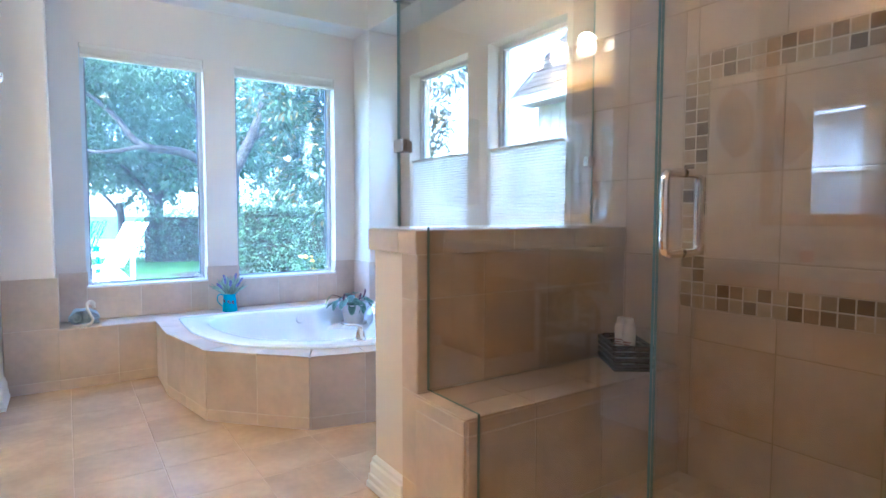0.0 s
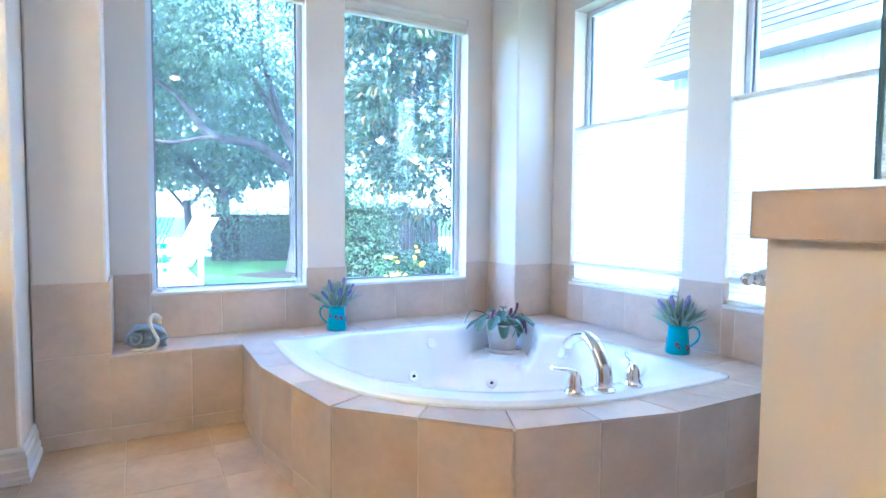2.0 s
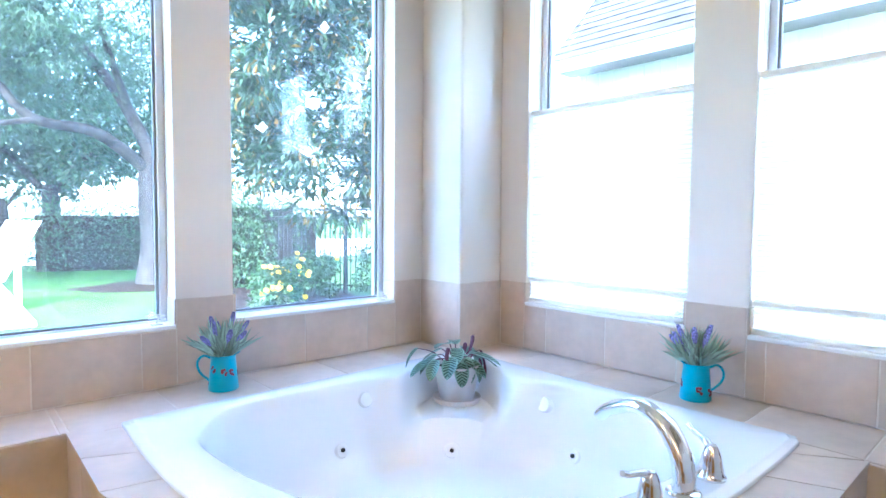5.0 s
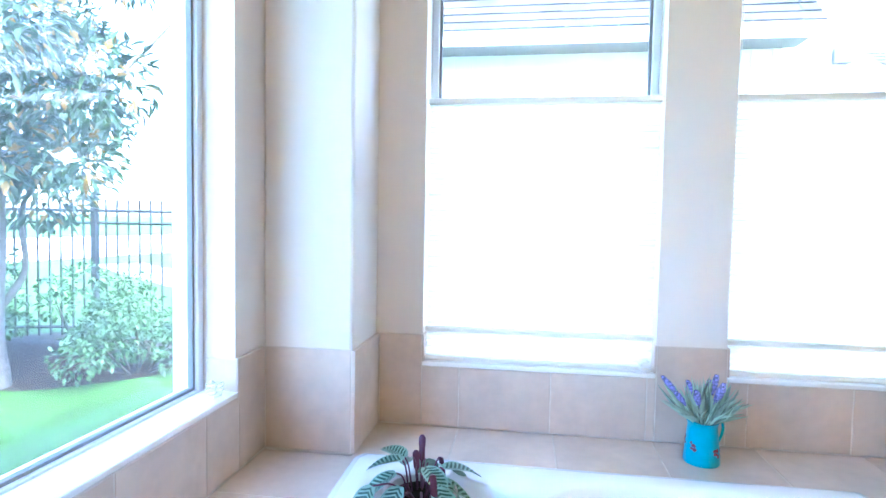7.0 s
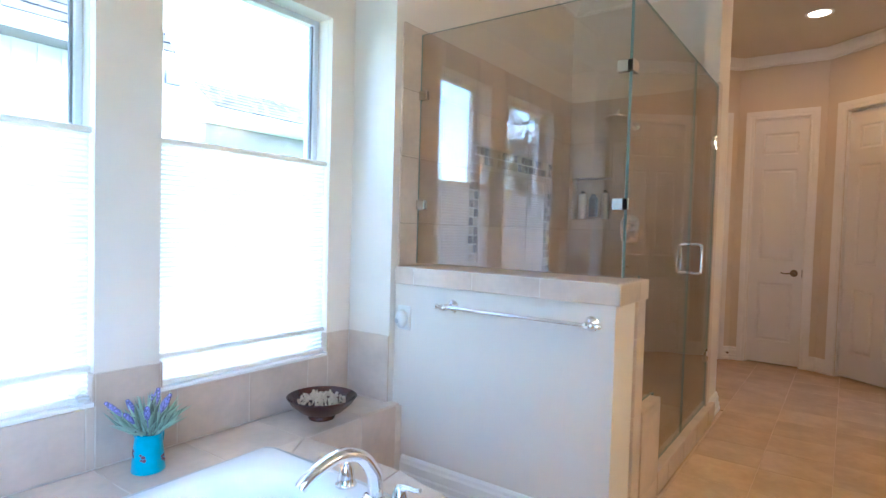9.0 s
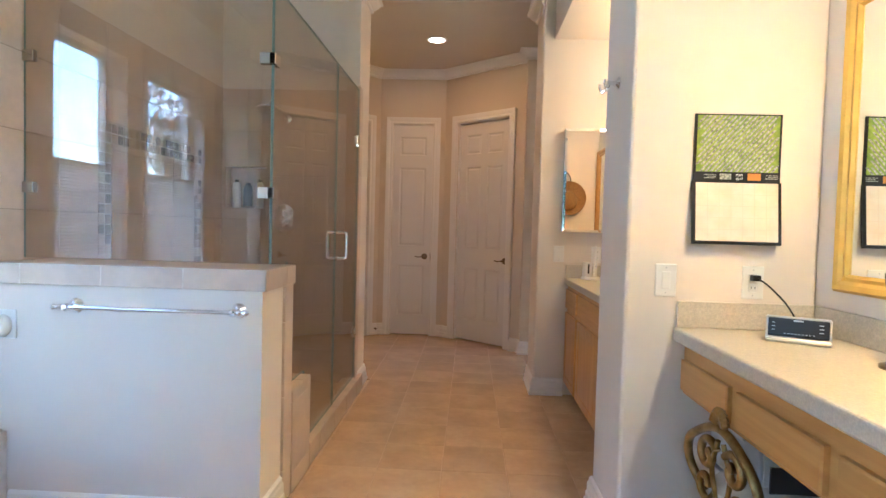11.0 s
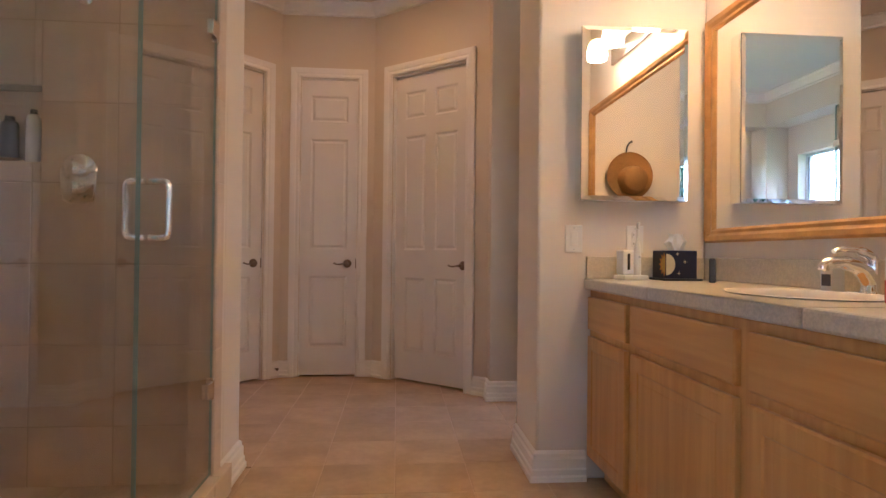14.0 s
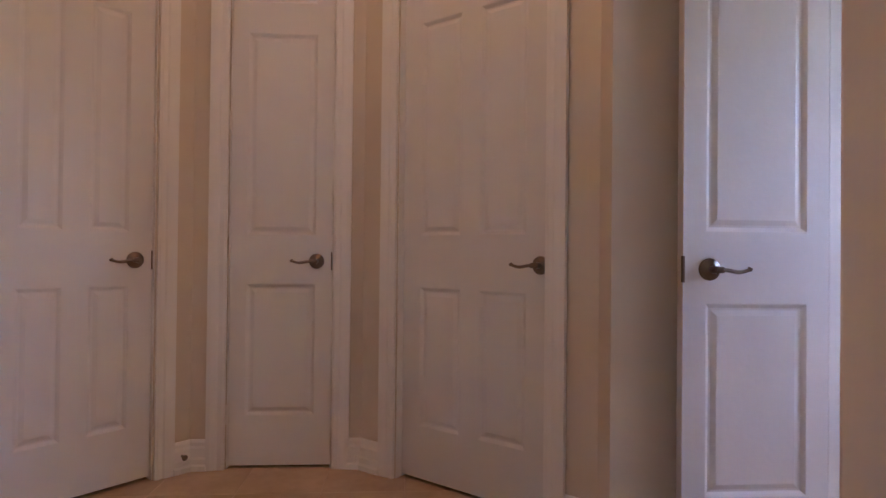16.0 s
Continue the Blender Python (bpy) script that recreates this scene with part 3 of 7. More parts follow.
def six_panel_door(name, p, q, label, columns=2, knob_at_end=True, casing=True, height=2.43, set_back=0.045, knob_in=0.07):
    """A panelled leaf hung between p and q in plan, its face to the left of the way from p to q."""
    p, q = Vector((*p, 0.0)), Vector((*q, 0.0))
    d = (q - p).normalized()
    L = (q - p).length
    frame_m = Matrix.Translation(p) @ Matrix.Rotation(math.atan2(d.y, d.x), 4, 'Z')
    root = new(name)
    root.matrix_basis = frame_m
    tagged(root, label, "door", kind="structure")
    st = 0.075 if columns == 1 else 0.095
    xs = [(st, L - st)] if columns == 1 else [(st, L / 2 - 0.045), (L / 2 + 0.045, L - st)]
    cells = [(a, b, c, e) for a, b in xs for c, e in ((0.235, 0.82), (1.04, 1.945), (2.085, 2.30))]
    leaf = bmesh.new()
    box(leaf, (0.003, -set_back - 0.035, 0.014), (L - 0.003, -set_back - 0.012, height))
    panel_face(leaf, 0.003, L - 0.003, (0.014, height), cells, -set_back, 1, Matrix.Identity(4))
    for a, b in (((0.003, -set_back - 0.03, 0.014), (0.0045, -set_back - 0.0003, height)), ((L - 0.0045, -set_back - 0.03, 0.014), (L - 0.003, -set_back - 0.0003, height)),
                 ((0.003, -set_back - 0.03, height - 0.0015), (L - 0.003, -set_back - 0.0003, height))):
        box(leaf, a, b)
    lf = part("door_leaf", leaf, DOORP, root)
    x, side = (L - knob_in, -1) if knob_at_end else (knob_in, 1)
    me_bm = lathe([(0.0, 0.0), (0.034, 0.0), (0.034, 0.004), (0.031, 0.007), (0.031, 0.009), (0.022, 0.014), (0.012, 0.02), (0.011, 0.045), (0.0, 0.047)], 24,
                  m=Matrix.Translation((x, 0.0, 0.925)) @ Matrix.Rotation(radians(-90), 4, 'X'))
    tube(curve([(x, 0.04, 0.925), (x + side * 0.03, 0.044, 0.924), (x + side * 0.07, 0.040, 0.918), (x + side * 0.10, 0.040, 0.925), (x + side * 0.105, 0.040, 0.931)]),
         [0.010] * 5 + [0.0062] * 8 + [0.0055] * 6 + [0.0075] * 6, 10, me_bm)
    part("door_handle", me_bm, BRONZE, lf, "dark bronze lever handle", True, Matrix.Translation((0, -set_back, 0)))
    lx = L - 0.003 if knob_at_end else 0.003
    part("latch_plate", boxes(((lx - 0.003, -set_back - 0.008, 0.885), (lx + 0.003, -set_back + 0.006, 0.965)), bevel=0.001), BRONZE, lf, "dark bronze latch plate")
    hx = 0.0 if knob_at_end else L
    for z in (0.24, 0.95, 1.55, 2.2) if casing else ():
        part("hinge", tube([(hx, -set_back + 0.004, z - 0.045), (hx, -set_back + 0.004, z + 0.045)], 0.006, 8), TRIM, lf)
    if casing:
        cs = bmesh.new()
        moulding(cs, [(L + 0.006, 0.002, 0.0), (L + 0.006, 0.002, height + 0.014), (-0.006, 0.002, height + 0.014), (-0.006, 0.002, 0.0)], [(u, v) for u, v in CASING], (0, 1, 0))
        part("door_casing", cs, TRIM, root)
        jb = boxes(((-0.004, -0.12, 0), (0.002, 0.0, height + 0.012)), ((L - 0.002, -0.12, 0), (L + 0.004, 0.0, height + 0.012)), ((0.002, -0.12, height + 0.004), (L - 0.002, 0.0, height + 0.012)))
        part("door_jamb", jb, TRIM, root)
    return root


six_panel_door("door_1", fs[1] + dA * oA[1], fs[1] + dA * oA[0], "closed white six-panel door in an angled wall", 2, False, set_back=0.022)
six_panel_door("door_2", (0.654, -2.265), (1.109, -2.265), "closed narrow white three-panel door", 1, False, set_back=0.004)
six_panel_door("door_3", fs[3] + dB * oB[1], fs[3] + dB * oB[0], "closed white six-panel door set deep in its casing", 2, False, set_back=0.035, knob_in=0.034)
d4 = six_panel_door("door_4", (-0.985, -1.372), (-0.514, -1.366), "open white three-panel door standing against the wall", 1, True, casing=False, set_back=0.0, knob_in=0.085)
bm = boxes(((-1.09, -1.405, 0), (-0.998, -1.39, 2.46)), ((-1.09, -0.715, 0), (-0.998, -0.70, 2.46)), ((-1.09, -1.39, 2.445), (-0.998, -0.715, 2.46)))
structure("trim_doorway", bm, TRIM, "white jamb of the open doorway", "door jamb")
# spring door stop on the baseboard
ds = thing("door_stop", Matrix.Translation((1.262, -2.20, 0.075)), "small bronze door stop on the baseboard", "door stop")
part("stem", tube([(0.035, -0.035, 0), (0.0, 0.0, 0)], 0.006, 8), BRONZE, ds)
part("tip", lathe([(0, 0), (0.011, 0), (0.011, 0.012), (0, 0.014)], 12, m=Matrix.Rotation(radians(-90), 4, 'X') @ Matrix.Translation((0, 0, -0.004))), BRONZE, ds)


# ---- windows ----
def window(name, m, width, label):
    """A fixed window in its opening; local x along the wall, y outward, z from the sill."""
    hgt = ZH - ZS
    root = thing(name, m, label, "window", kind="structure")
    fr = boxes(((0, 0.10, 0), (0.028, 0.15, hgt)), ((width - 0.028, 0.10, 0), (width, 0.15, hgt)), ((0.028, 0.10, 0), (width - 0.028, 0.15, 0.022)), ((0.028, 0.10, hgt - 0.03), (width - 0.028, 0.15, hgt)), bevel=0.004)
    part("window_frame", fr, VINYL, root)
    bead = boxes(((0.028, 0.112, 0.022), (0.038, 0.128, hgt - 0.03)), ((width - 0.038, 0.112, 0.022), (width - 0.028, 0.128, hgt - 0.03)), ((0.038, 0.112, 0.022), (width - 0.038, 0.128, 0.030)))
    part("glazing_bead", bead, BEAD, root)
    pane = part("pane", boxes(((0.029, 0.130, 0.023), (width - 0.029, 0.134, hgt - 0.031))), GLASS, root, "clear glass pane")
    pane.visible_shadow = False
    part("window_sill", boxes(((0.002, -0.012, 0.0), (width - 0.002, 0.10, 0.016)), bevel=0.004), TRIM, root)
    return root


for k, (a, b) in enumerate(N_OPEN):
    window(f"window_{k + 1}", Matrix.Translation((a, YW, ZS)), b - a, "tall fixed window onto the garden with a white sill")
for k, (a, b) in enumerate(E_OPEN):
    window(f"window_{k + 3}", Matrix.Translation((XW, b, ZS)) @ Matrix.Rotation(radians(-90), 4, 'Z'), b - a, "tall fixed window half covered by a shade")


def cord_cleat(loc, turn=0.0):
    """A shade cord wound on a small cleat."""
    t = thing("cord_cleat", Matrix.Translation(loc) @ Matrix.Rotation(turn, 4, 'Z'), "white shade cord coiled on a cleat on the sill", "cord cleat", "shade cords")
    part("base", boxes(((-0.02, -0.012, 0), (0.02, 0.012, 0.006)), bevel=0.002), PLASTW, t)
    coil = [(0.035 * math.cos(a * 0.5) * (1 - a * 0.008), 0.022 * math.sin(a * 0.5), 0.008 + 0.001 * a) for a in range(36)]
    part("cord", tube(coil, 0.0022, 6), PLASTW, t)
    part("hook", tube(curve([(0, 0, 0.006), (0.004, 0, 0.03), (-0.01, 0, 0.045), (-0.02, 0, 0.05)]), 0.004, 8), PLASTW, t, smooth=True)


def raised_shade(m, width):
    t = thing("raised_shade", m, "cream cellular shade drawn up to the window head", "window shade", "raised shades")
    part("head_rail", boxes(((0.004, 0.0, -0.026), (width - 0.004, 0.045, 0.0)), bevel=0.004), CREAM, t)
    for k in range(5):
        part("folded_cell", boxes(((0.008, 0.004, -0.034 - k * 0.007), (width - 0.008, 0.041, -0.0285 - k * 0.007)), bevel=0.0015), CREAM, t)
    part("bottom_rail", boxes(((0.006, 0.002, -0.088), (width - 0.006, 0.043, -0.066)), bevel=0.005), CREAM, t)


def shade(m, width):
    """A cellular shade lowered from the top: pleats between two rails, with a second rail near the sill."""
    t = thing("cellular_shade", m, "white pleated cellular shade covering the lower window", "window shade", "cellular shades")

    def pleats(z0, z1):
        bm = bmesh.new()
        n = max(2, round((z1 - z0) / 0.019)) * 2
        row = []
        for k in range(n + 1):
            z = z0 + (z1 - z0) * k / n
            y = 0.012 if k % 2 else 0.020
            row.append([bm.verts.new((x, y, z)) for x in (0.010, width - 0.010)])
        for a, b in zip(row, row[1:]):
            bm.faces.new((a[0], a[1], b[1], b[0]))
        return bm
    part("top_rail", boxes(((0.004, 0.0, 0.936), (width - 0.004, 0.032, 0.958)), bevel=0.005), CREAM, t)
    part("pleats", pleats(0.128, 0.936), SHADE, t)
    part("middle_rail", boxes(((0.004, 0.0, 0.108), (width - 0.004, 0.032, 0.128)), bevel=0.005), CREAM, t)
    part("lower_pleats", pleats(0.024, 0.108), SHADE, t)
    part("bottom_rail", boxes(((0.004, 0.0, 0.002), (width - 0.004, 0.032, 0.022)), bevel=0.005), CREAM, t)
    for x in (0.012, width - 0.012):
        part("guide_cord", tube([(x, 0.008, 0.955), (x, 0.008, 1.66)], 0.0012, 5), PLASTW, t)


for a, b in N_OPEN:
    raised_shade(Matrix.Translation((a, YW + 0.01, ZH)), b - a)
    cord_cleat((b - 0.06, YW + 0.03, ZS + 0.016))
for a, b in E_OPEN:
    shade(Matrix.Translation((XW + 0.012, b, ZS + 0.014)) @ Matrix.Rotation(radians(-90), 4, 'Z'), b - a)
cord_cleat((N_OPEN[0][0] + 0.05, YW + 0.03, ZS + 0.016), 2.0)
cord_cleat((XW + 0.0, E_OPEN[1][0] + 0.05, ZS + 0.016), 1.2)


# ---- tub platform ----
outline = [(0.494, YN - 0.012), (0.492, 3.81), (0.600, 3.212), (1.019, 2.772), (1.586, 2.648), (2.09, 2.648)]
deck_pts = [(-0.078, YN - 0.012)] + outline + [(2.08, 2.032), (XW - 0.003, 2.072), (XW - 0.003, YW - 0.003), (-0.078, YW - 0.003)]
inner = [Vector(p) for p in outline]
bm = bmesh.new()
C0 = Vector((2.12, 4.29))


def tub_outline(grow=0.0):
    """The fan-shaped rim: a bowed front and two straight backs; grow moves it out from the tub's middle."""
    front = curve([(0.622, 4.25, 0), (0.612, 3.93, 0), (0.630, 3.60, 0), (0.748, 3.235, 0), (0.930, 3.025, 0), (1.15, 2.885, 0), (1.48, 2.808, 0), (1.82, 2.795, 0), (2.105, 2.80, 0)], 7)
    pts = [Vector((p.x, p.y)) for p in front]
    back, m = Vector((2.103, 4.272)), 14
    pts += [pts[-1].lerp(back, k / m) for k in range(1, m)]
    pts += [back.lerp(pts[0], k / m) for k in range(m)]
    mid = Vector((1.42, 3.62))
    return [p + (p - mid).normalized() * grow for p in pts]


body = [Vector(p) for p in deck_pts]
walls_bm = bmesh.new()
lo = [walls_bm.verts.new((x, y, 0)) for x, y in deck_pts]
hi = [walls_bm.verts.new((x, y, DECK - 0.011)) for x, y in deck_pts]
for k in range(len(deck_pts)):
    k2 = (k + 1) % len(deck_pts)
    walls_bm.faces.new((lo[k], lo[k2], hi[k2], hi[k]))
PC = Vector((1.42, 3.62))
rim = tub_outline(-0.03)


def rim_hit(p):
    """Where the way from p to the tub's middle meets the rim."""
    best = None
    d = PC - p
    for a, b in zip(rim, rim[1:] + rim[:1]):
        e = b - a
        det = d.x * -e.y + e.x * d.y
        if abs(det) < 1e-9:
            continue
        r = a - p
        t, u = (r.x * -e.y + e.x * r.y) / det, (d.x * r.y - d.y * r.x) / det
        if -0.001 <= u <= 1.001 and 0 < t < 1 and (best is None or t < best):
            best = t
    return p + d * (best if best else 0.2)


ring_out = []
for a, b in zip(outline, outline[1:]):
    a, b = Vector(a), Vector(b)
    ring_out += [a, (a + b) / 2]
ring_out.append(Vector(outline[-1]))
ring_in = [rim_hit(p) for p in ring_out]
# grout bed under the deck tiles
for p0, p1, q0, q1 in zip(ring_out, ring_out[1:], ring_in, ring_in[1:]):
    walls_bm.faces.new([walls_bm.verts.new((v.x, v.y, DECK - 0.011)) for v in (p0, p1, q1, q0)])
for a, b in (((-0.078, 4.20), (2.125, YW - 0.003)), ((2.06, 2.05), (XW - 0.003, 4.30))):
    walls_bm.faces.new([walls_bm.verts.new((x, y, DECK - 0.012)) for x, y in ((a[0] + (0 if a[0] < 0 else 0.022), a[1] + (0.10 if a[0] < 0 else 0)), (b[0], a[1] + (0.10 if a[0] < 0 else 0)), b, (a[0] + (0 if a[0] < 0 else 0.022), b[1]))])
platform = structure("tub_platform", walls_bm, GROUT, "beige tiled platform round the corner tub", "tub platform")


# ---- corner tub ----
def corner_tub():
    t = thing("corner_tub", Matrix.Translation((PC.x, PC.y, 0.0)), "white acrylic fan-shaped corner whirlpool tub with a corner shelf", "bathtub")
    n = 160
    out = tub_outline(0.0)

    def reach(poly, ang):
        d = Vector((math.cos(ang), math.sin(ang)))
        best = 9.0
        for a, b in zip(poly, poly[1:] + poly[:1]):
            e = b - a
            det = d.x * -e.y + e.x * d.y
            if abs(det) < 1e-9:
                continue
            r = a - PC
            tt, u = (r.x * -e.y + e.x * r.y) / det, (d.x * r.y - d.y * r.x) / det
            if -0.001 <= u <= 1.001 and 0 < tt < best:
                best = tt
        return best
    outer = [reach(out, 2 * math.pi * k / n) for k in range(n)]
    back = math.atan2(C0.y - PC.y, C0.x - PC.x)
    inner_r = []
    for k in range(n):
        a = 2 * math.pi * k / n
        off = math.atan2(math.sin(a - back), math.cos(a - back))
        front = abs(off) > 1.9
        w = 0.15 if front else 0.12
        r = outer[k] - w
        # a slanting back wall crosses the corner in front of the shelf
        slant = 0.385 / math.cos(off) if abs(off) < 1.35 else 9.0
        inner_r.append(min(r, 0.76 + 0.02 * math.cos(2 * off), slant))
    sm = inner_r[:]
    for _ in range(6):
        sm = [(sm[k - 1] + 2 * sm[k] + sm[(k + 1) % n]) / 4 for k in range(n)]
    recess = []
    for k in range(n):
        a = 2 * math.pi * k / n
        off = math.atan2(math.sin(a - back), math.cos(a - back))
        recess.append(math.exp(-(off / 0.48) ** 4))
    lip = [sm[k] + (min(outer[k] - 0.13, 0.74) - sm[k]) * recess[k] for k in range(n)]
    R0 = DECK + 0.020
    rows = [("o", 0.0, R0 - 0.024), ("o", 0.0, R0 - 0.012), ("o", -0.004, R0 - 0.008), ("o", -0.022, R0 - 0.007), ("o", -0.026, R0 - 0.002), ("o", -0.034, R0)]
    bm = bmesh.new()
    rings = []
    for _, dr, z in rows:
        rings.append([(outer[k] + dr, z) for k in range(n)])
    rings.append([((outer[k] * 0.35 + lip[k] * 0.65), R0) for k in range(n)])
    rings.append([(lip[k] + 0.018, R0 - 0.002) for k in range(n)])
    rings.append([(lip[k] + 0.004, R0 - 0.011) for k in range(n)])
    for f, z in ((0.985, 0.37), (0.965, 0.32), (0.94, 0.25), (0.90, 0.17), (0.83, 0.10), (0.70, 0.065), (0.35, 0.055)):
        ring = []
        for k in range(n):
            # the corner shelf: the wall stops at a level step before it drops again
            shelf, lift = 0.268, recess[k]
            r, zz = sm[k] * f, z
            if f >= 0.965:
                r, zz = lip[k] * f, z + (max(z, shelf + 0.02) - z) * lift
            elif f > 0.93:
                r, zz = r + (lip[k] * 0.92 - r) * lift, z + (shelf - z) * lift
            elif f > 0.88:
                r, zz = r + (sm[k] * 0.97 - r) * lift, z + (shelf - 0.004 - z) * lift
            ring.append((r, zz))
        rings.append(ring)
    vs = [[bm.verts.new((r * math.cos(2 * math.pi * k / n), r * math.sin(2 * math.pi * k / n), z)) for k, (r, z) in enumerate(ring)] for ring in rings]
    for a, b in zip(vs, vs[1:]):
        for k in range(n):
            bm.faces.new((a[k], a[(k + 1) % n], b[(k + 1) % n], b[k]))
    c = bm.verts.new((0, 0, 0.052))
    for k in range(n):
        bm.faces.new((vs[-1][k], vs[-1][(k + 1) % n], c))
    shell = part("shell", bm, ACRYL, t)
    shell.data.shade_smooth()
    shell.data.set_sharp_from_angle(angle=radians(60))
    for off, f, z, dark in ((1.02, 0.90, 0.17, True), (0.0, 0.875, 0.15, True), (-1.02, 0.90, 0.17, True), (0.76, 0.966, 0.33, False), (-0.76, 0.966, 0.33, False)):
        a = back + off
        k = round((a % (2 * math.pi)) / (2 * math.pi) * n) % n
        p = Vector((math.cos(a) * sm[k] * f, math.sin(a) * sm[k] * f, z))
        m = Matrix.Translation(p) @ Vector((-math.cos(a), -math.sin(a), 0.35)).to_track_quat('Z', 'Y').to_matrix().to_4x4()
        jet = part("jet", lathe([(0, 0.004), (0.008, 0.004), (0.012, 0.008), (0.026, 0.006), (0.030, 0.0), (0.030, -0.02)] if dark else [(0, 0.010), (0.026, 0.009), (0.030, 0.003), (0.030, -0.02)], 20, m=m), ACRYL, t, "round white whirlpool jet", True)
        if dark:
            part("nozzle", lathe([(0, 0.0115), (0.008, 0.011), (0.008, 0.0)], 12, m=m), BLACK, jet)
    return t


corner_tub()


def faucet_handle(x, y, turn):
    t = thing("tub_faucet_handle", Matrix.Translation((x, y, DECK + 0.0195)) @ Matrix.Rotation(turn, 4, 'Z'), "chrome lever handle on the tub rim", "faucet handle", "tub faucet")
    part("base", lathe([(0.036, 0.0), (0.036, 0.006), (0.030, 0.012), (0.028, 0.03), (0.022, 0.06), (0.016, 0.075), (0.012, 0.082), (0, 0.084)], 24), CHROME, t, smooth=True)
    part("lever", tube(curve([(0, 0, 0.072), (0.03, 0, 0.086), (0.07, 0, 0.092), (0.092, 0, 0.100)]), [0.010] * 6 + [0.008] * 6 + [0.007] * 7, 10), CHROME, t, smooth=True)


sp = thing("tub_spout", Matrix.Translation((1.482, 2.872, DECK + 0.0195)) @ Matrix.Rotation(radians(78), 4, 'Z'), "tall arched chrome tub spout", "faucet", "tub faucet")
part("flange", lathe([(0.040, 0.0), (0.040, 0.006), (0.034, 0.012), (0.0, 0.014)], 24), CHROME, sp, smooth=True)
part("spout", tube(curve([(0, 0, 0.0), (0.0, 0, 0.045), (0.014, 0, 0.095), (0.062, 0, 0.150), (0.14, 0, 0.168), (0.225, 0, 0.135), (0.262, 0, 0.105)]),
                   [0.031] * 6 + [0.030] * 6 + [0.029] * 6 + [0.027] * 6 + [0.025] * 6 + [0.023] * 6 + [0.021], 16, flat=0.75), CHROME, sp, smooth=True)
faucet_handle(1.364, 2.893, radians(170))
faucet_handle(1.617, 2.866, radians(60))


# ---- leafy things ----
def leaves_mesh(name, pos, direction, normal, length, width, material, droop=0.15):
    """Many folded leaves in one mesh: two quads to each leaf."""
    n = len(pos)
    d = direction / np.linalg.norm(direction, axis=1, keepdims=True)
    s = np.cross(d, normal)
    s /= np.maximum(np.linalg.norm(s, axis=1, keepdims=True), 1e-6)
    up = np.cross(s, d)
    L, W = np.broadcast_to(length, n)[:, None], np.broadcast_to(width, n)[:, None]
    base, tip = pos, pos + d * L - up * L * droop
    mid = pos + d * L * 0.5
    l, r = mid + s * W / 2 + up * W * 0.18, mid - s * W / 2 + up * W * 0.18
    v = np.stack([base, l, tip, r], 1).reshape(-1, 3)
    idx = np.arange(n)[:, None] * 4
    f = np.concatenate([idx + np.array([[0, 1, 2]]), idx + np.array([[0, 2, 3]])]).reshape(-1)
    me = bpy.data.meshes.new(name)
    me.vertices.add(len(v))
    me.vertices.foreach_set("co", v.astype(np.float32).ravel())
    nf = len(f) // 3
    me.loops.add(nf * 3)
    me.loops.foreach_set("vertex_index", f.astype(np.int32))
    me.polygons.add(nf)
    me.polygons.foreach_set("loop_start", np.arange(0, nf * 3, 3, dtype=np.int32))
    me.update(calc_edges=True)
    me.validate()
    me.materials.append(material)
    return me


rng = np.random.default_rng(7)


def unit(n):
    v = rng.normal(size=(n, 3))
    return v / np.linalg.norm(v, axis=1, keepdims=True)


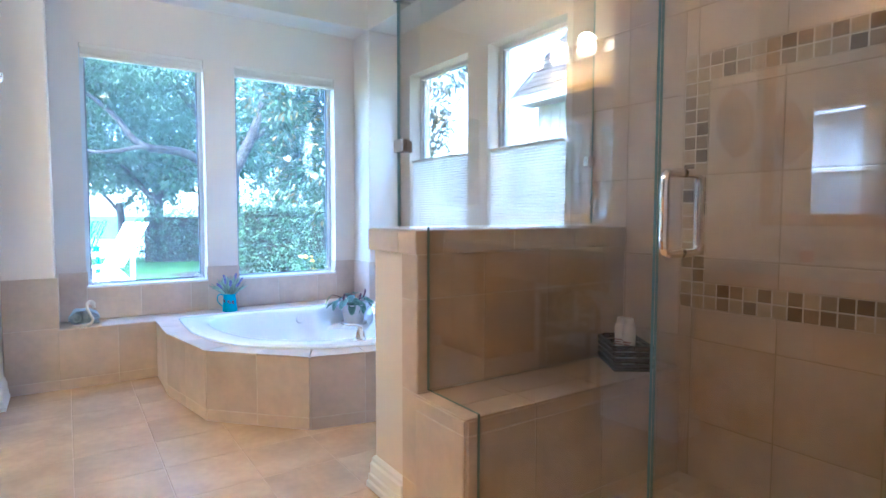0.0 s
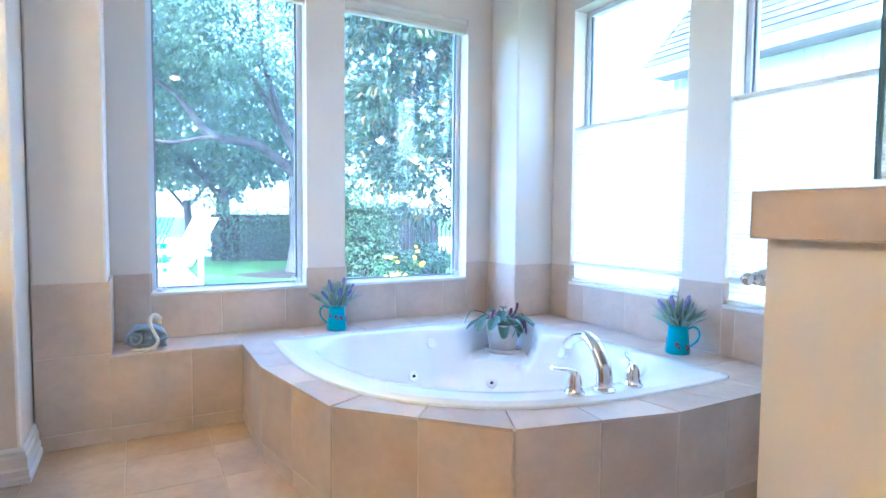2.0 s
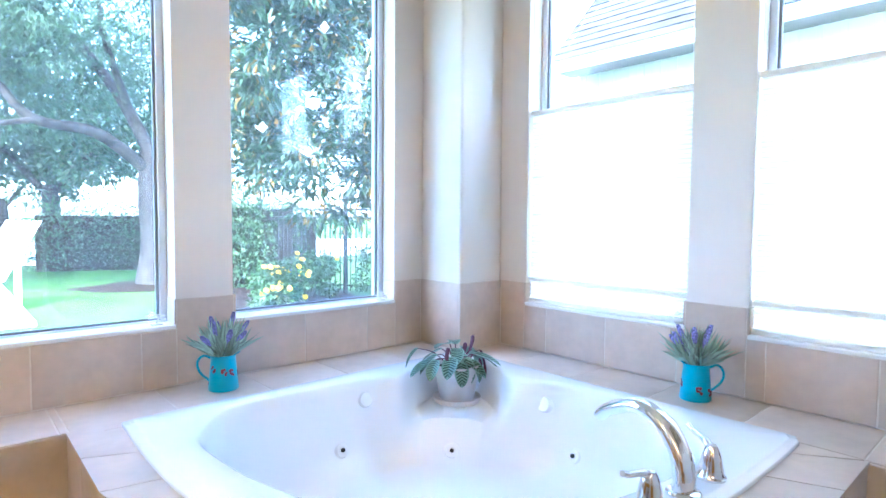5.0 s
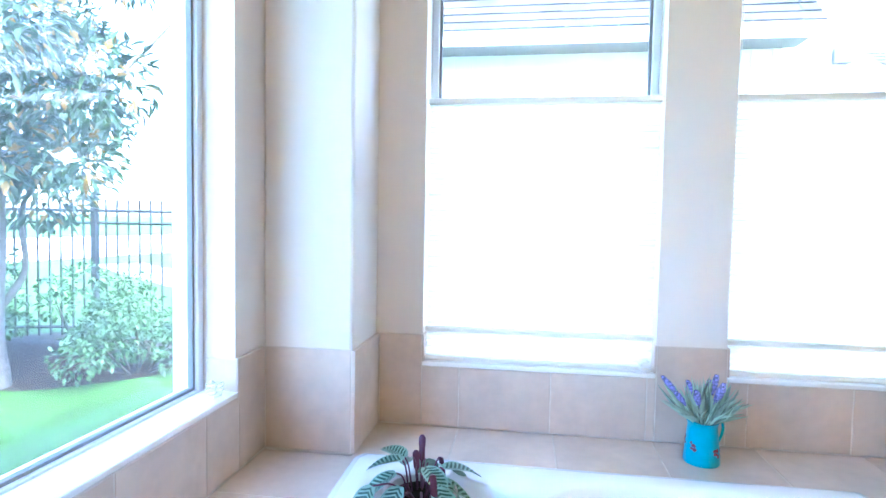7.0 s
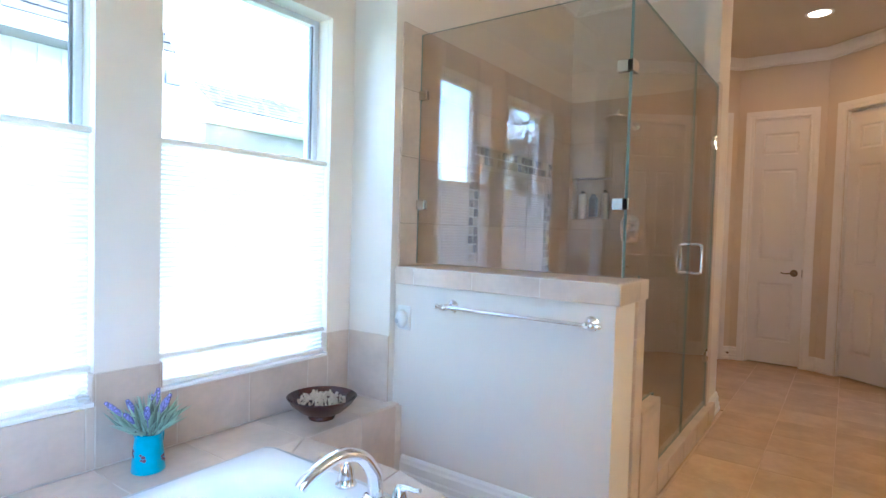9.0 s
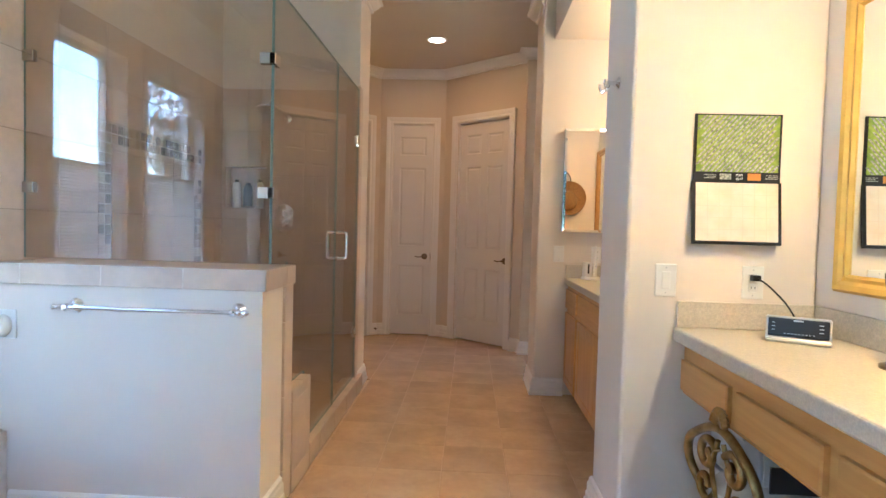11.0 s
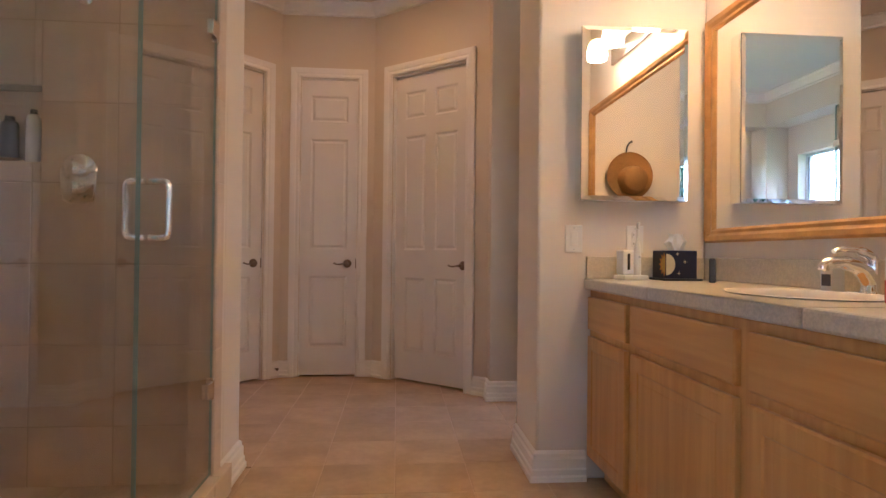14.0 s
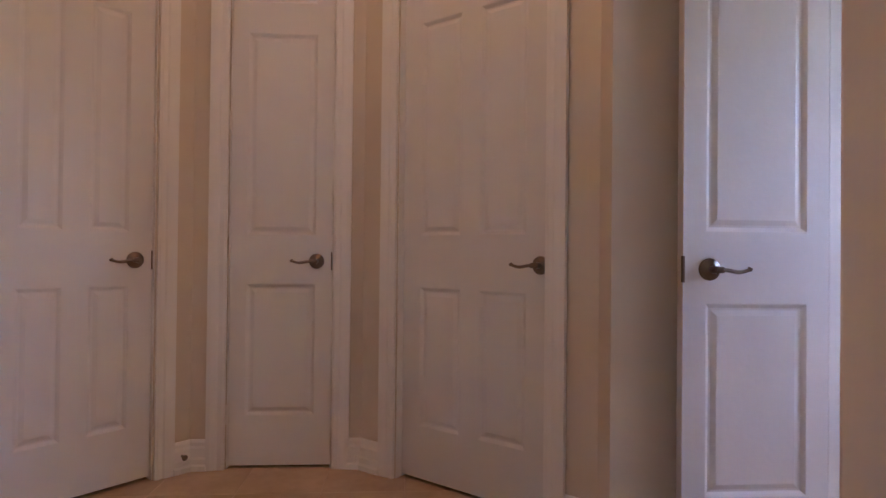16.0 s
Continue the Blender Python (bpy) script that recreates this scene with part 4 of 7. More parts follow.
def lavender_jug(loc, turn):
    t = thing("lavender_jug", Matrix.Translation(loc) @ Matrix.Rotation(turn, 4, 'Z') @ Matrix.Scale(1.10, 4), "turquoise enamel jug of artificial lavender on the tub deck", "potted plant", "lavender jugs")
    part("jug", lathe([(0, 0.0), (0.048, 0.0), (0.050, 0.003), (0.0475, 0.03), (0.044, 0.07), (0.0405, 0.105), (0.041, 0.114), (0.045, 0.122), (0.043, 0.122), (0.038, 0.108), (0.0, 0.10)], 28), TURQ, t, smooth=True)
    part("handle", tube(curve([(0.040, 0, 0.108), (0.062, 0, 0.118), (0.080, 0, 0.105), (0.084, 0, 0.080), (0.072, 0, 0.055), (0.047, 0, 0.032)]), 0.0042, 8), TURQ, t, smooth=True)
    for k in range(7):
        a0, z0 = k * 2.4, 0.026 + (k * 37 % 60) * 0.001
        bm = bmesh.new()
        for q in range(6):
            a, z = a0 + 0.16 * math.cos(q * 1.9 + k), z0 + 0.009 * math.sin(q * 1.3 + k)
            rr = 0.0502 - z * 0.09
            lathe([(0, 0.0012), (0.0035 + 0.0012 * (q % 3), 0.0009), (0.0052, -0.002)], 5, bm,
                  Matrix.Translation((rr * math.cos(a), rr * math.sin(a), z)) @ Vector((math.cos(a), math.sin(a), 0)).to_track_quat('Z', 'Y').to_matrix().to_4x4())
        part("flower_print", bm, RED, t)
    part("lip", tube(curve([(-0.036, -0.016, 0.120), (-0.048, -0.008, 0.126), (-0.054, 0, 0.128), (-0.048, 0.008, 0.126), (-0.036, 0.016, 0.120)]), 0.003, 6), TURQ, t, smooth=True)
    n = 260
    a, r = rng.uniform(0, 2 * np.pi, n), rng.uniform(0, 0.032, n)
    pos = np.stack([r * np.cos(a), r * np.sin(a), np.full(n, 0.112)], 1)
    lean = rng.uniform(0.0, 1.35, n) ** 1.3
    a = a + rng.uniform(-0.7, 0.7, n)
    d = np.stack([np.cos(a) * lean, np.sin(a) * lean, np.ones(n)], 1)
    ob = new("leaves", leaves_mesh("leaves", pos, d, unit(n), rng.uniform(0.05, 0.145, n), 0.0075, LAVLEAF, 0.18))
    ob.parent = t
    for k in range(8):
        aa, ln = k * 0.83 + 0.3, 0.30 + 1.05 * ((k * 13) % 7) / 7
        d = Vector((math.cos(aa) * ln, math.sin(aa) * ln, 1)).normalized()
        p0 = Vector((0, 0, 0.11))
        bm = tube([p0, p0 + d * 0.10], 0.0016, 5)
        for j in range(11):
            q = p0 + d * (0.078 + 0.0046 * j) * (1.0 + 0.16 * (k % 3))
            rr = 0.0068 * math.sin(math.pi * (j + 1.2) / 13)
            for i in range(5):
                b = i * 1.2566 + j
                box(bm, (q.x + rr * math.cos(b) - 0.003, q.y + rr * math.sin(b) - 0.0022, q.z - 0.003), (q.x + rr * math.cos(b) + 0.0022, q.y + rr * math.sin(b) + 0.0022, q.z + 0.004))
        part("lavender_spike", bm, LAVFLOW, t)


lavender_jug((1.005, 4.425, DECK), 2.6)
lavender_jug((2.265, 3.19, DECK), -1.0)

pt = thing("calathea_pot", Matrix.Translation((1.845, 4.020, 0.266)) @ Matrix.Scale(1.24, 4), "striped-leaf calathea in a pale ceramic pot on the tub shelf", "potted plant")
part("saucer", lathe([(0, 0), (0.072, 0), (0.080, 0.004), (0.083, 0.018), (0.080, 0.019), (0.074, 0.008), (0, 0.008)], 28), POTC, pt, smooth=True)
part("pot", lathe([(0, 0.009), (0.056, 0.009), (0.060, 0.014), (0.077, 0.122), (0.080, 0.124), (0.080, 0.130), (0.072, 0.130), (0.068, 0.115), (0, 0.112)], 32), POTC, pt, smooth=True)
part("soil", lathe([(0, 0.119), (0.067, 0.117), (0.067, 0.113)], 24), SOIL, pt)


def calathea_leaf(turn, reach, height, pitch, length, half):
    """One oval leaf on its stem: pale, with dark slanting bands off a dark midrib."""
    d, s = Vector((math.cos(turn), math.sin(turn), 0)), Vector((-math.sin(turn), math.cos(turn), 0))
    foot = Vector((0, 0, 0.117)) + d * 0.025
    elbow = d * reach + Vector((0, 0, height))
    stem = part("stem", tube(curve([foot, (foot + elbow) / 2 + Vector((0, 0, 0.018)), elbow], 4), 0.0019, 6), LEAFP, pt)

    def at(u, v, lift=0.0):
        fall = pitch + 0.55 * u
        c = elbow + d * (length * u * math.cos(pitch + 0.28 * u)) - Vector((0, 0, length * u * math.sin(pitch + 0.28 * u)))
        n = d * math.sin(fall) + Vector((0, 0, math.cos(fall)))
        w = half * (math.sin(math.pi * min(1.0, 0.04 + 0.96 * u) ** 0.85) ** 0.62 if u < 1 else 0.0)
        return c + s * (v * w) + n * (lift + 0.22 * abs(v) * w)
    us, vs = [k / 10 for k in range(11)], (-1, -0.5, 0, 0.5, 1)
    bm = bmesh.new()
    rows = [[bm.verts.new(at(u, v)) for v in vs] for u in us]
    for p, q in zip(rows, rows[1:]):
        for k in range(4):
            bm.faces.new((p[k], p[k + 1], q[k + 1], q[k]))
    leaf = part("leaf", bm, LEAFD, pt, smooth=True)
    st = bmesh.new()
    for k in range(8):
        u = 0.04 + 0.105 * k
        for sg in (-1, 1):
            st.faces.new([st.verts.new(at(min(0.99, a), sg * b, 0.0009)) for a, b in ((u, 0.0), (u + 0.075, 0.45), (u + 0.13, 0.80), (u + 0.175, 0.80), (u + 0.135, 0.45), (u + 0.055, 0.0))])
    part("leaf_stripes", st, LEAFS, leaf)


for turn, reach, height, pitch, length, half in (
        (2.55, 0.135, 0.185, 0.75, 0.080, 0.026), (2.9, 0.095, 0.150, 0.25, 0.095, 0.027), (3.35, 0.115, 0.165, 0.75, 0.075, 0.025), (3.75, 0.080, 0.170, 0.35, 0.095, 0.026), (4.15, 0.060, 0.150, 0.95, 0.085, 0.025), (4.55, 0.050, 0.160, 1.15, 0.100, 0.029),
        (4.95, 0.020, 0.150, 0.25, 0.110, 0.030), (5.35, 0.055, 0.165, 0.10, 0.105, 0.028), (5.75, 0.070, 0.155, 0.35, 0.105, 0.027), (0.05, 0.075, 0.165, 0.75, 0.105, 0.028),
        (0.45, 0.060, 0.175, 0.30, 0.100, 0.026), (0.95, 0.050, 0.185, -0.2, 0.085, 0.024), (1.5, 0.040, 0.190, 0.10, 0.090, 0.026), (2.1, 0.055, 0.175, 0.35, 0.090, 0.026),
        (2.7, 0.070, 0.165, 0.55, 0.090, 0.026), (4.75, 0.005, 0.165, 0.45, 0.085, 0.026), (5.05, 0.065, 0.140, 1.00, 0.070, 0.024), (3.95, 0.015, 0.185, 0.20, 0.080, 0.025)):
    calathea_leaf(turn, reach, height, pitch, length, half)
for turn, reach, top, foot_z in ((0.15, 0.085, 0.215, 0.16), (0.35, 0.060, 0.190, 0.15), (3.6, 0.10, 0.13, 0.20), (5.95, 0.105, 0.075, 0.17), (0.0, 0.115, 0.08, 0.15)):
    d = Vector((math.cos(turn), math.sin(turn), 0))
    part("curled_leaf", tube(curve([d * 0.03 + Vector((0, 0, 0.12)), d * reach * 0.8 + Vector((0, 0, foot_z)), d * reach + Vector((0, 0, (foot_z + top) / 2)), d * (reach + 0.006) + Vector((0, 0, top))], 4), [0.002] * 5 + [0.007] * 4 + [0.008] * 3 + [0.003], 8, flat=0.5), LEAFP, pt, "rolled purple leaf", True)

bw = thing("wooden_bowl", Matrix.Translation((2.215, 2.435, DECK)), "dark red wooden bowl of wood shavings on the tub ledge", "bowl")
part("bowl", lathe([(0, 0.0), (0.058, 0.0), (0.060, 0.006), (0.056, 0.014), (0.095, 0.035), (0.138, 0.072), (0.158, 0.100), (0.153, 0.102), (0.130, 0.076), (0.085, 0.045), (0, 0.035)], 40), BOWLW, bw, smooth=True)
for k in range(60):
    a, r = k * 2.39996, 0.105 * math.sqrt((k + 0.5) / 60)
    m = Matrix.Translation((r * math.cos(a), r * math.sin(a), 0.072 + 0.022 * (1 - (r / 0.11) ** 2) + 0.004 * (k % 3))) @ Euler((k * 1.7, k * 0.9, k * 2.3)).to_matrix().to_4x4()
    bm = bmesh.new()
    if k % 6 == 0:
        tube([(-0.02, 0, 0), (0.02, 0, 0)], 0.007, 7, bm)
    else:
        w = 0.006 + 0.006 * (k % 4) / 3
        tube(curve([(-w * 1.6, 0, 0), (0, 0, w * 0.5), (w * 1.6, 0, -w * 0.1)], 3), [w * 0.5, w * 0.8, w * 0.9, w, w * 0.9, w * 0.7, w * 0.4], 6, bm, flat=0.35)
    part("wood_shaving", bm, POTP, bw, m=m)

tw = thing("rolled_towel", Matrix.Translation((0.070, 4.425, DECK)), "blue-grey folded washcloths tied with a cream band on the ledge", "towel")
bm = bmesh.new()
spiral = [(0.008 + 0.0033 * k * 0.28, k * 0.28) for k in range(36)]
rows = []
for y in (-0.062, -0.056, -0.02, 0.02, 0.05):
    rows.append([bm.verts.new((-0.045 + rr * math.cos(aa) * 1.05 + 0.006 * math.sin(y * 50), y + 0.004 * math.sin(aa * 3), 0.047 + rr * math.sin(aa) * 1.08)) for rr, aa in spiral])
for p, q in zip(rows, rows[1:]):
    for i in range(len(p) - 1):
        bm.faces.new((p[i], p[i + 1], q[i + 1], q[i]))
roll = part("rolled_cloth", bm, TOWEL, tw, smooth=True)
sol = roll.modifiers.new("thick", 'SOLIDIFY')
sol.thickness = 0.008
for nm, shape, y0, y1 in (("draped_cloth", [(-0.075, 0, 0.050), (-0.062, 0, 0.090), (-0.020, 0, 0.103), (0.030, 0, 0.100), (0.066, 0, 0.080), (0.088, 0, 0.050), (0.070, 0, 0.038), (0.020, 0, 0.052)], -0.066, 0.052),
                          ("under_cloth", [(0.015, 0, 0.046), (0.060, 0, 0.032), (0.084, 0, 0.022), (0.070, 0, 0.008), (0.0, 0, 0.008), (-0.030, 0, 0.010)], -0.060, 0.050)):
    bm = bmesh.new()
    line = curve(shape, 5)
    rows = []
    for k in range(7):
        y = y0 + (y1 - y0) * k / 6
        rows.append([bm.verts.new((p.x + 0.05 * (y + 0.06) * (p.z - 0.05), y + 0.010 * math.sin(i * 0.35), p.z + 0.0035 * math.sin(i * 0.9 + k * 1.3))) for i, p in enumerate(line)])
    for p, q in zip(rows, rows[1:]):
        for i in range(len(p) - 1):
            bm.faces.new((p[i], p[i + 1], q[i + 1], q[i]))
    cloth = part(nm, bm, TOWEL, tw, smooth=True)
    sol = cloth.modifiers.new("thick", 'SOLIDIFY')
    sol.thickness, sol.offset = 0.011, -1
bm = bmesh.new()
box(bm, (-0.012, -0.050, 0.010), (0.070, 0.046, 0.090), 0.018, 3)
box(bm, (-0.078, -0.046, 0.006), (-0.010, 0.046, 0.086), 0.024, 3)
part("inner_folds", bm, TOWEL, tw, smooth=True)
band = curve([(-0.062, -0.072, 0.008), (-0.02, -0.088, 0.006), (0.026, -0.092, 0.012), (0.046, -0.090, 0.040), (0.034, -0.084, 0.075), (0.018, -0.074, 0.112), (0.016, -0.060, 0.140), (0.032, -0.050, 0.155), (0.052, -0.048, 0.140), (0.056, -0.052, 0.112)], 6)
part("band", tube(band, [0.008] * 6 + [0.016] * 24 + [0.019] * 20 + [0.012] * 5, 10, flat=0.5), CREAM, tw, smooth=True)


# ---- half wall fittings ----
tb = thing("towel_bar", Matrix.Translation((0, 2.03, 0.905)), "chrome towel bar with turned ends on the half wall", "towel bar")
part("bar", tube([(1.075, 0.062, 0), (1.825, 0.062, 0)], 0.0085, 12), CHROME, tb, smooth=True)
for x in (1.115, 1.785):
    post = part("post", lathe([(0, 0), (0.031, 0), (0.031, 0.004), (0.026, 0.008), (0.022, 0.016), (0.012, 0.022), (0.010, 0.040), (0.016, 0.050), (0.017, 0.064), (0.012, 0.075), (0, 0.078)], 20,
                m=Matrix.Translation((x, 0, 0)) @ Matrix.Rotation(radians(-90), 4, 'X')), CHROME, tb, smooth=True)
    sg = -1 if x < 1.4 else 1
    part("finial", lathe([(0, 0), (0.011, 0.002), (0.013, 0.012), (0.008, 0.02), (0.010, 0.028), (0.013, 0.036), (0.008, 0.046), (0, 0.05)], 14,
         m=Matrix.Translation((x + sg * 0.014, 0.062, 0)) @ Matrix.Rotation(radians(90 * sg), 4, 'Y')), CHROME, post, smooth=True)
af = thing("air_freshener", Matrix.Translation((2.075, 2.032, 0.82)), "white plug-in air freshener on an outlet", "air freshener")
part("outlet_plate", boxes(((-0.040, 0, -0.060), (0.040, 0.006, 0.060)), bevel=0.003), PLASTW, af)
part("body", lathe([(0, 0), (0.030, 0.002), (0.035, 0.016), (0.030, 0.034), (0.016, 0.044), (0, 0.046)], 24, m=Matrix.Translation((0, 0.006, -0.004)) @ Matrix.Rotation(radians(-90), 4, 'X') @ Matrix.Diagonal((0.85, 1.35, 1, 1))), PLASTW, af, smooth=True)
part("vent", lathe([(0, 0), (0.010, 0), (0.012, 0.004), (0.006, 0.006), (0, 0.006)], 16, m=Matrix.Translation((0.006, 0.050, -0.012)) @ Matrix.Rotation(radians(-90), 4, 'X')), SILVER, af)


# ---- shower ----
GX, GY, JY = 1.047, 1.88, 0.75
def glass_panel(name, m, poly, label, edge=True):
    """A toughened pane: outline in its own plane, extruded."""
    t = thing(name, m, label, "shower glass", "shower enclosure")
    bm = bmesh.new()
    a = [bm.verts.new((u, -0.005, v)) for u, v in poly]
    b = [bm.verts.new((u, 0.005, v)) for u, v in poly]
    bm.faces.new(a)
    bm.faces.new(b[::-1])
    pane = part("pane", bm, SHGLASS, t)
    pane.visible_shadow = False
    eb = bmesh.new()
    n = len(poly)
    for k in range(n):
        k2 = (k + 1) % n
        eb.faces.new([eb.verts.new(p) for p in ((poly[k][0], -0.005, poly[k][1]), (poly[k2][0], -0.005, poly[k2][1]), (poly[k2][0], 0.005, poly[k2][1]), (poly[k][0], 0.005, poly[k][1]))])
    part("pane_edge", eb, GEDGE, pane)
    return t


TOPG = 2.255
turn = Matrix.Translation((GX, 0, 0)) @ Matrix.Rotation(radians(90), 4, 'Z')
front = glass_panel("shower_front_panel", turn, [(JY + 0.004, 0.125), (1.372, 0.125), (1.372, 0.500), (1.668, 0.500), (1.668, 1.083), (GY, 1.083), (GY, TOPG), (JY + 0.004, TOPG)], "clear frameless fixed shower panel notched over the bench")
door = glass_panel("shower_glass_door", turn, [(0.100, 0.130), (JY - 0.004, 0.130), (JY - 0.004, TOPG), (0.100, TOPG)], "clear frameless shower door on two chrome hinges")
side = glass_panel("shower_side_panel", Matrix.Translation((0, GY, 0)), [(GX + 0.006, 1.083), (XE - 0.003, 1.083), (XE - 0.003, TOPG), (GX + 0.006, TOPG)], "clear frameless shower panel standing on the half wall")
for z in (1.385, 1.945):
    part("clip", boxes(((GY - 0.055, -0.014, z - 0.024), (GY + 0.014, 0.014, z + 0.024)), bevel=0.003), NICKEL, front, "brushed metal glass clip")
    part("clip", boxes(((GX - 0.012, -0.014, z - 0.024), (GX + 0.055, 0.014, z + 0.024)), bevel=0.003), NICKEL, side)
    part("clip", boxes(((XE - 0.05, -0.014, z - 0.024), (XE + 0.002, 0.014, z + 0.024)), bevel=0.003), NICKEL, side)
for z in (0.47, 1.88):
    hg = part("hinge", boxes(((0.094, -0.012, z - 0.045), (0.118, 0.012, z + 0.045)), ((0.118, -0.013, z - 0.03), (0.168, 0.013, z + 0.03)), bevel=0.003), CHROME, door)
hz0, hz1 = 1.048, 1.212
for sg in (1, -1):
    c = curve([(JY - 0.06, sg * 0.006, hz0), (JY - 0.06, sg * 0.045, hz0), (JY - 0.06, sg * 0.060, hz0 + 0.015), (JY - 0.06, sg * 0.060, (hz0 + hz1) / 2), (JY - 0.06, sg * 0.060, hz1 - 0.015), (JY - 0.06, sg * 0.045, hz1), (JY - 0.06, sg * 0.006, hz1)], 5)
    part("handle", tube(c, 0.0095, 12), CHROME, door, "chrome pull handle", True)

bm = bmesh.new()
box(bm, (1.012, 1.392, 0.0), (XE + 0.009, 1.69, 0.478))
bench = structure("shower_bench", bm, GROUT, "beige tiled bench along the half wall", "shower bench")
curb = structure("shower_curb", boxes(((1.012, -0.055, 0), (1.118, 1.392, 0.112))), GROUT, "beige tiled shower curb", "shower curb")
shower_floor = structure("shower_floor", boxes(((1.118, -0.06, 0.0), (XE + 0.01, 1.392, 0.030))), GROUT, "beige tiled shower floor", "shower floor")

sh = thing("rain_shower", Matrix.Translation((1.620, -0.052, 2.06)), "chrome rain shower head on a bent arm", "shower fixture")
part("flange", lathe([(0, 0), (0.032, 0), (0.030, 0.006), (0.014, 0.012), (0.0, 0.014)], 24, m=Matrix.Rotation(radians(-90), 4, 'X')), CHROME, sh, smooth=True)
part("arm", tube(curve([(0, 0, 0), (0.01, 0.06, 0.03), (0.03, 0.14, 0.075), (0.05, 0.22, 0.085), (0.055, 0.25, 0.06)]), 0.011, 10), CHROME, sh, smooth=True)
part("head", lathe([(0, 0.04), (0.018, 0.038), (0.022, 0.02), (0.075, 0.008), (0.090, 0.0), (0.088, -0.008), (0, -0.010)], 32, m=Matrix.Translation((0.055, 0.255, 0.02)) @ Matrix.Rotation(radians(12), 4, 'X')), CHROME, sh, smooth=True)
vl = thing("shower_valve", Matrix.Translation((1.636, -0.052, 1.298)), "chrome shower valve plate with two knobs", "shower valve")
bm = bmesh.new()
rings = []
for grow, y in ((1.0, 0.0), (1.0, 0.006), (0.93, 0.012)):
    arc = [(0.076 * math.cos(radians(a)), 0.035 + 0.075 * math.sin(radians(a))) for a in range(0, 181, 12)]
    arc += [(-0.072, -0.040), (-0.062, -0.085), (-0.030, -0.098), (0.030, -0.098), (0.062, -0.085), (0.072, -0.040)]
    rings.append([bm.verts.new((x * grow, y, z * grow)) for x, z in arc])
for p, q in zip(rings, rings[1:]):
    for k in range(len(p)):
        bm.faces.new((p[k], p[(k + 1) % len(p)], q[(k + 1) % len(p)], q[k]))
bm.faces.new(rings[-1])
part("plate", bm, CHROME, vl, "arch-topped chrome plate", True)
for z in (0.045, -0.035):
    k = part("knob", lathe([(0.024, 0.010), (0.024, 0.035), (0.028, 0.040), (0.028, 0.058), (0.022, 0.064), (0, 0.066)], 20, m=Matrix.Translation((0, 0, z)) @ Matrix.Rotation(radians(-90), 4, 'X')), CHROME, vl, smooth=True)
    part("lever", tube([(0, 0.052, z), (-0.045, 0.058, z + 0.004)], [0.008, 0.005], 8), CHROME, k, smooth=True)


def bottle(loc, h, r, material, cap, label, oval=1.0, pump=False, turn=0.0):
    t = thing("bottle", Matrix.Translation(loc) @ Matrix.Rotation(turn, 4, 'Z'), label, "bottle")
    bm = lathe([(0, 0), (r * 0.94, 0), (r, 0.006), (r, h * 0.80), (r * 0.85, h * 0.88), (r * 0.45, h * 0.92), (r * 0.42, h * 0.93), (0, h * 0.93)], 24, m=Matrix.Diagonal((1, oval, 1, 1)))
    part("body", bm, material, t, smooth=True)
    if pump:
        part("cap", lathe([(r * 0.48, h * 0.92), (r * 0.48, h * 0.99), (r * 0.2, h), (r * 0.2, h * 1.08), (0, h * 1.08)], 16), cap, t, smooth=True)
        part("pump", tube([(0, 0, h * 1.08), (0, 0, h * 1.12), (r * 0.7, 0, h * 1.12), (r * 1.3, 0, h * 1.09)], r * 0.22, 8), cap, t, smooth=True)
    else:
        part("cap", lathe([(r * 0.5, h * 0.92), (r * 0.5, h), (r * 0.46, h * 1.01), (0, h * 1.01)], 16), cap, t, smooth=True)
    return t


def label_bars(t, r, z, n=3, material=RED, oval=1.0):
    """Unreadable lettering as plain bars on a bottle's front."""
    for k in range(n):
        w = r * (0.9 - 0.25 * (k % 2))
        part("label_bar", boxes(((-0.0015 - r, -w * 0.5, z + k * 0.010), (-r + 0.004, w * 0.5, z + 0.004 + k * 0.010))), material, t)


NZ = NZ0 + 0.010
bottle((2.035, -0.10, NZ), 0.215, 0.031, PLASTW, BLACK, "tall white shampoo bottle with a black cap in the niche", 0.8)
bottle((1.945, -0.10, NZ), 0.19, 0.036, GBOT, GBOT, "slate blue body-wash bottle in the niche", 0.7)
bottle((1.850, -0.10, NZ), 0.22, 0.027, PLASTW, BLACK, "slim white conditioner bottle with a black cap in the niche", 0.9)
sd = thing("soap_tray", Matrix.Translation((1.93, -0.075, NZ)), "small chrome soap tray in the niche", "soap dish")
part("tray", lathe([(0, 0), (0.03, 0), (0.05, 0.010), (0.053, 0.012), (0.05, 0.013), (0, 0.006)], 24, m=Matrix.Diagonal((1, 0.55, 1, 1))), CHROME, sd, smooth=True)

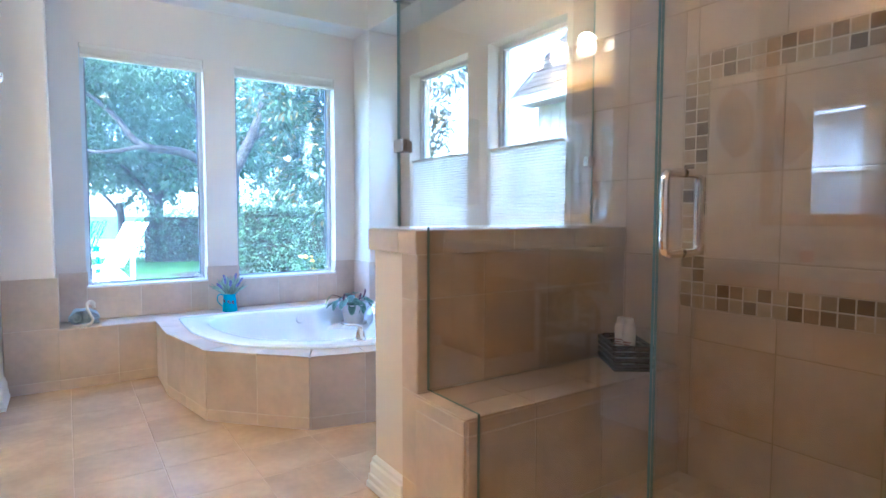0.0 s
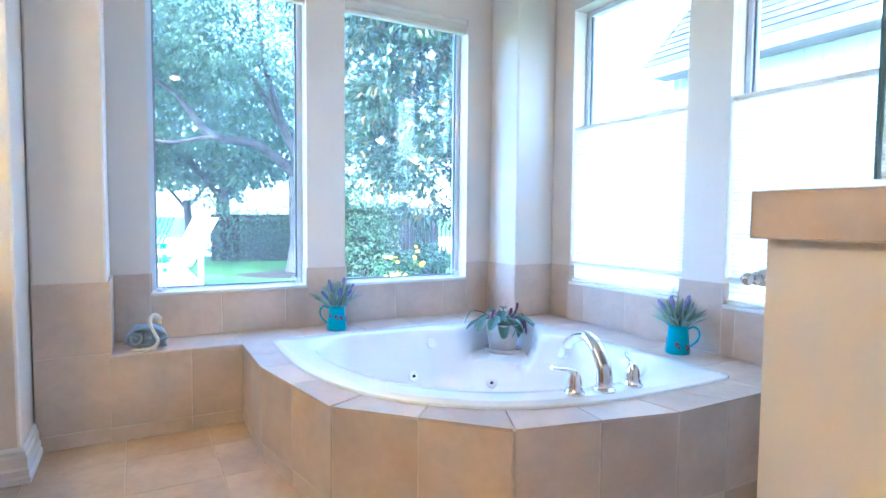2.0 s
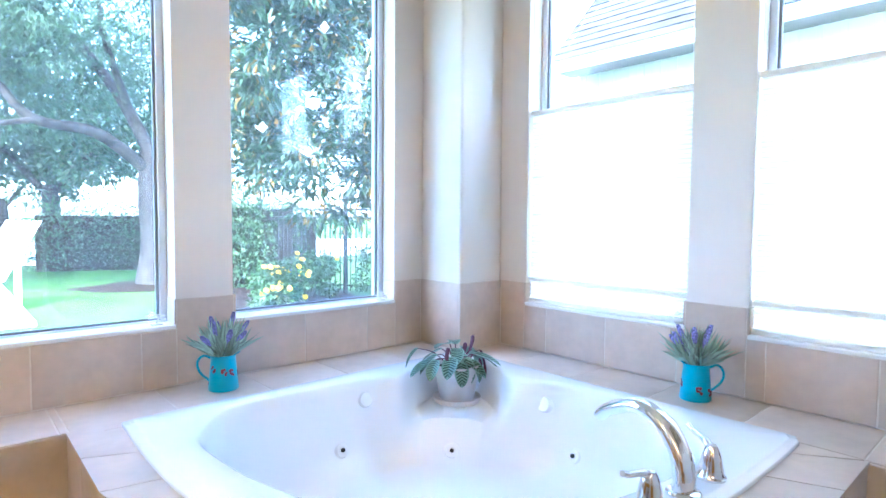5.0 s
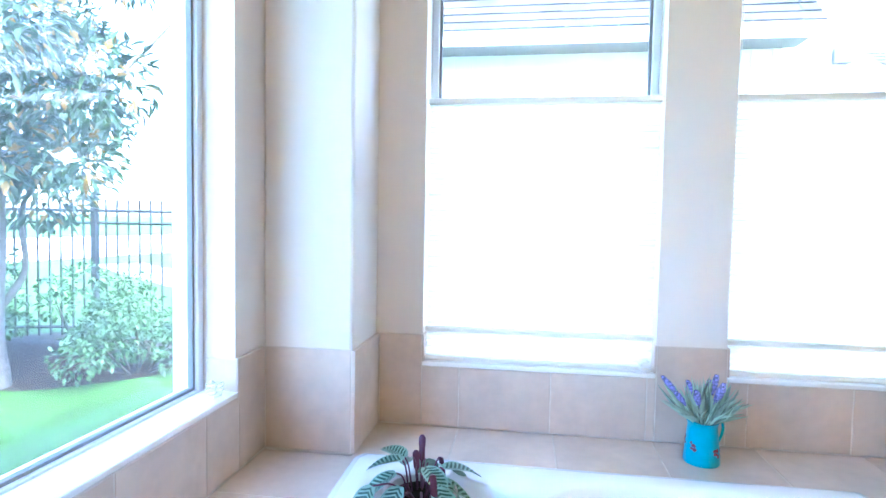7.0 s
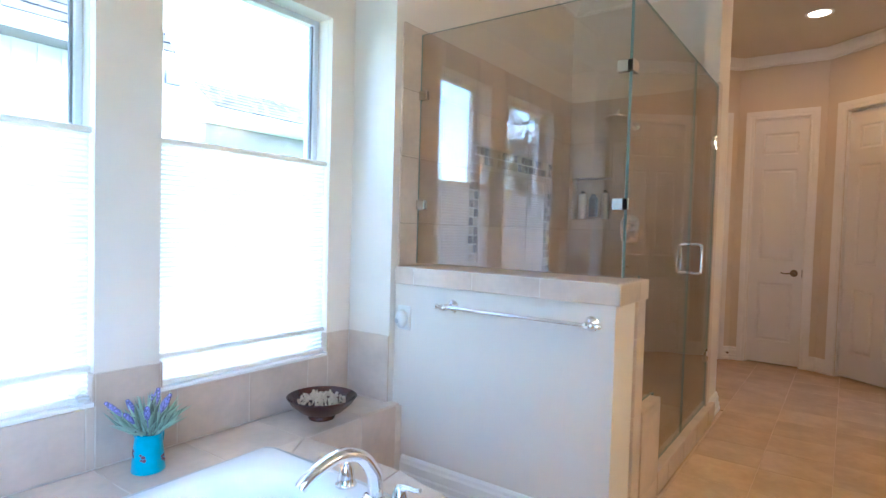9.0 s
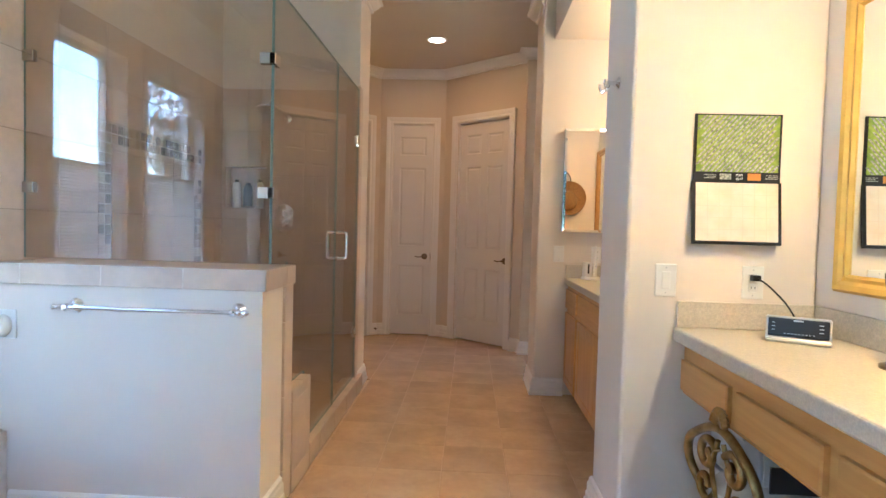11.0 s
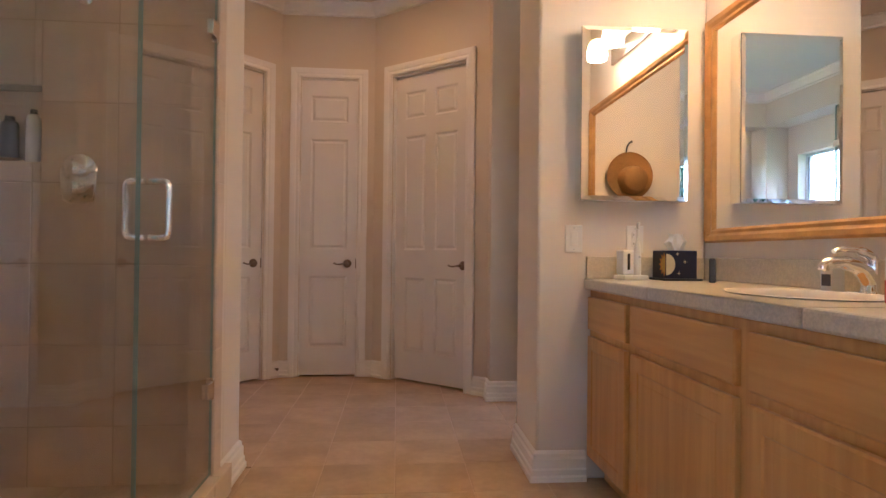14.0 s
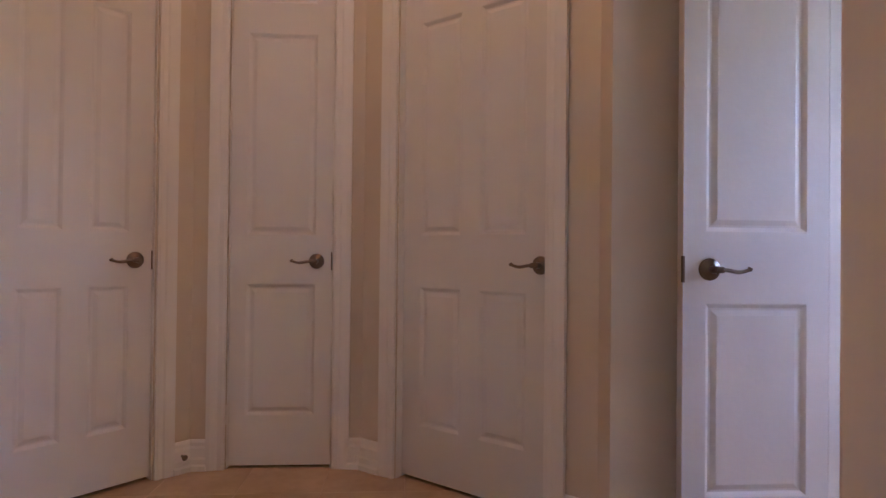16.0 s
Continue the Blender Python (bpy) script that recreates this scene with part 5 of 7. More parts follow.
bk = thing("wire_basket", Matrix.Translation((1.965, 1.545, 0.4875)) @ Matrix.Rotation(radians(55), 4, 'Z'), "black woven basket holding shampoo on the shower bench", "basket")
bm = boxes(((-0.13, -0.075, 0), (0.13, 0.075, 0.006)))
part("base", bm, BLACK, bk)
bm = bmesh.new()
for z in (0.02, 0.045, 0.07, 0.095):
    c = [(-0.13, -0.075, z), (0.13, -0.075, z), (0.13, 0.075, z), (-0.13, 0.075, z), (-0.13, -0.075, z)]
    for p, q in zip(c, c[1:]):
        tube([p, q], 0.010 if z < 0.09 else 0.012, 6, bm)
part("woven_side", bm, BLACK, bk)
for k, (x, y, h, r) in enumerate(((-0.07, 0.0, 0.20, 0.036), (0.01, 0.01, 0.19, 0.036), (0.08, -0.02, 0.14, 0.028))):
    b = bottle((1.965 + x * 0.57 - y * 0.82, 1.545 + x * 0.82 + y * 0.57, 0.495), h, r, PLASTW, PLASTW, "white shampoo bottle with small red lettering in the basket", 0.7, k == 2, 0.4)
    label_bars(b, r, h * 0.42)


# ---- vanity ----
def cabinet_front(bm, y0, y1, z0, z1, x, raised=True):
    """A door or drawer front facing +x at x."""
    t = 0.019
    m = Matrix(((0, 1, 0, 0), (-1, 0, 0, 0), (0, 0, 1, 0), (0, 0, 0, 1)))
    box(bm, (x, y0, z0), (x + t - 0.004, y1, z1))
    rot = Matrix(((0, 1, 0, 0), (1, 0, 0, 0), (0, 0, 1, 0), (0, 0, 0, 1)))
    cells = [(y0 + 0.052, y1 - 0.052, z0 + 0.055, z1 - 0.055)] if raised else []
    c = 0.006
    panel_face(bm, y0 + c, y1 - c, (z0 + c, z1 - c), cells, x + t, 1, rot)
    ring0 = [(x + t - 0.004, y0, z0), (x + t - 0.004, y1, z0), (x + t - 0.004, y1, z1), (x + t - 0.004, y0, z1)]
    ring1 = [(x + t, y0 + c, z0 + c), (x + t, y1 - c, z0 + c), (x + t, y1 - c, z1 - c), (x + t, y0 + c, z1 - c)]
    for k in range(4):
        bm.faces.new([bm.verts.new(p) for p in (ring0[k], ring0[(k + 1) % 4], ring1[(k + 1) % 4], ring1[k])])
    return bm


VX = -0.555
for y0, y1, d0, d1, two in ((-0.083, 0.372, -0.068, 0.345, 0), (0.372, 1.055, 0.400, 1.028, 0), (1.055, 1.637, 1.083, 1.615, 0)):
    cab = thing("vanity_cabinet", Matrix.Identity(4), "maple vanity base cabinet with a drawer over a raised-panel door", "cabinet", "vanity cabinets")
    part("body", boxes(((-1.098, y0, 0.10), (VX, y1, 0.855)), ((-1.098, y0, 0.0), (VX - 0.07, y1, 0.10))), WOODV, cab)
    part("drawer_front", cabinet_front(bmesh.new(), d0, d1, 0.680, 0.825, VX, False), WOODH, cab)
    part("door", cabinet_front(bmesh.new(), d0, d1, 0.115, 0.650, VX), WOODV, cab)


def worktop(y0, y1, front, label, sink=None):
    t = thing("worktop", Matrix.Identity(4), label, "counter top")
    bm = bmesh.new()
    if sink:
        cx, cy, rx, ry = sink
        n = 48
        ring = [(cx + rx * math.cos(2 * math.pi * k / n), cy + ry * math.sin(2 * math.pi * k / n)) for k in range(n)]
        x0, x1 = -1.098, front
        outer = []
        for k in range(n):
            a = 2 * math.pi * k / n
            dx, dy = math.cos(a), math.sin(a)
            s = min((x1 - cx) / dx if dx > 1e-6 else 9, (x0 - cx) / dx if dx < -1e-6 else 9, 0.36 / abs(dy) if abs(dy) > 1e-6 else 9)
            outer.append((cx + dx * s, cy + dy * s))
        o = [bm.verts.new((x, y, 0.905)) for x, y in outer]
        i = [bm.verts.new((x, y, 0.905)) for x, y in ring]
        for k in range(n):
            bm.faces.new((o[k], o[(k + 1) % n], i[(k + 1) % n], i[k]))
        part("slab_end", boxes(((x0, y0, 0.858), (x1 - 0.001, cy - 0.36, 0.905)), bevel=0.008), COUNTER, t)
        part("slab_end", boxes(((x0, cy + 0.36, 0.858), (x1 - 0.001, y1, 0.905)), bevel=0.008), COUNTER, t)
        part("front_edge", boxes(((x1 - 0.04, cy - 0.36, 0.858), (x1 - 0.001, cy + 0.36, 0.9045)), bevel=0.008), COUNTER, t)
    else:
        box(bm, (-1.098, y0, 0.852), (front, y1, 0.905), 0.010, 3)
    part("slab", bm, COUNTER, t)
    part("backsplash", boxes(((-1.099, y0 + 0.016, 0.906), (-1.083, y1, 1.005)), bevel=0.003), COUNTER, t)
    part("end_splash", boxes(((-1.099, y0 + 0.001, 0.906), (front - 0.010, y0 + 0.015, 1.005)), bevel=0.003), COUNTER, t)
    return t


SINK = (-0.80, 0.92, 0.17, 0.235)
worktop(-0.084, 1.638, -0.522, "speckled beige stone vanity top with backsplash", SINK)
bs = thing("wash_basin", Matrix.Translation((SINK[0], SINK[1], 0.905)), "white oval wash basin set in the counter", "sink")
part("basin", lathe([(1.06, 0.004), (1.02, 0.006), (0.98, 0.0), (0.94, -0.03), (0.80, -0.10), (0.45, -0.14), (0, -0.145)], 48, m=Matrix.Diagonal((SINK[2], SINK[3], 1, 1))), CERAM, bs, smooth=True)
part("drain", lathe([(0, -0.139), (0.022, -0.139), (0.024, -0.142), (0.0, -0.144)], 20), CHROME, bs)
fc = thing("basin_faucet", Matrix.Translation((-1.005, 0.92, 0.905)), "chrome single-lever basin faucet", "faucet")
part("base", lathe([(0, 0), (0.030, 0), (0.030, 0.006), (0.024, 0.012), (0.021, 0.06), (0, 0.06)], 20), CHROME, fc, smooth=True)
part("spout", tube(curve([(0, 0, 0.035), (0.03, 0, 0.075), (0.09, 0, 0.092), (0.135, 0, 0.085), (0.142, 0, 0.070)]), [0.024] * 6 + [0.021] * 6 + [0.017] * 6 + [0.014] * 7, 14), CHROME, fc, smooth=True)
part("lever", tube(curve([(-0.006, 0, 0.06), (-0.002, 0, 0.105), (0.04, 0, 0.125), (0.09, 0, 0.128), (0.11, 0, 0.122)]), [0.021] * 6 + [0.019] * 6 + [0.012] * 6 + [0.009] * 7, 12, flat=0.7), CHROME, fc, smooth=True)

sp2 = bottle((-0.80, 1.235, 0.905), 0.13, 0.034, CLEARP, PLASTW, "clear pump bottle of pink hand soap by the basin", 0.8, True, 2.6)
part("soap", lathe([(0, 0.003), (0.0325, 0.003), (0.0345, 0.006), (0.0345, 0.055), (0, 0.055)], 24, m=Matrix.Diagonal((1.012, 0.815, 1, 1))), PINK, sp2, "pink liquid soap", True)
bt = thing("glass_jar", Matrix.Translation((-0.99, 0.80, 0.905)), "small square glass bottle with a dark label", "bottle")
part("glass", boxes(((-0.02, -0.025, 0), (0.02, 0.025, 0.075)), bevel=0.004), CLEARP, bt)
part("label", boxes(((0.0202, -0.018, 0.02), (0.0208, 0.018, 0.055))), DGREY, bt)
part("stopper", lathe([(0.011, 0.075), (0.011, 0.095), (0, 0.096)], 12), CHROME, bt)

tb2 = thing("toothbrush_charger", Matrix.Translation((-0.70, 0.015, 0.905)) @ Matrix.Rotation(radians(8), 4, 'Z'), "white electric toothbrush on its charging base", "toothbrush")
part("base", boxes(((-0.060, -0.045, 0), (0.060, 0.045, 0.022)), bevel=0.006), PLASTW, tb2)
part("holder", boxes(((0.0, -0.030, 0.022), (0.056, 0.030, 0.130)), bevel=0.008), PLASTW, tb2)
part("slot", boxes(((0.022, 0.0295, 0.045), (0.034, 0.0315, 0.115)), bevel=0.002), BLACK, tb2)
br = part("brush_body", lathe([(0, 0.022), (0.015, 0.022), (0.016, 0.03), (0.0155, 0.12), (0.011, 0.16), (0.006, 0.17), (0.0055, 0.22), (0, 0.222)], 18, m=Matrix.Translation((-0.032, 0, 0))), PLASTW, tb2, smooth=True)
part("bristles", boxes(((-0.038, -0.002, 0.222), (-0.026, 0.012, 0.252)), bevel=0.003), PLASTW, br)
part("button", lathe([(0, 0), (0.005, 0), (0.005, 0.002), (0, 0.002)], 12, m=Matrix.Translation((-0.032, 0.0155, 0.10)) @ Matrix.Rotation(radians(-90), 4, 'X')), SILVER, br)

tx = thing("tissue_box", Matrix.Translation((-0.90, 0.020, 0.905)), "navy tissue box painted with sun and moon on a dark tray", "tissue box")
part("tray", boxes(((-0.085, -0.075, 0), (0.085, 0.075, 0.010)), bevel=0.003), DGREY, tx)
bxp = part("box", boxes(((-0.065, -0.062, 0.010), (0.075, 0.062, 0.130)), bevel=0.003), BLUEB, tx)
toY = Matrix.Translation((0.012, 0.0625, 0.070)) @ Matrix.Rotation(radians(-90), 4, 'X')
toX = Matrix.Translation((0.0755, 0.0, 0.070)) @ Matrix.Rotation(radians(90), 4, 'Y')
# half a sun on one face and half a moon on the next, meeting at the box's corner
bm = bmesh.new()
rays = [math.pi + k * math.pi / 14 for k in range(15)]
bm.faces.new([bm.verts.new(toX @ Vector(((0.055 if k % 2 else 0.037) * math.cos(w), 0.0605 + (0.060 if k % 2 else 0.040) * math.sin(w), 0.0008))) for k, w in enumerate(rays)])
part("painted_sun", bm, ORANGE, bxp, "orange sun rays")
bm = bmesh.new()
bm.faces.new([bm.verts.new(toX @ Vector((0.034 * math.cos(math.pi + k * math.pi / 12), 0.0605 + 0.034 * math.sin(math.pi + k * math.pi / 12), 0.0016))) for k in range(13)])
part("painted_sun_disc", bm, SUNGOLD, bxp, "golden sun disc")
bm = bmesh.new()
bm.faces.new([bm.verts.new(toY @ Vector((0.0615 - 0.040 * math.sin(k * math.pi / 14), 0.046 * math.cos(k * math.pi / 14), 0.0008))) for k in range(15)])
part("painted_moon", bm, SKIN, bxp, "cream half moon")
for sx, sy in ((0.012, -0.045), (-0.022, -0.012), (0.004, 0.038)):
    bm = bmesh.new()
    bm.faces.new([bm.verts.new(toY @ Vector((sx + (0.009 if k % 2 == 0 else 0.003) * math.cos(k * math.pi / 4), sy + (0.009 if k % 2 == 0 else 0.003) * math.sin(k * math.pi / 4), 0.0008))) for k in range(8)])
    part("painted_star", bm, SKIN, bxp)
bm = bmesh.new()
ringA = []
for z, r in ((0.128, 0.020), (0.145, 0.030), (0.165, 0.038), (0.185, 0.026), (0.20, 0.030)):
    ringA.append([bm.verts.new((r * math.cos(k * 0.5236) * (1.25 + 0.25 * math.sin(k * 2.1 + z * 60)), r * 0.5 * math.sin(k * 0.5236) * (1 + 0.4 * math.cos(k * 3.1)), z + 0.008 * math.sin(k * 1.7))) for k in range(12)])
for p, q in zip(ringA, ringA[1:]):
    for k in range(12):
        bm.faces.new((p[k], p[(k + 1) % 12], q[(k + 1) % 12], q[k]))
part("tissue", bm, PLASTW, tx, "crumpled white tissue", True)

ck = thing("desk_clock", Matrix.Translation((-0.955, 0.225, 0.905)) @ Matrix.Rotation(radians(-35), 4, 'Z'), "small dark stand-up clock with a round dial", "clock")
part("body", boxes(((-0.008, -0.024, 0), (0.016, 0.024, 0.098)), bevel=0.004), DGREY, ck)
part("dial", lathe([(0, 0.0172), (0.015, 0.0172), (0.016, 0.015)], 24, m=Matrix.Translation((0, 0, 0.075)) @ Matrix.Rotation(radians(90), 4, 'Y')), SILVER, ck)
part("clock_hand", boxes(((0.0174, -0.001, 0.075), (0.0180, 0.001, 0.086)), ((0.0174, 0.0, 0.074), (0.0180, 0.008, 0.076))), BLACK, ck)


def medicine_cabinet(m, width, label):
    """A mirrored cabinet; local x along the wall, y out of it, z up."""
    t = thing("medicine_cabinet", m, label, "medicine cabinet")
    part("body", boxes(((0.002, 0, 0.002), (width - 0.002, 0.078, 0.763))), PLASTW, t)
    for x in (0.0, width - 0.003):
        part("mirror_side", boxes(((x, 0.001, 0.0), (x + 0.003, 0.074, 0.765))), MIRROR, t)
    d = part("door", boxes(((0, 0.079, 0), (width, 0.083, 0.765))), BLACK, t)
    bm = bmesh.new()
    b = 0.018
    o = [(0, 0.0835, 0), (width, 0.0835, 0), (width, 0.0835, 0.765), (0, 0.0835, 0.765)]
    i = [(b, 0.0865, b), (width - b, 0.0865, b), (width - b, 0.0865, 0.765 - b), (b, 0.0865, 0.765 - b)]
    for k in range(4):
        bm.faces.new([bm.verts.new(p) for p in (o[k], o[(k + 1) % 4], i[(k + 1) % 4], i[k])])
    bm.faces.new([bm.verts.new(p) for p in i])
    part("bevelled_mirror", bm, MIRROR, d, "bevel-edged mirror glass")
    return t


medicine_cabinet(Matrix.Translation((-0.965, -0.086, 1.255)), 0.485, "frameless mirrored medicine cabinet beside the vanity")
medicine_cabinet(Matrix.Translation((-0.45, 4.02, 1.20)) @ Matrix.Rotation(radians(180), 4, 'Z'), 0.485, "frameless mirrored medicine cabinet beside the desk")


def framed_mirror(y0, y1, z0, z1, material, label):
    t = thing("framed_mirror", Matrix.Translation((-1.10, 0, 0)), label, "mirror")
    bm = bmesh.new()
    prof = [(0.0, 0.0), (0.0, 0.022), (0.010, 0.034), (0.028, 0.030), (0.040, 0.020), (0.052, 0.022), (0.062, 0.012), (0.062, 0.0)]
    path = [(0, y0, z0), (0, y1, z0), (0, y1, z1), (0, y0, z1), (0, y0, z0)]
    cs = [Vector(p) for p in path[:4]]
    sgn = [(1, 1), (-1, 1), (-1, -1), (1, -1)]
    rings = [[bm.verts.new(c + Vector((v, a * u, b * u))) for u, v in prof] for c, (a, b) in zip(cs, sgn)]
    for k in range(4):
        a, b = rings[k], rings[(k + 1) % 4]
        for i in range(len(prof) - 1):
            bm.faces.new((a[i], b[i], b[i + 1], a[i + 1]))
    part("frame", bm, material, t)
    part("mirror_glass", boxes(((0.002, y0 + 0.055, z0 + 0.055), (0.010, y1 - 0.055, z1 - 0.055))), MIRROR, t)


framed_mirror(-0.055, 1.60, 1.072, 2.08, GILT2, "large wall mirror in a honey gilt wooden frame")
framed_mirror(2.185, 3.95, 1.072, 2.10, GILT, "large wall mirror in a bright gold frame")


def vanity_light(y0, y1, count):
    t = thing("vanity_light", Matrix.Translation((-1.10, 0, 2.32)), "chrome vanity light bar with frosted glass globes, lit", "wall lamp")
    part("back_plate", boxes(((0, y0, -0.055), (0.02, y1, 0.055)), bevel=0.006), NICKEL, t)
    for k in range(count):
        y = y0 + (y1 - y0) * (k + 0.5) / count
        arm = part("arm", tube(curve([(0.02, y, 0.02), (0.09, y, 0.05), (0.15, y, 0.06), (0.16, y, 0.045)]), 0.008, 8), NICKEL, t, smooth=True)
        part("globe_shade", lathe([(0.028, 0.055), (0.045, 0.035), (0.062, 0.0), (0.066, -0.035), (0.060, -0.062)], 24, m=Matrix.Translation((0.16, y, 0.0))), BULB, arm, "glowing frosted glass shade", True)
    return t


vanity_light(0.17, 1.21, 4)
vanity_light(2.61, 3.39, 3)


def wall_plate(loc, turn, kind):
    """A switch or an outlet; local y points out of the wall."""
    t = thing("light_switch" if kind == "switch" else "outlet", Matrix.Translation(loc) @ Matrix.Rotation(turn, 4, 'Z'),
              "white rocker light switch on the wall" if kind == "switch" else "white double outlet on the wall", kind)
    part("plate", boxes(((-0.040, 0, -0.062), (0.040, 0.006, 0.062)), bevel=0.003), PLASTW, t)
    for z in (-0.048, 0.048):
        part("screw", lathe([(0, 0), (0.003, 0), (0.003, 0.0008), (0, 0.001)], 10, m=Matrix.Translation((0, 0.006, z)) @ Matrix.Rotation(radians(-90), 4, 'X')), SILVER, t)
    if kind == "switch":
        part("rocker", boxes(((-0.016, 0.006, -0.033), (0.016, 0.010, 0.033)), bevel=0.002), PLASTW, t)
    else:
        for z in (-0.020, 0.020):
            f = part("socket", boxes(((-0.016, 0.006, z - 0.014), (0.016, 0.008, z + 0.014)), bevel=0.003), PLASTW, t)
            part("slot", boxes(((-0.008, 0.0079, z - 0.004), (-0.006, 0.0083, z + 0.006)), ((0.006, 0.0079, z - 0.004), (0.008, 0.0083, z + 0.006))), BLACK, f)
    return t


wall_plate((-0.475, -0.086, 1.085), 0, "switch")
wall_plate((-0.76, -0.086, 1.085), 0, "outlet")
wall_plate((-0.540, 2.056, 1.082), 0, "switch")
wall_plate((-0.862, 2.056, 1.082), 0, "outlet")

ht = thing("straw_hat", Matrix.Translation((-0.80, 1.638, 1.60)), "brown straw sun hat hanging from a hook", "hat")
part("brim", lathe([(0.0, 0.02), (0.10, 0.018), (0.16, 0.030), (0.175, 0.045), (0.172, 0.048), (0.155, 0.036), (0.10, 0.024)], 36, m=Matrix.Translation((0, -0.002, 0)) @ Matrix.Rotation(radians(90), 4, 'X')), STRAW, ht, smooth=True)
part("crown", lathe([(0.105, 0.02), (0.10, 0.07), (0.085, 0.11), (0.05, 0.128), (0, 0.130)], 32, m=Matrix.Translation((0.02, -0.002, -0.03)) @ Matrix.Rotation(radians(90), 4, 'X')), STRAW, ht, smooth=True)
part("strap", tube(curve([(-0.02, -0.02, 0.16), (-0.01, -0.015, 0.22), (0.02, -0.012, 0.26), (0.03, -0.012, 0.25)]), 0.006, 8), DGREY, ht, smooth=True)


def robe_hook(loc, turn):
    t = thing("robe_hook", Matrix.Translation(loc) @ Matrix.Rotation(turn, 4, 'Z'), "chrome double robe hook on the wall end", "robe hook", "robe hooks")
    part("rose", lathe([(0, 0), (0.026, 0), (0.026, 0.004), (0.018, 0.010), (0.010, 0.016), (0.009, 0.04), (0.014, 0.048), (0, 0.052)], 20, m=Matrix.Rotation(radians(-90), 4, 'X')), CHROME, t, smooth=True)
    for s in (1, -1):
        part("hook", tube(curve([(0, 0.042, 0), (s * 0.022, 0.05, -0.022), (s * 0.036, 0.062, -0.030), (s * 0.044, 0.070, -0.010), (s * 0.046, 0.070, 0.004)]), 0.0055, 8), CHROME, t, smooth=True)


robe_hook((-0.39, 1.86, 1.87), radians(-90))
robe_hook((-0.36, 4.17, 1.93), radians(-90))


# ---- make-up desk ----
worktop(2.058, 3.398, -0.575, "speckled cream stone make-up counter with backsplash")
ap = thing("desk_apron", Matrix.Identity(4), "maple desk apron with two flat drawers under the counter", "desk drawers")
part("rail", boxes(((-0.640, 2.058, 0.655), (-0.622, 3.39, 0.850)), ((-1.098, 3.372, 0.655), (-0.640, 3.39, 0.850))), WOODH, ap)
for a, b in ((2.074, 2.452), (2.505, 2.925), (2.975, 3.35)):
    part("drawer_front", cabinet_front(bmesh.new(), a, b, 0.672, 0.786, -0.622, False), WOODH, ap)
cab = thing("desk_cabinet", Matrix.Identity(4), "maple base cabinet with raised-panel doors ending the desk", "cabinet")
part("body", boxes(((-1.098, 3.40, 0.10), (-0.510, 4.016, 0.850)), ((-1.098, 3.40, 0.0), (-0.58, 4.016, 0.10))), WOODV, cab)
for a, b in ((3.415, 3.70), (3.73, 4.00)):
    part("drawer_front", cabinet_front(bmesh.new(), a, b, 0.690, 0.830, -0.510, False), WOODH, cab)
    part("door", cabinet_front(bmesh.new(), a, b, 0.115, 0.665, -0.510), WOODV, cab)


dt = thing("worktop", Matrix.Identity(4), "speckled cream stone top of the desk's end cabinet", "counter top")
part("slab", boxes(((-1.098, 3.40, 0.852), (-0.470, 4.018, 0.905)), bevel=0.010), COUNTER, dt)
part("end_splash", boxes(((-1.08, 4.002, 0.906), (-0.480, 4.017, 1.005)), bevel=0.003), COUNTER, dt)
part("backsplash", boxes(((-1.099, 3.40, 0.906), (-1.083, 4.001, 1.005)), bevel=0.003), COUNTER, dt)


def drawer_tower(loc, w, d, rows, label):
    t = thing("plastic_drawer_tower", Matrix.Translation(loc), label, "storage drawers", "plastic drawer towers")
    h = 0.205
    H2 = rows * h + 0.03
    part("shell", boxes(((-d / 2, -w / 2, 0), (d / 2 - 0.01, -w / 2 + 0.008, H2)), ((-d / 2, w / 2 - 0.008, 0), (d / 2 - 0.01, w / 2, H2)), ((-d / 2, -w / 2, H2 - 0.02), (d / 2, w / 2, H2 + 0.004)), ((-d / 2, -w / 2, 0), (d / 2, w / 2, 0.012)), bevel=0.003), PLASTW, t)
    for k in range(rows):
        z = 0.018 + k * h
        dr = part("drawer", boxes(((-d / 2 + 0.01, -w / 2 + 0.012, z), (d / 2, w / 2 - 0.012, z + h - 0.016)), bevel=0.006), CLEARP, t)
        part("grip", boxes(((d / 2, -w / 4, z + h - 0.045), (d / 2 + 0.012, w / 4, z + h - 0.030)), bevel=0.003), PLASTW, dr)
    return t


drawer_tower((-0.89, 2.28, 0.0), 0.37, 0.36, 3, "white plastic drawer tower under the desk")
tw2 = thing("letter_tray", Matrix.Translation((-0.88, 2.72, 0.0)), "dark stacked letter trays under the desk", "storage rack")
for k in range(4):
    part("shelf", boxes(((-0.16, -0.22, 0.12 + k * 0.11), (0.16, 0.22, 0.128 + k * 0.11))), DGREY, tw2)
    if k:
        part("paper_stack", boxes(((-0.14, -0.18, 0.1285 + k * 0.11), (0.13, 0.16 - 0.05 * k, 0.155 + k * 0.11))), SILVER, tw2)
for y in (-0.22, 0.212):
    part("side", boxes(((-0.16, y, 0), (0.16, y + 0.008, 0.56))), DGREY, tw2)


def scroll(cx, cz, r0, r1, a0, a1, n=26):
    return [(cx + (r0 + (r1 - r0) * k / n) * math.cos(a0 + (a1 - a0) * k / n), 0, cz + (r0 + (r1 - r0) * k / n) * math.sin(a0 + (a1 - a0) * k / n)) for k in range(n + 1)]


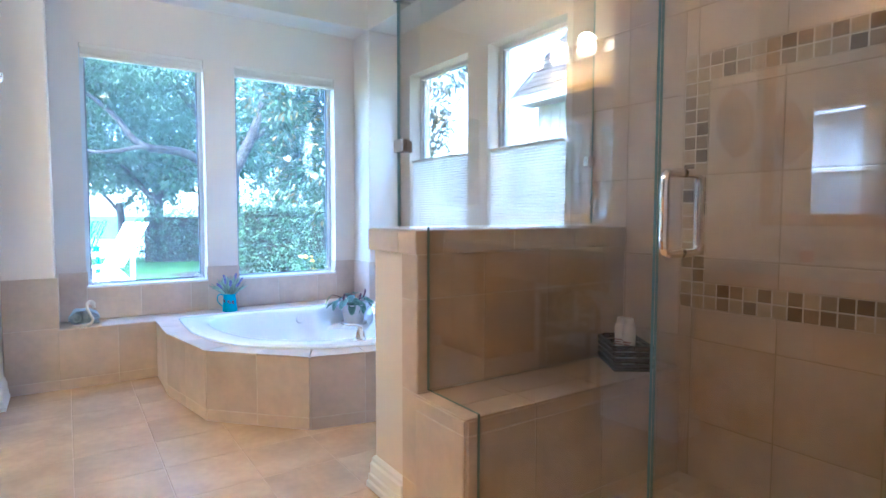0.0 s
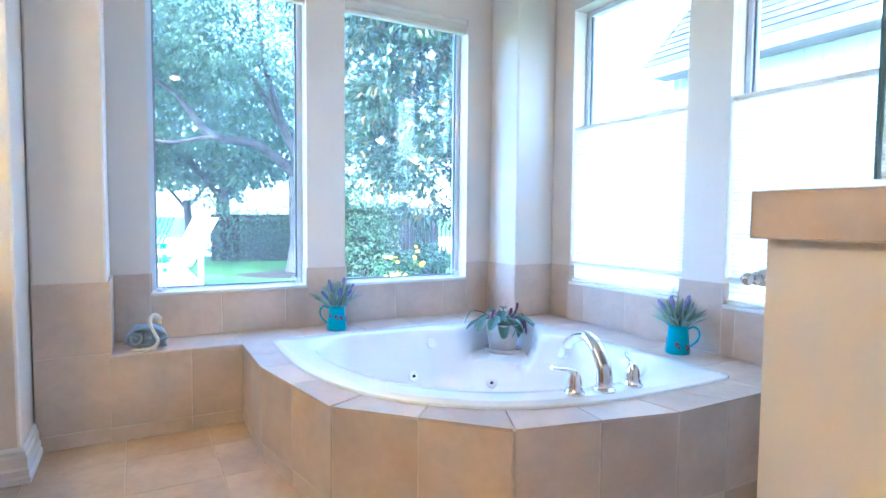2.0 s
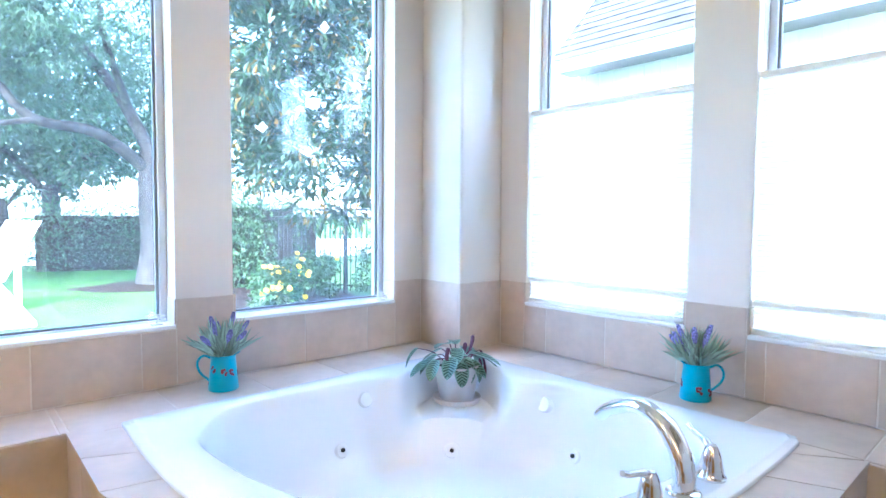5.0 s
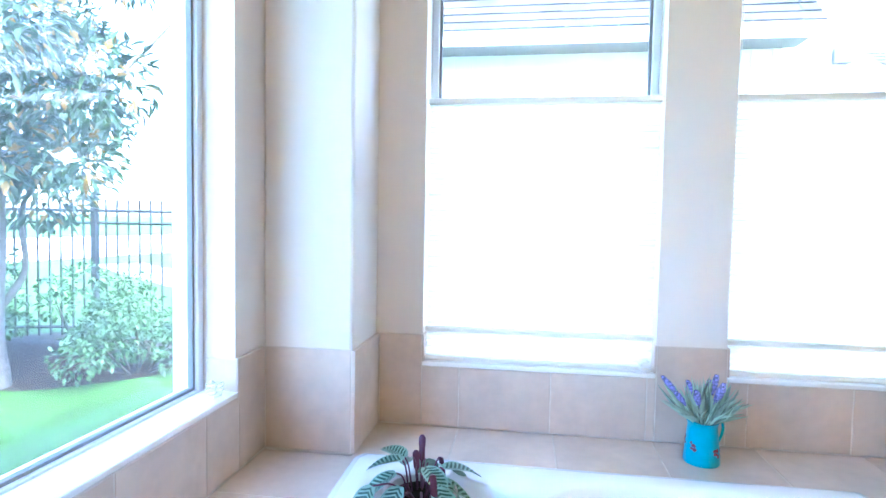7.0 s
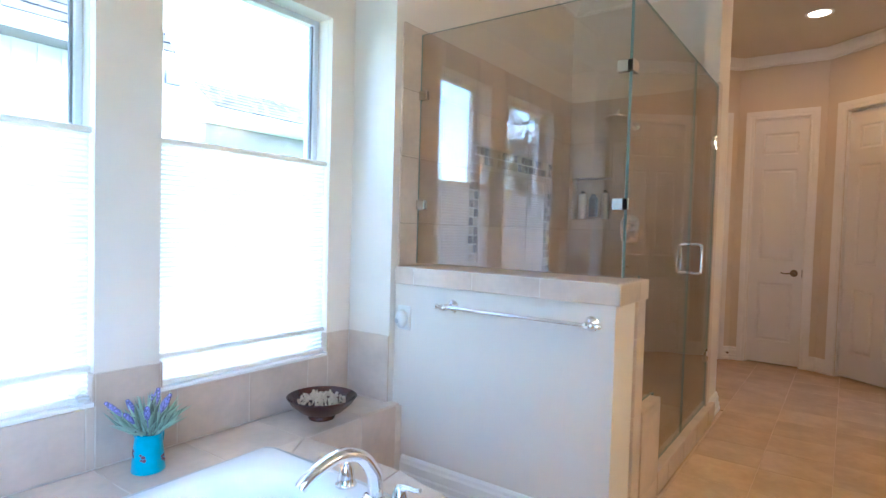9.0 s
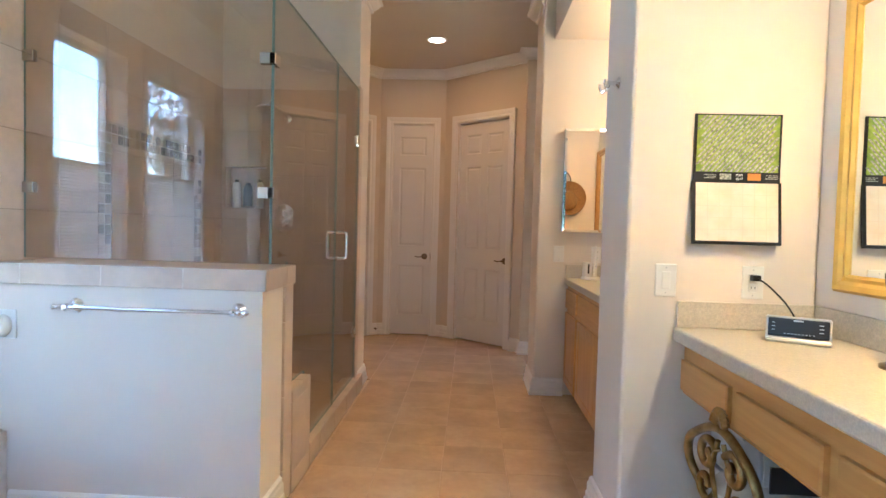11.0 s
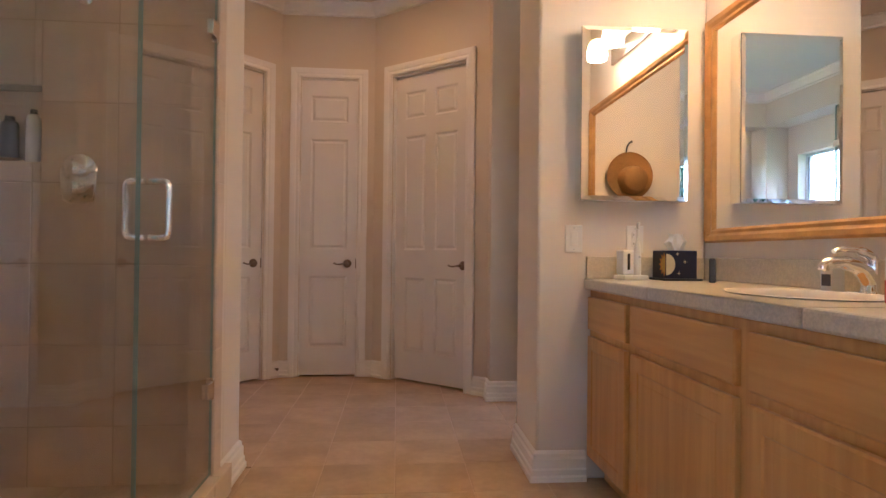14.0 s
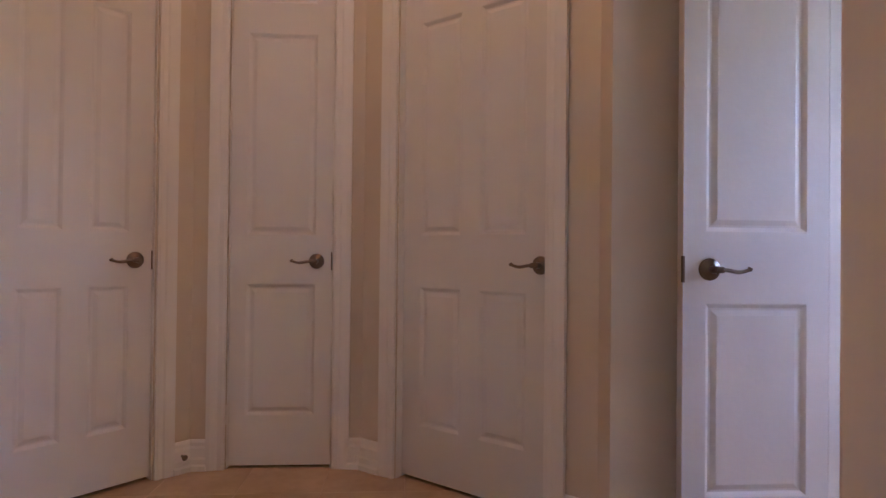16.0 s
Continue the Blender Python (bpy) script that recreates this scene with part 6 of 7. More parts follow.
ch = thing("vanity_chair", Matrix.Translation((-0.590, 2.475, 0.0)) @ Matrix.Rotation(radians(-84), 4, 'Z'), "antique gold metal vanity chair with a scrolled back", "chair")
part("seat", lathe([(0, 0.40), (0.18, 0.40), (0.20, 0.42), (0.20, 0.455), (0.17, 0.475), (0, 0.485)], 32, m=Matrix.Translation((0, -0.20, 0))), CREAM, ch, smooth=True)
part("seat_ring", lathe([(0.19, 0.385), (0.205, 0.385), (0.205, 0.405), (0.19, 0.405)], 32, m=Matrix.Translation((0, -0.20, 0))), GOLD, ch, smooth=True)
for sx, sy in ((-1, 0), (1, 0), (-1, -1), (1, -1)):
    y0 = -0.06 if sy == 0 else -0.34
    part("leg", tube(curve([(sx * 0.14, y0, 0.39), (sx * 0.17, y0 + (0.02 if sy == 0 else -0.02), 0.22), (sx * 0.15, y0, 0.08), (sx * 0.18, y0 + (0.03 if sy == 0 else -0.03), 0.0)]), 0.011, 8), GOLD, ch, smooth=True)
part("back_hoop", tube(curve([(-0.15, -0.03, 0.40), (-0.195, 0.0, 0.49), (-0.185, 0.01, 0.565), (-0.125, 0.01, 0.615), (-0.055, 0.01, 0.650), (0, 0.01, 0.660), (0.055, 0.01, 0.650), (0.125, 0.01, 0.615), (0.185, 0.01, 0.565), (0.195, 0.0, 0.49), (0.15, -0.03, 0.40)]), 0.0145, 12), GOLD, ch, smooth=True)
for s in (-1, 1):
    part("scroll", tube([(s * p[0], 0.006, p[2]) for p in scroll(0.072, 0.555, 0.056, 0.020, 2.6, -3.6)], 0.0135, 10), GOLD, ch, smooth=True)
    part("scroll", tube([(s * p[0], 0.003, p[2]) for p in scroll(0.085, 0.455, 0.050, 0.016, -2.6, 3.2)], 0.012, 10), GOLD, ch, smooth=True)
    part("curl_end", lathe([(0, -0.012), (0.016, -0.010), (0.018, 0), (0.016, 0.010), (0, 0.012)], 14, m=Matrix.Translation((s * 0.060, 0.006, 0.566)) @ Matrix.Rotation(radians(90), 4, 'X')), GOLD, ch, smooth=True)
    part("back_rod", tube(curve([(s * 0.02, 0.0, 0.42), (s * 0.05, 0.004, 0.52), (s * 0.015, 0.008, 0.62)]), 0.008, 8), GOLD, ch, smooth=True)
for k in range(9):
    a = radians(20 + k * 17.5)
    crest = bmesh.new()
    tube([(0.012 * math.cos(a), 0.012, 0.668 + 0.010 * math.sin(a)), (0.036 * math.cos(a), 0.018, 0.668 + 0.046 * math.sin(a)), (0.046 * math.cos(a), 0.012, 0.668 + 0.060 * math.sin(a))], [0.008, 0.0125, 0.007], 10, crest)
    part("crest_petal", crest, GOLD, ch, smooth=True)

rd = thing("clock_radio", Matrix.Translation((-0.905, 2.285, 0.905)) @ Matrix.Rotation(radians(152), 4, 'Z'), "silver and black digital clock radio on the counter", "clock radio")
bm = bmesh.new()
w2 = 0.093
sect = [(-0.045, 0.0), (0.055, 0.0), (0.060, 0.012), (0.052, 0.020), (0.040, 0.082), (0.034, 0.086), (-0.035, 0.080), (-0.048, 0.060)]
L0 = [bm.verts.new((-w2, -y, z)) for y, z in sect]
L1 = [bm.verts.new((w2, -y, z)) for y, z in sect]
bm.faces.new(L0)
bm.faces.new(L1[::-1])
for k in range(len(sect)):
    k2 = (k + 1) % len(sect)
    bm.faces.new((L0[k], L0[k2], L1[k2], L1[k]))
bmesh.ops.bevel(bm, geom=bm.edges[:], offset=0.003, segments=2, affect='EDGES')
body_r = part("body", bm, SILVER, rd, smooth=True)
fm = Matrix.Translation((0, -0.0475, 0.051)) @ Matrix.Rotation(radians(-11), 4, 'X')
part("display", boxes(((-0.086, -0.004, -0.029), (0.086, 0.0, 0.031)), bevel=0.003), BLACK, rd, "black glossy display", m=fm)
for k in range(9):
    part("button_mark", boxes(((-0.040 + 0.010 * k, -0.0052, -0.020), (-0.034 + 0.010 * k, -0.0042, -0.018))), SILVER, body_r, m=fm)
for z in (-0.010, 0.002, 0.014):
    part("button_mark", boxes(((0.058, -0.0052, z), (0.070, -0.0042, z + 0.003)), ((-0.075, -0.0052, z), (-0.066, -0.0042, z + 0.002))), SILVER, body_r, m=fm)
part("brand_bar", boxes(((-0.014, -0.0052, 0.022), (0.014, -0.0042, 0.027))), SILVER, body_r, m=fm)
pw = thing("power_cord", Matrix.Identity(4), "black power cord plugged into the outlet", "power cord")
part("plug", boxes(((-0.877, 2.0645, 1.090), (-0.847, 2.095, 1.112)), bevel=0.004), BLACK, pw)
part("cord", tube(curve([(-0.862, 2.09, 1.10), (-0.885, 2.12, 1.08), (-0.93, 2.16, 1.02), (-0.96, 2.20, 0.95), (-0.975, 2.25, 0.915), (-0.97, 2.29, 0.92), (-0.95, 2.30, 0.935)]), 0.0032, 7), BLACK, pw, smooth=True)

mm_ = thing("makeup_mirror", Matrix.Translation((-0.99, 2.66, 0.905)), "round bronze make-up mirror on a stand", "mirror")
part("base", lathe([(0, 0), (0.070, 0), (0.070, 0.008), (0.055, 0.014), (0.014, 0.022), (0.010, 0.05), (0.012, 0.06), (0.008, 0.075), (0.008, 0.15), (0, 0.15)], 28), BRONZE, mm_, smooth=True)
yk = [(0, 0.105 * math.sin(radians(a)), 0.255 - 0.105 * math.cos(radians(a))) for a in range(-90, 91, 9)]
part("yoke", tube(yk, 0.005, 8), BRONZE, mm_, smooth=True)
tilt = Matrix.Translation((0, 0, 0.255)) @ Matrix.Rotation(radians(84), 4, 'Y')
part("rim", lathe([(0.092, -0.006), (0.099, -0.004), (0.099, 0.004), (0.092, 0.006)], 36, m=tilt), BRONZE, mm_, smooth=True)
part("mirror_glass", lathe([(0, 0.003), (0.093, 0.003), (0.093, -0.003), (0, -0.003)], 36, m=tilt), MIRROR, mm_)

cl = thing("wall_calendar", Matrix.Translation((-0.782, 2.058, -0.018)), "wall calendar open at May 2017 with a vineyard photograph", "calendar")
W3 = 0.158
part("upper_board", boxes(((-W3, 0, 1.475), (W3, 0.008, 1.727))), BLACK, cl)
lower_m = Matrix.Translation((0, 0, 1.474)) @ Matrix.Rotation(radians(5), 4, 'X') @ Matrix.Translation((0, 0, -1.474))
lower = part("lower_board", boxes(((-W3 - 0.004, 0.002, 1.240), (W3 + 0.004, 0.012, 1.474))), BLACK, cl, m=lower_m)
for k in range(3):
    part("page_edge", boxes(((-W3, -0.001 - 0.003 * k, 1.246 + 0.003 * k), (W3, 0.0015 - 0.003 * k, 1.470))), BLACK, lower)
ph = part("photograph", boxes(((-W3 + 0.008, 0.0082, 1.512), (W3 - 0.008, 0.0088, 1.722))), VINEY, cl, "green vineyard photograph")
for k in range(34):
    c = -0.30 + k * 0.0185
    pts = []
    for s in np.linspace(0, 1, 9):
        x, z = c + 0.18 * s, 1.513 + 0.208 * s
        if -W3 + 0.009 <= -x <= W3 - 0.009:
            pts.append((-x, z))
    if len(pts) > 1:
        bm = bmesh.new()
        for (xa, za), (xb, zb) in zip(pts, pts[1:]):
            bm.faces.new([bm.verts.new(p) for p in ((xa - 0.0052, 0.0092, za), (xa + 0.0048, 0.0092, za), (xb + 0.0048, 0.0092, zb), (xb - 0.0052, 0.0092, zb))])
        part("vine", bm, PALEROW, ph)
part("band_swatch", boxes(((0.020, 0.0082, 1.484), (0.062, 0.0087, 1.506))), PALEROW, cl)
part("band_swatch", boxes(((-0.088, 0.0082, 1.482), (-0.040, 0.0087, 1.508))), ORANGE, cl)
for x in (0.075, -0.150):
    for k in range(3):
        part("small_print", boxes(((x, 0.0082, 1.488 + 0.006 * k), (x + 0.045 - 0.01 * (k % 2), 0.0086, 1.4905 + 0.006 * k))), PALEROW, cl)
pg = part("page", boxes(((-W3 + 0.008, 0.0122, 1.252), (W3 - 0.008, 0.0128, 1.470))), PAPER, lower, "pale month page")
bm = bmesh.new()
for k in range(1, 7):
    x = -W3 + 0.008 + k * (2 * W3 - 0.016) / 7
    box(bm, (x - 0.0006, 0.0129, 1.252), (x + 0.0006, 0.0131, 1.470))
for k in range(1, 5):
    z = 1.252 + k * 0.0436
    box(bm, (-W3 + 0.008, 0.0129, z - 0.0006), (W3 - 0.008, 0.0131, z + 0.0006))
part("month_grid", bm, mat("grid_line", (0.68, 0.56, 0.46), 0.8), pg)


def lettering(text, m, size, material, parent):
    """Raised lettering from the built-in font, turned into a mesh part."""
    cu = bpy.data.curves.new("lettering", 'FONT')
    cu.body, cu.size, cu.align_x, cu.extrude = text, size, 'CENTER', 0.0003
    tmp = new("lettering_source", cu)
    me = bpy.data.meshes.new_from_object(tmp.evaluated_get(bpy.context.evaluated_depsgraph_get()))
    bpy.data.objects.remove(tmp)
    me.materials.clear()
    me.materials.append(material)
    ob = new("lettering", me)
    ob.parent = parent
    ob.matrix_basis = m
    return tagged(ob, f"white lettering {text}")


toWall = Matrix.Rotation(radians(180), 4, 'Z') @ Matrix.Rotation(radians(90), 4, 'X')
lettering("MAY", Matrix.Translation((-0.010, 0.0086, 1.4965)) @ toWall, 0.013, PLASTW, cl)
lettering("2017", Matrix.Translation((-0.010, 0.0086, 1.4825)) @ toWall, 0.013, PLASTW, cl)

# ---- ceiling lamps ----
for x, y, lbl in ((0.57, -1.2, "lit recessed downlight in the foyer ceiling"),):
    dl = thing("downlight", Matrix.Translation((x, y, H)), lbl, "ceiling lamp", "downlights")
    part("trim_ring", lathe([(0.075, -0.002), (0.098, -0.002), (0.100, -0.008), (0.080, -0.012), (0.075, -0.006)], 36), TRIM, dl, smooth=True)
    part("lens", lathe([(0, -0.006), (0.076, -0.006), (0.076, -0.002), (0, -0.002)], 36), BULB, dl)


# ---- garden ----
GZ = -0.20
bm = bmesh.new()
vsg = {}
ticks = [-400, -150, -60, -30, -15, -8, -3, 2.72, 6, 9, 12, 15, 18, 22, 28, 40, 80, 200, 400]
for i, x in enumerate(ticks):
    for j, y in enumerate(ticks):
        vsg[i, j] = bm.verts.new((x, y, GZ))
for i in range(len(ticks) - 1):
    for j in range(len(ticks) - 1):
        bm.faces.new((vsg[i, j], vsg[i + 1, j], vsg[i + 1, j + 1], vsg[i, j + 1]))
structure("ground", bm, GRASS, "green mown garden lawn", "lawn")
structure("pavement", boxes(((-6, 10.0, GZ), (1.0, 15.5, GZ + 0.05))), CONC, "pale concrete patio beside the lawn", "patio")


bm = bmesh.new()
prism(bm, [(-60, 30.0), (80, 6.2), (80, 20.2), (-60, 44.0)], GZ - 0.1, GZ + 0.02)
structure("road", bm, CONC, "pale sunlit concrete street beyond the lawn", "road")
bm = bmesh.new()
prism(bm, [(9.6, 7.9), (14.2, 14.0), (13.3, 14.7), (8.7, 8.6)], GZ - 0.1, GZ + 0.03)
structure("pavement_walk", bm, CONC, "narrow pale concrete path beyond the fence", "path")


def bed(name, cx, cy, rx, ry):
    bm = bmesh.new()
    k = 40
    ring = [bm.verts.new((cx + rx * (1 + 0.08 * math.sin(5 * a)) * math.cos(a), cy + ry * (1 + 0.1 * math.cos(4 * a)) * math.sin(a), GZ + 0.004)) for a in (2 * math.pi * i / k for i in range(k))]
    c = bm.verts.new((cx, cy, GZ + 0.07))
    for i in range(k):
        bm.faces.new((ring[i], ring[(i + 1) % k], c))
    return structure(name, bm, SOIL, "dark mulch planting bed", "planting bed", True)


bed("ground_bed_magnolia", 4.95, 8.3, 1.1, 1.5)
bed("ground_bed_flowers", 4.0, 10.3, 1.3, 1.6)
bed("ground_bed_oak", 3.1, 13.3, 1.3, 0.9)


def scatter_leaves(name, centres, radii, count, length, width, material, parent, spread=1.0, label=""):
    """Leaves thrown through a cloud of clumps."""
    centres, radii = np.array(centres), np.array(radii)
    w = radii ** 2
    pick = rng.choice(len(centres), count, p=w / w.sum())
    d = unit(count)
    rad = rng.uniform(0.45, 1.0, count) ** 0.6
    pos = centres[pick] + d * (radii[pick] * rad)[:, None] * np.array([1, 1, 0.8])
    direction = d + unit(count) * 0.9 * spread + np.array([0, 0, -0.15])
    ob = new(name, leaves_mesh(name, pos, direction, unit(count) * 0.5 + np.array([0, 0, 1.0]), rng.uniform(0.7, 1.2, count) * length, rng.uniform(0.7, 1.2, count) * width, material))
    ob.parent = parent
    return tagged(ob, label)


def tree(name, loc, trunk_pts, trunk_r, limbs, clumps, leaf_sets, label, bark=BARK):
    t = thing(name, Matrix.Translation(loc), label, "tree")
    pts = curve(trunk_pts, 5)
    bm = tube(pts, [trunk_r * (1.25 - 0.25 * min(1, k / 4)) * (1 - 0.22 * k / len(pts)) for k in range(len(pts))], 14)
    for line, r in limbs:
        c = curve(line, 5)
        tube(c, [r * 0.72 * (1 - 0.75 * k / len(c)) for k in range(len(c))], 9, bm)
    part("trunk", bm, bark, t, smooth=True)
    cs, rs = [c[:3] for c in clumps], [c[3] for c in clumps]
    for nm, count, ln, wd, material in leaf_sets:
        scatter_leaves(nm, cs, rs, count, ln, wd, material, t)
    return t


def clump_cloud(n, centre, size, r0, r1, seed, hollow=0.0):
    g = np.random.default_rng(seed)
    out = []
    while len(out) < n:
        p = g.uniform(-1, 1, 3)
        q = np.linalg.norm(p)
        if hollow < q < 1:
            out.append((centre[0] + p[0] * size[0], centre[1] + p[1] * size[1], centre[2] + p[2] * size[2], g.uniform(r0, r1)))
    return out


# the broad oak on the lawn
limbs = [([(0, 0, 2.0), (-0.9, -0.3, 2.6), (-1.8, -0.6, 2.7), (-2.3, -0.5, 3.3), (-2.9, -0.9, 3.7)], 0.16),
         ([(0, 0, 2.1), (0.5, -0.2, 3.2), (0.9, -0.4, 4.5), (1.6, -0.5, 6.0)], 0.20),
         ([(0, 0, 2.3), (-0.5, 0.2, 3.4), (-1.3, 0.3, 4.4), (-2.6, 0.3, 5.2)], 0.17),
         ([(-0.4, 0, 3.2), (-0.9, -0.8, 4.2), (-1.2, -1.6, 5.6)], 0.10),
         ([(-1.7, -0.6, 2.7), (-2.6, -0.8, 2.5), (-3.6, -0.8, 2.7)], 0.07),
         ([(0.3, 0, 2.9), (1.3, 0.4, 3.6), (2.6, 0.4, 4.4)], 0.12)]
clumps = clump_cloud(90, (-0.8, 0.0, 6.0), (6.0, 3.6, 3.0), 0.55, 1.0, 3, 0.25) + clump_cloud(40, (-3.0, -0.2, 4.1), (2.8, 1.8, 1.1), 0.4, 0.75, 4)
tree("oak_tree", (3.1, 13.3, GZ), [(0, 0, 0), (0.03, 0, 0.8), (-0.02, 0, 1.6), (0, 0, 2.4)], 0.27, limbs, clumps,
     [("crown", 80000, 0.105, 0.045, OAKL)], "broad live oak with a thick forked trunk on the lawn")
for i, (x, y, hgt, r) in enumerate(((2.25, 19.0, 2.0, 0.22), (1.45, 21.0, 1.7, 0.14), (7.0, 22.0, 2.2, 0.2), (-3.0, 23.0, 2.0, 0.2))):
    lb = [([(0, 0, hgt - 0.3), (s * 0.8, 0.2, hgt + 0.7), (s * 1.8, 0.3, hgt + 1.5)], r * 0.6) for s in (-1, 1)]
    cl2 = clump_cloud(60, (0, 0, hgt + 2.0), (3.4, 2.6, 2.1), 0.5, 0.9, 20 + i, 0.15)
    tree("shade_tree", (x, y, GZ), [(0, 0, 0), (0.04, 0, hgt * 0.5), (0, 0, hgt)], r, lb, cl2, [("crown", 15000, 0.17, 0.09, OAKL)], "smaller shade tree farther off on the lawn")
# the glossy magnolia close to the window
mb = [([(0, 0, 0.55), (0.18, -0.1, 0.9), (0.22, -0.05, 1.4), (0.5, -0.2, 2.0)], 0.045),
      ([(0, 0, 1.2), (-0.6, -0.3, 1.7), (-1.2, -0.6, 2.0)], 0.04), ([(0, 0, 1.7), (0.4, -0.7, 2.4), (0.6, -1.2, 3.0)], 0.035), ([(0, 0, 2.0), (-0.8, 0.3, 2.8), (-1.3, 0.3, 3.4)], 0.035)]
mc = clump_cloud(95, (-0.40, 0.0, 3.1), (1.55, 1.4, 1.95), 0.22, 0.42, 9, 0.15) + clump_cloud(16, (-0.7, -0.5, 2.0), (1.0, 0.8, 0.55), 0.18, 0.3, 10)
mg = tree("magnolia_tree", (4.1, 7.75, GZ), [(0, 0, 0), (-0.02, 0, 0.5), (0.02, 0, 1.2), (0, 0, 2.2), (0.02, 0, 3.6)], 0.085, mb, mc,
          [("crown", 19000, 0.135, 0.046, MAGL), ("young_leaves", 2600, 0.12, 0.042, MAGB)], "glossy-leaved magnolia in white bloom close to the window", BARKP)
for x, y, z in ((-1.55, -1.15, 1.75), (-0.9, -1.45, 1.62), (-1.25, -0.9, 2.9), (-0.55, -1.3, 2.2), (-1.7, -0.6, 2.0)):
    bm = bmesh.new()
    for k in range(9):
        a, tl = k * 2.1, 0.35 + 0.5 * (k % 3)
        d = Vector((math.cos(a), math.sin(a), tl)).normalized()
        s = Vector((-math.sin(a), math.cos(a), 0))
        c = Vector((x, y, z))
        bm.faces.new([bm.verts.new(p) for p in (c, c + d * 0.06 + s * 0.04, c + d * 0.11, c + d * 0.06 - s * 0.04)])
    part("blossom", bm, PETAL, mg, "large white blossom")


def hedge(p, q, h, thick, count, label):
    p, q = Vector(p), Vector(q)
    t = thing("hedge", Matrix.Translation((p.x, p.y, GZ)), label, "hedge")
    L = (q - p).length
    d = (q - p) / L
    cs = []
    for k in range(int(L / 0.28)):
        for z in np.arange(0.15, h, 0.28):
            cs.append((d.x * k * 0.28, d.y * k * 0.28, z, 0.28 * thick / 0.5))
    # a solid block in the near-black mulch colour fills the hedge behind its leaves
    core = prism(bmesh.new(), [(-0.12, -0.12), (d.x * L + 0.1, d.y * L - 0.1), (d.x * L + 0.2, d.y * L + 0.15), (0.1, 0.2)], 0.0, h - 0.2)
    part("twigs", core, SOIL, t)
    scatter_leaves("foliage", [c[:3] for c in cs], [c[3] for c in cs], count, 0.075, 0.045, HEDGEL, t)


hedge((1.9, 17.6), (7.5, 15.6), 1.45, 0.6, 16000, "long clipped green hedge behind the lawn")
hedge((3.35, 12.7), (4.85, 11.7), 1.6, 0.6, 11000, "clipped hedge beside the iron fence")


def bush(loc, size, count, label, flowers=0, ln=0.07):
    t = thing("bush", Matrix.Translation(loc), label, "shrub", "flower bed shrubs")
    cs = clump_cloud(14, (0, 0, size[2] * 0.55), (size[0], size[1], size[2] * 0.5), 0.12, 0.24, int(loc[0] * 100))
    for c in cs[:8]:
        part("stem", tube([(c[0] * 0.2, c[1] * 0.2, 0), (c[0] * 0.7, c[1] * 0.7, c[2] * 0.6), c[:3]], [0.012, 0.008, 0.004], 6), BARK, t)
    scatter_leaves("foliage", [c[:3] for c in cs], [c[3] for c in cs], count, ln, ln * 0.55, HEDGEL, t)
    for k in range(flowers):
        c = cs[k % len(cs)]
        a = k * 2.4
        part("flower", lathe([(0, 0.012), (0.022, 0.016), (0.036, 0.008), (0.012, 0.0), (0, -0.004)], 9, m=Matrix.Translation((c[0] + c[3] * math.cos(a), c[1] - c[3] * abs(math.sin(a)), c[2] + c[3] * 0.6)) @ Matrix.Rotation(radians(35 + 12 * (k % 4)), 4, 'X')), YELL, t)


bush((3.35, 8.9, GZ), (0.5, 0.45, 0.75), 1800, "leafy shrub with yellow flowers by the fence", 22)
bush((4.35, 10.0, GZ), (0.6, 0.5, 0.7), 1800, "low leafy green shrub in the flower bed", 4)
bush((4.7, 7.0, GZ), (0.55, 0.5, 0.6), 1800, "low leafy green shrub under the magnolia", 0, 0.06)
bush((5.2, 7.9, GZ), (0.5, 0.6, 0.9), 2000, "leafy green shrub against the fence", 0, 0.06)
bush((5.0, 8.9, GZ), (0.5, 0.6, 1.0), 2200, "tall leafy green shrub against the fence", 0, 0.06)

for x, y, r in ((3.85, 9.4, 0.15), (4.05, 9.1, 0.17), (3.72, 9.65, 0.11), (3.66, 9.2, 0.08)):
    st = thing("stepping_stone", Matrix.Translation((x, y, GZ)), "flat pale stepping stone at the lawn's edge", "stone", "stepping stones")
    part("stone", lathe([(0, 0.0), (r, 0.0), (r * 1.05, 0.02), (r * 0.9, 0.05), (0, 0.058)], 11, m=Matrix.Diagonal((1.3, 0.8, 1, 1))), STONE, st, smooth=True)
pv = thing("brick_paver", Matrix.Translation((2.55, 6.0, GZ)), "reddish paving slab near the window", "paving slab")
part("slab", boxes(((-0.3, -0.22, 0), (0.3, 0.22, 0.05)), bevel=0.008), mat("red_paver", (0.42, 0.20, 0.13), 0.85, vary=0.3, scale=12), pv)


def fence(p, q, h):
    p, q = Vector(p), Vector(q)
    t = thing("iron_fence", Matrix.Translation((p.x, p.y, GZ)), "black iron picket fence round the garden", "fence")
    L = (q - p).length
    d = (q - p) / L
    n = int(L / 0.11)
    for k in range(n + 1):
        x, y = d.x * k * L / n, d.y * k * L / n
        if k % 18 == 9:
            part("post", boxes(((x - 0.03, y - 0.03, 0), (x + 0.03, y + 0.03, h + 0.08)), bevel=0.004), IRON, t)
        else:
            part("picket", boxes(((x - 0.008, y - 0.008, 0.06), (x + 0.008, y + 0.008, h))), IRON, t)
    for z in (0.15, h - 0.12, h - 0.25):
        part("rail", tube([(0, 0, z), (d.x * L, d.y * L, z)], 0.016, 4), IRON, t)


fence((6.6, 5.4), (4.4, 12.6), 1.5)


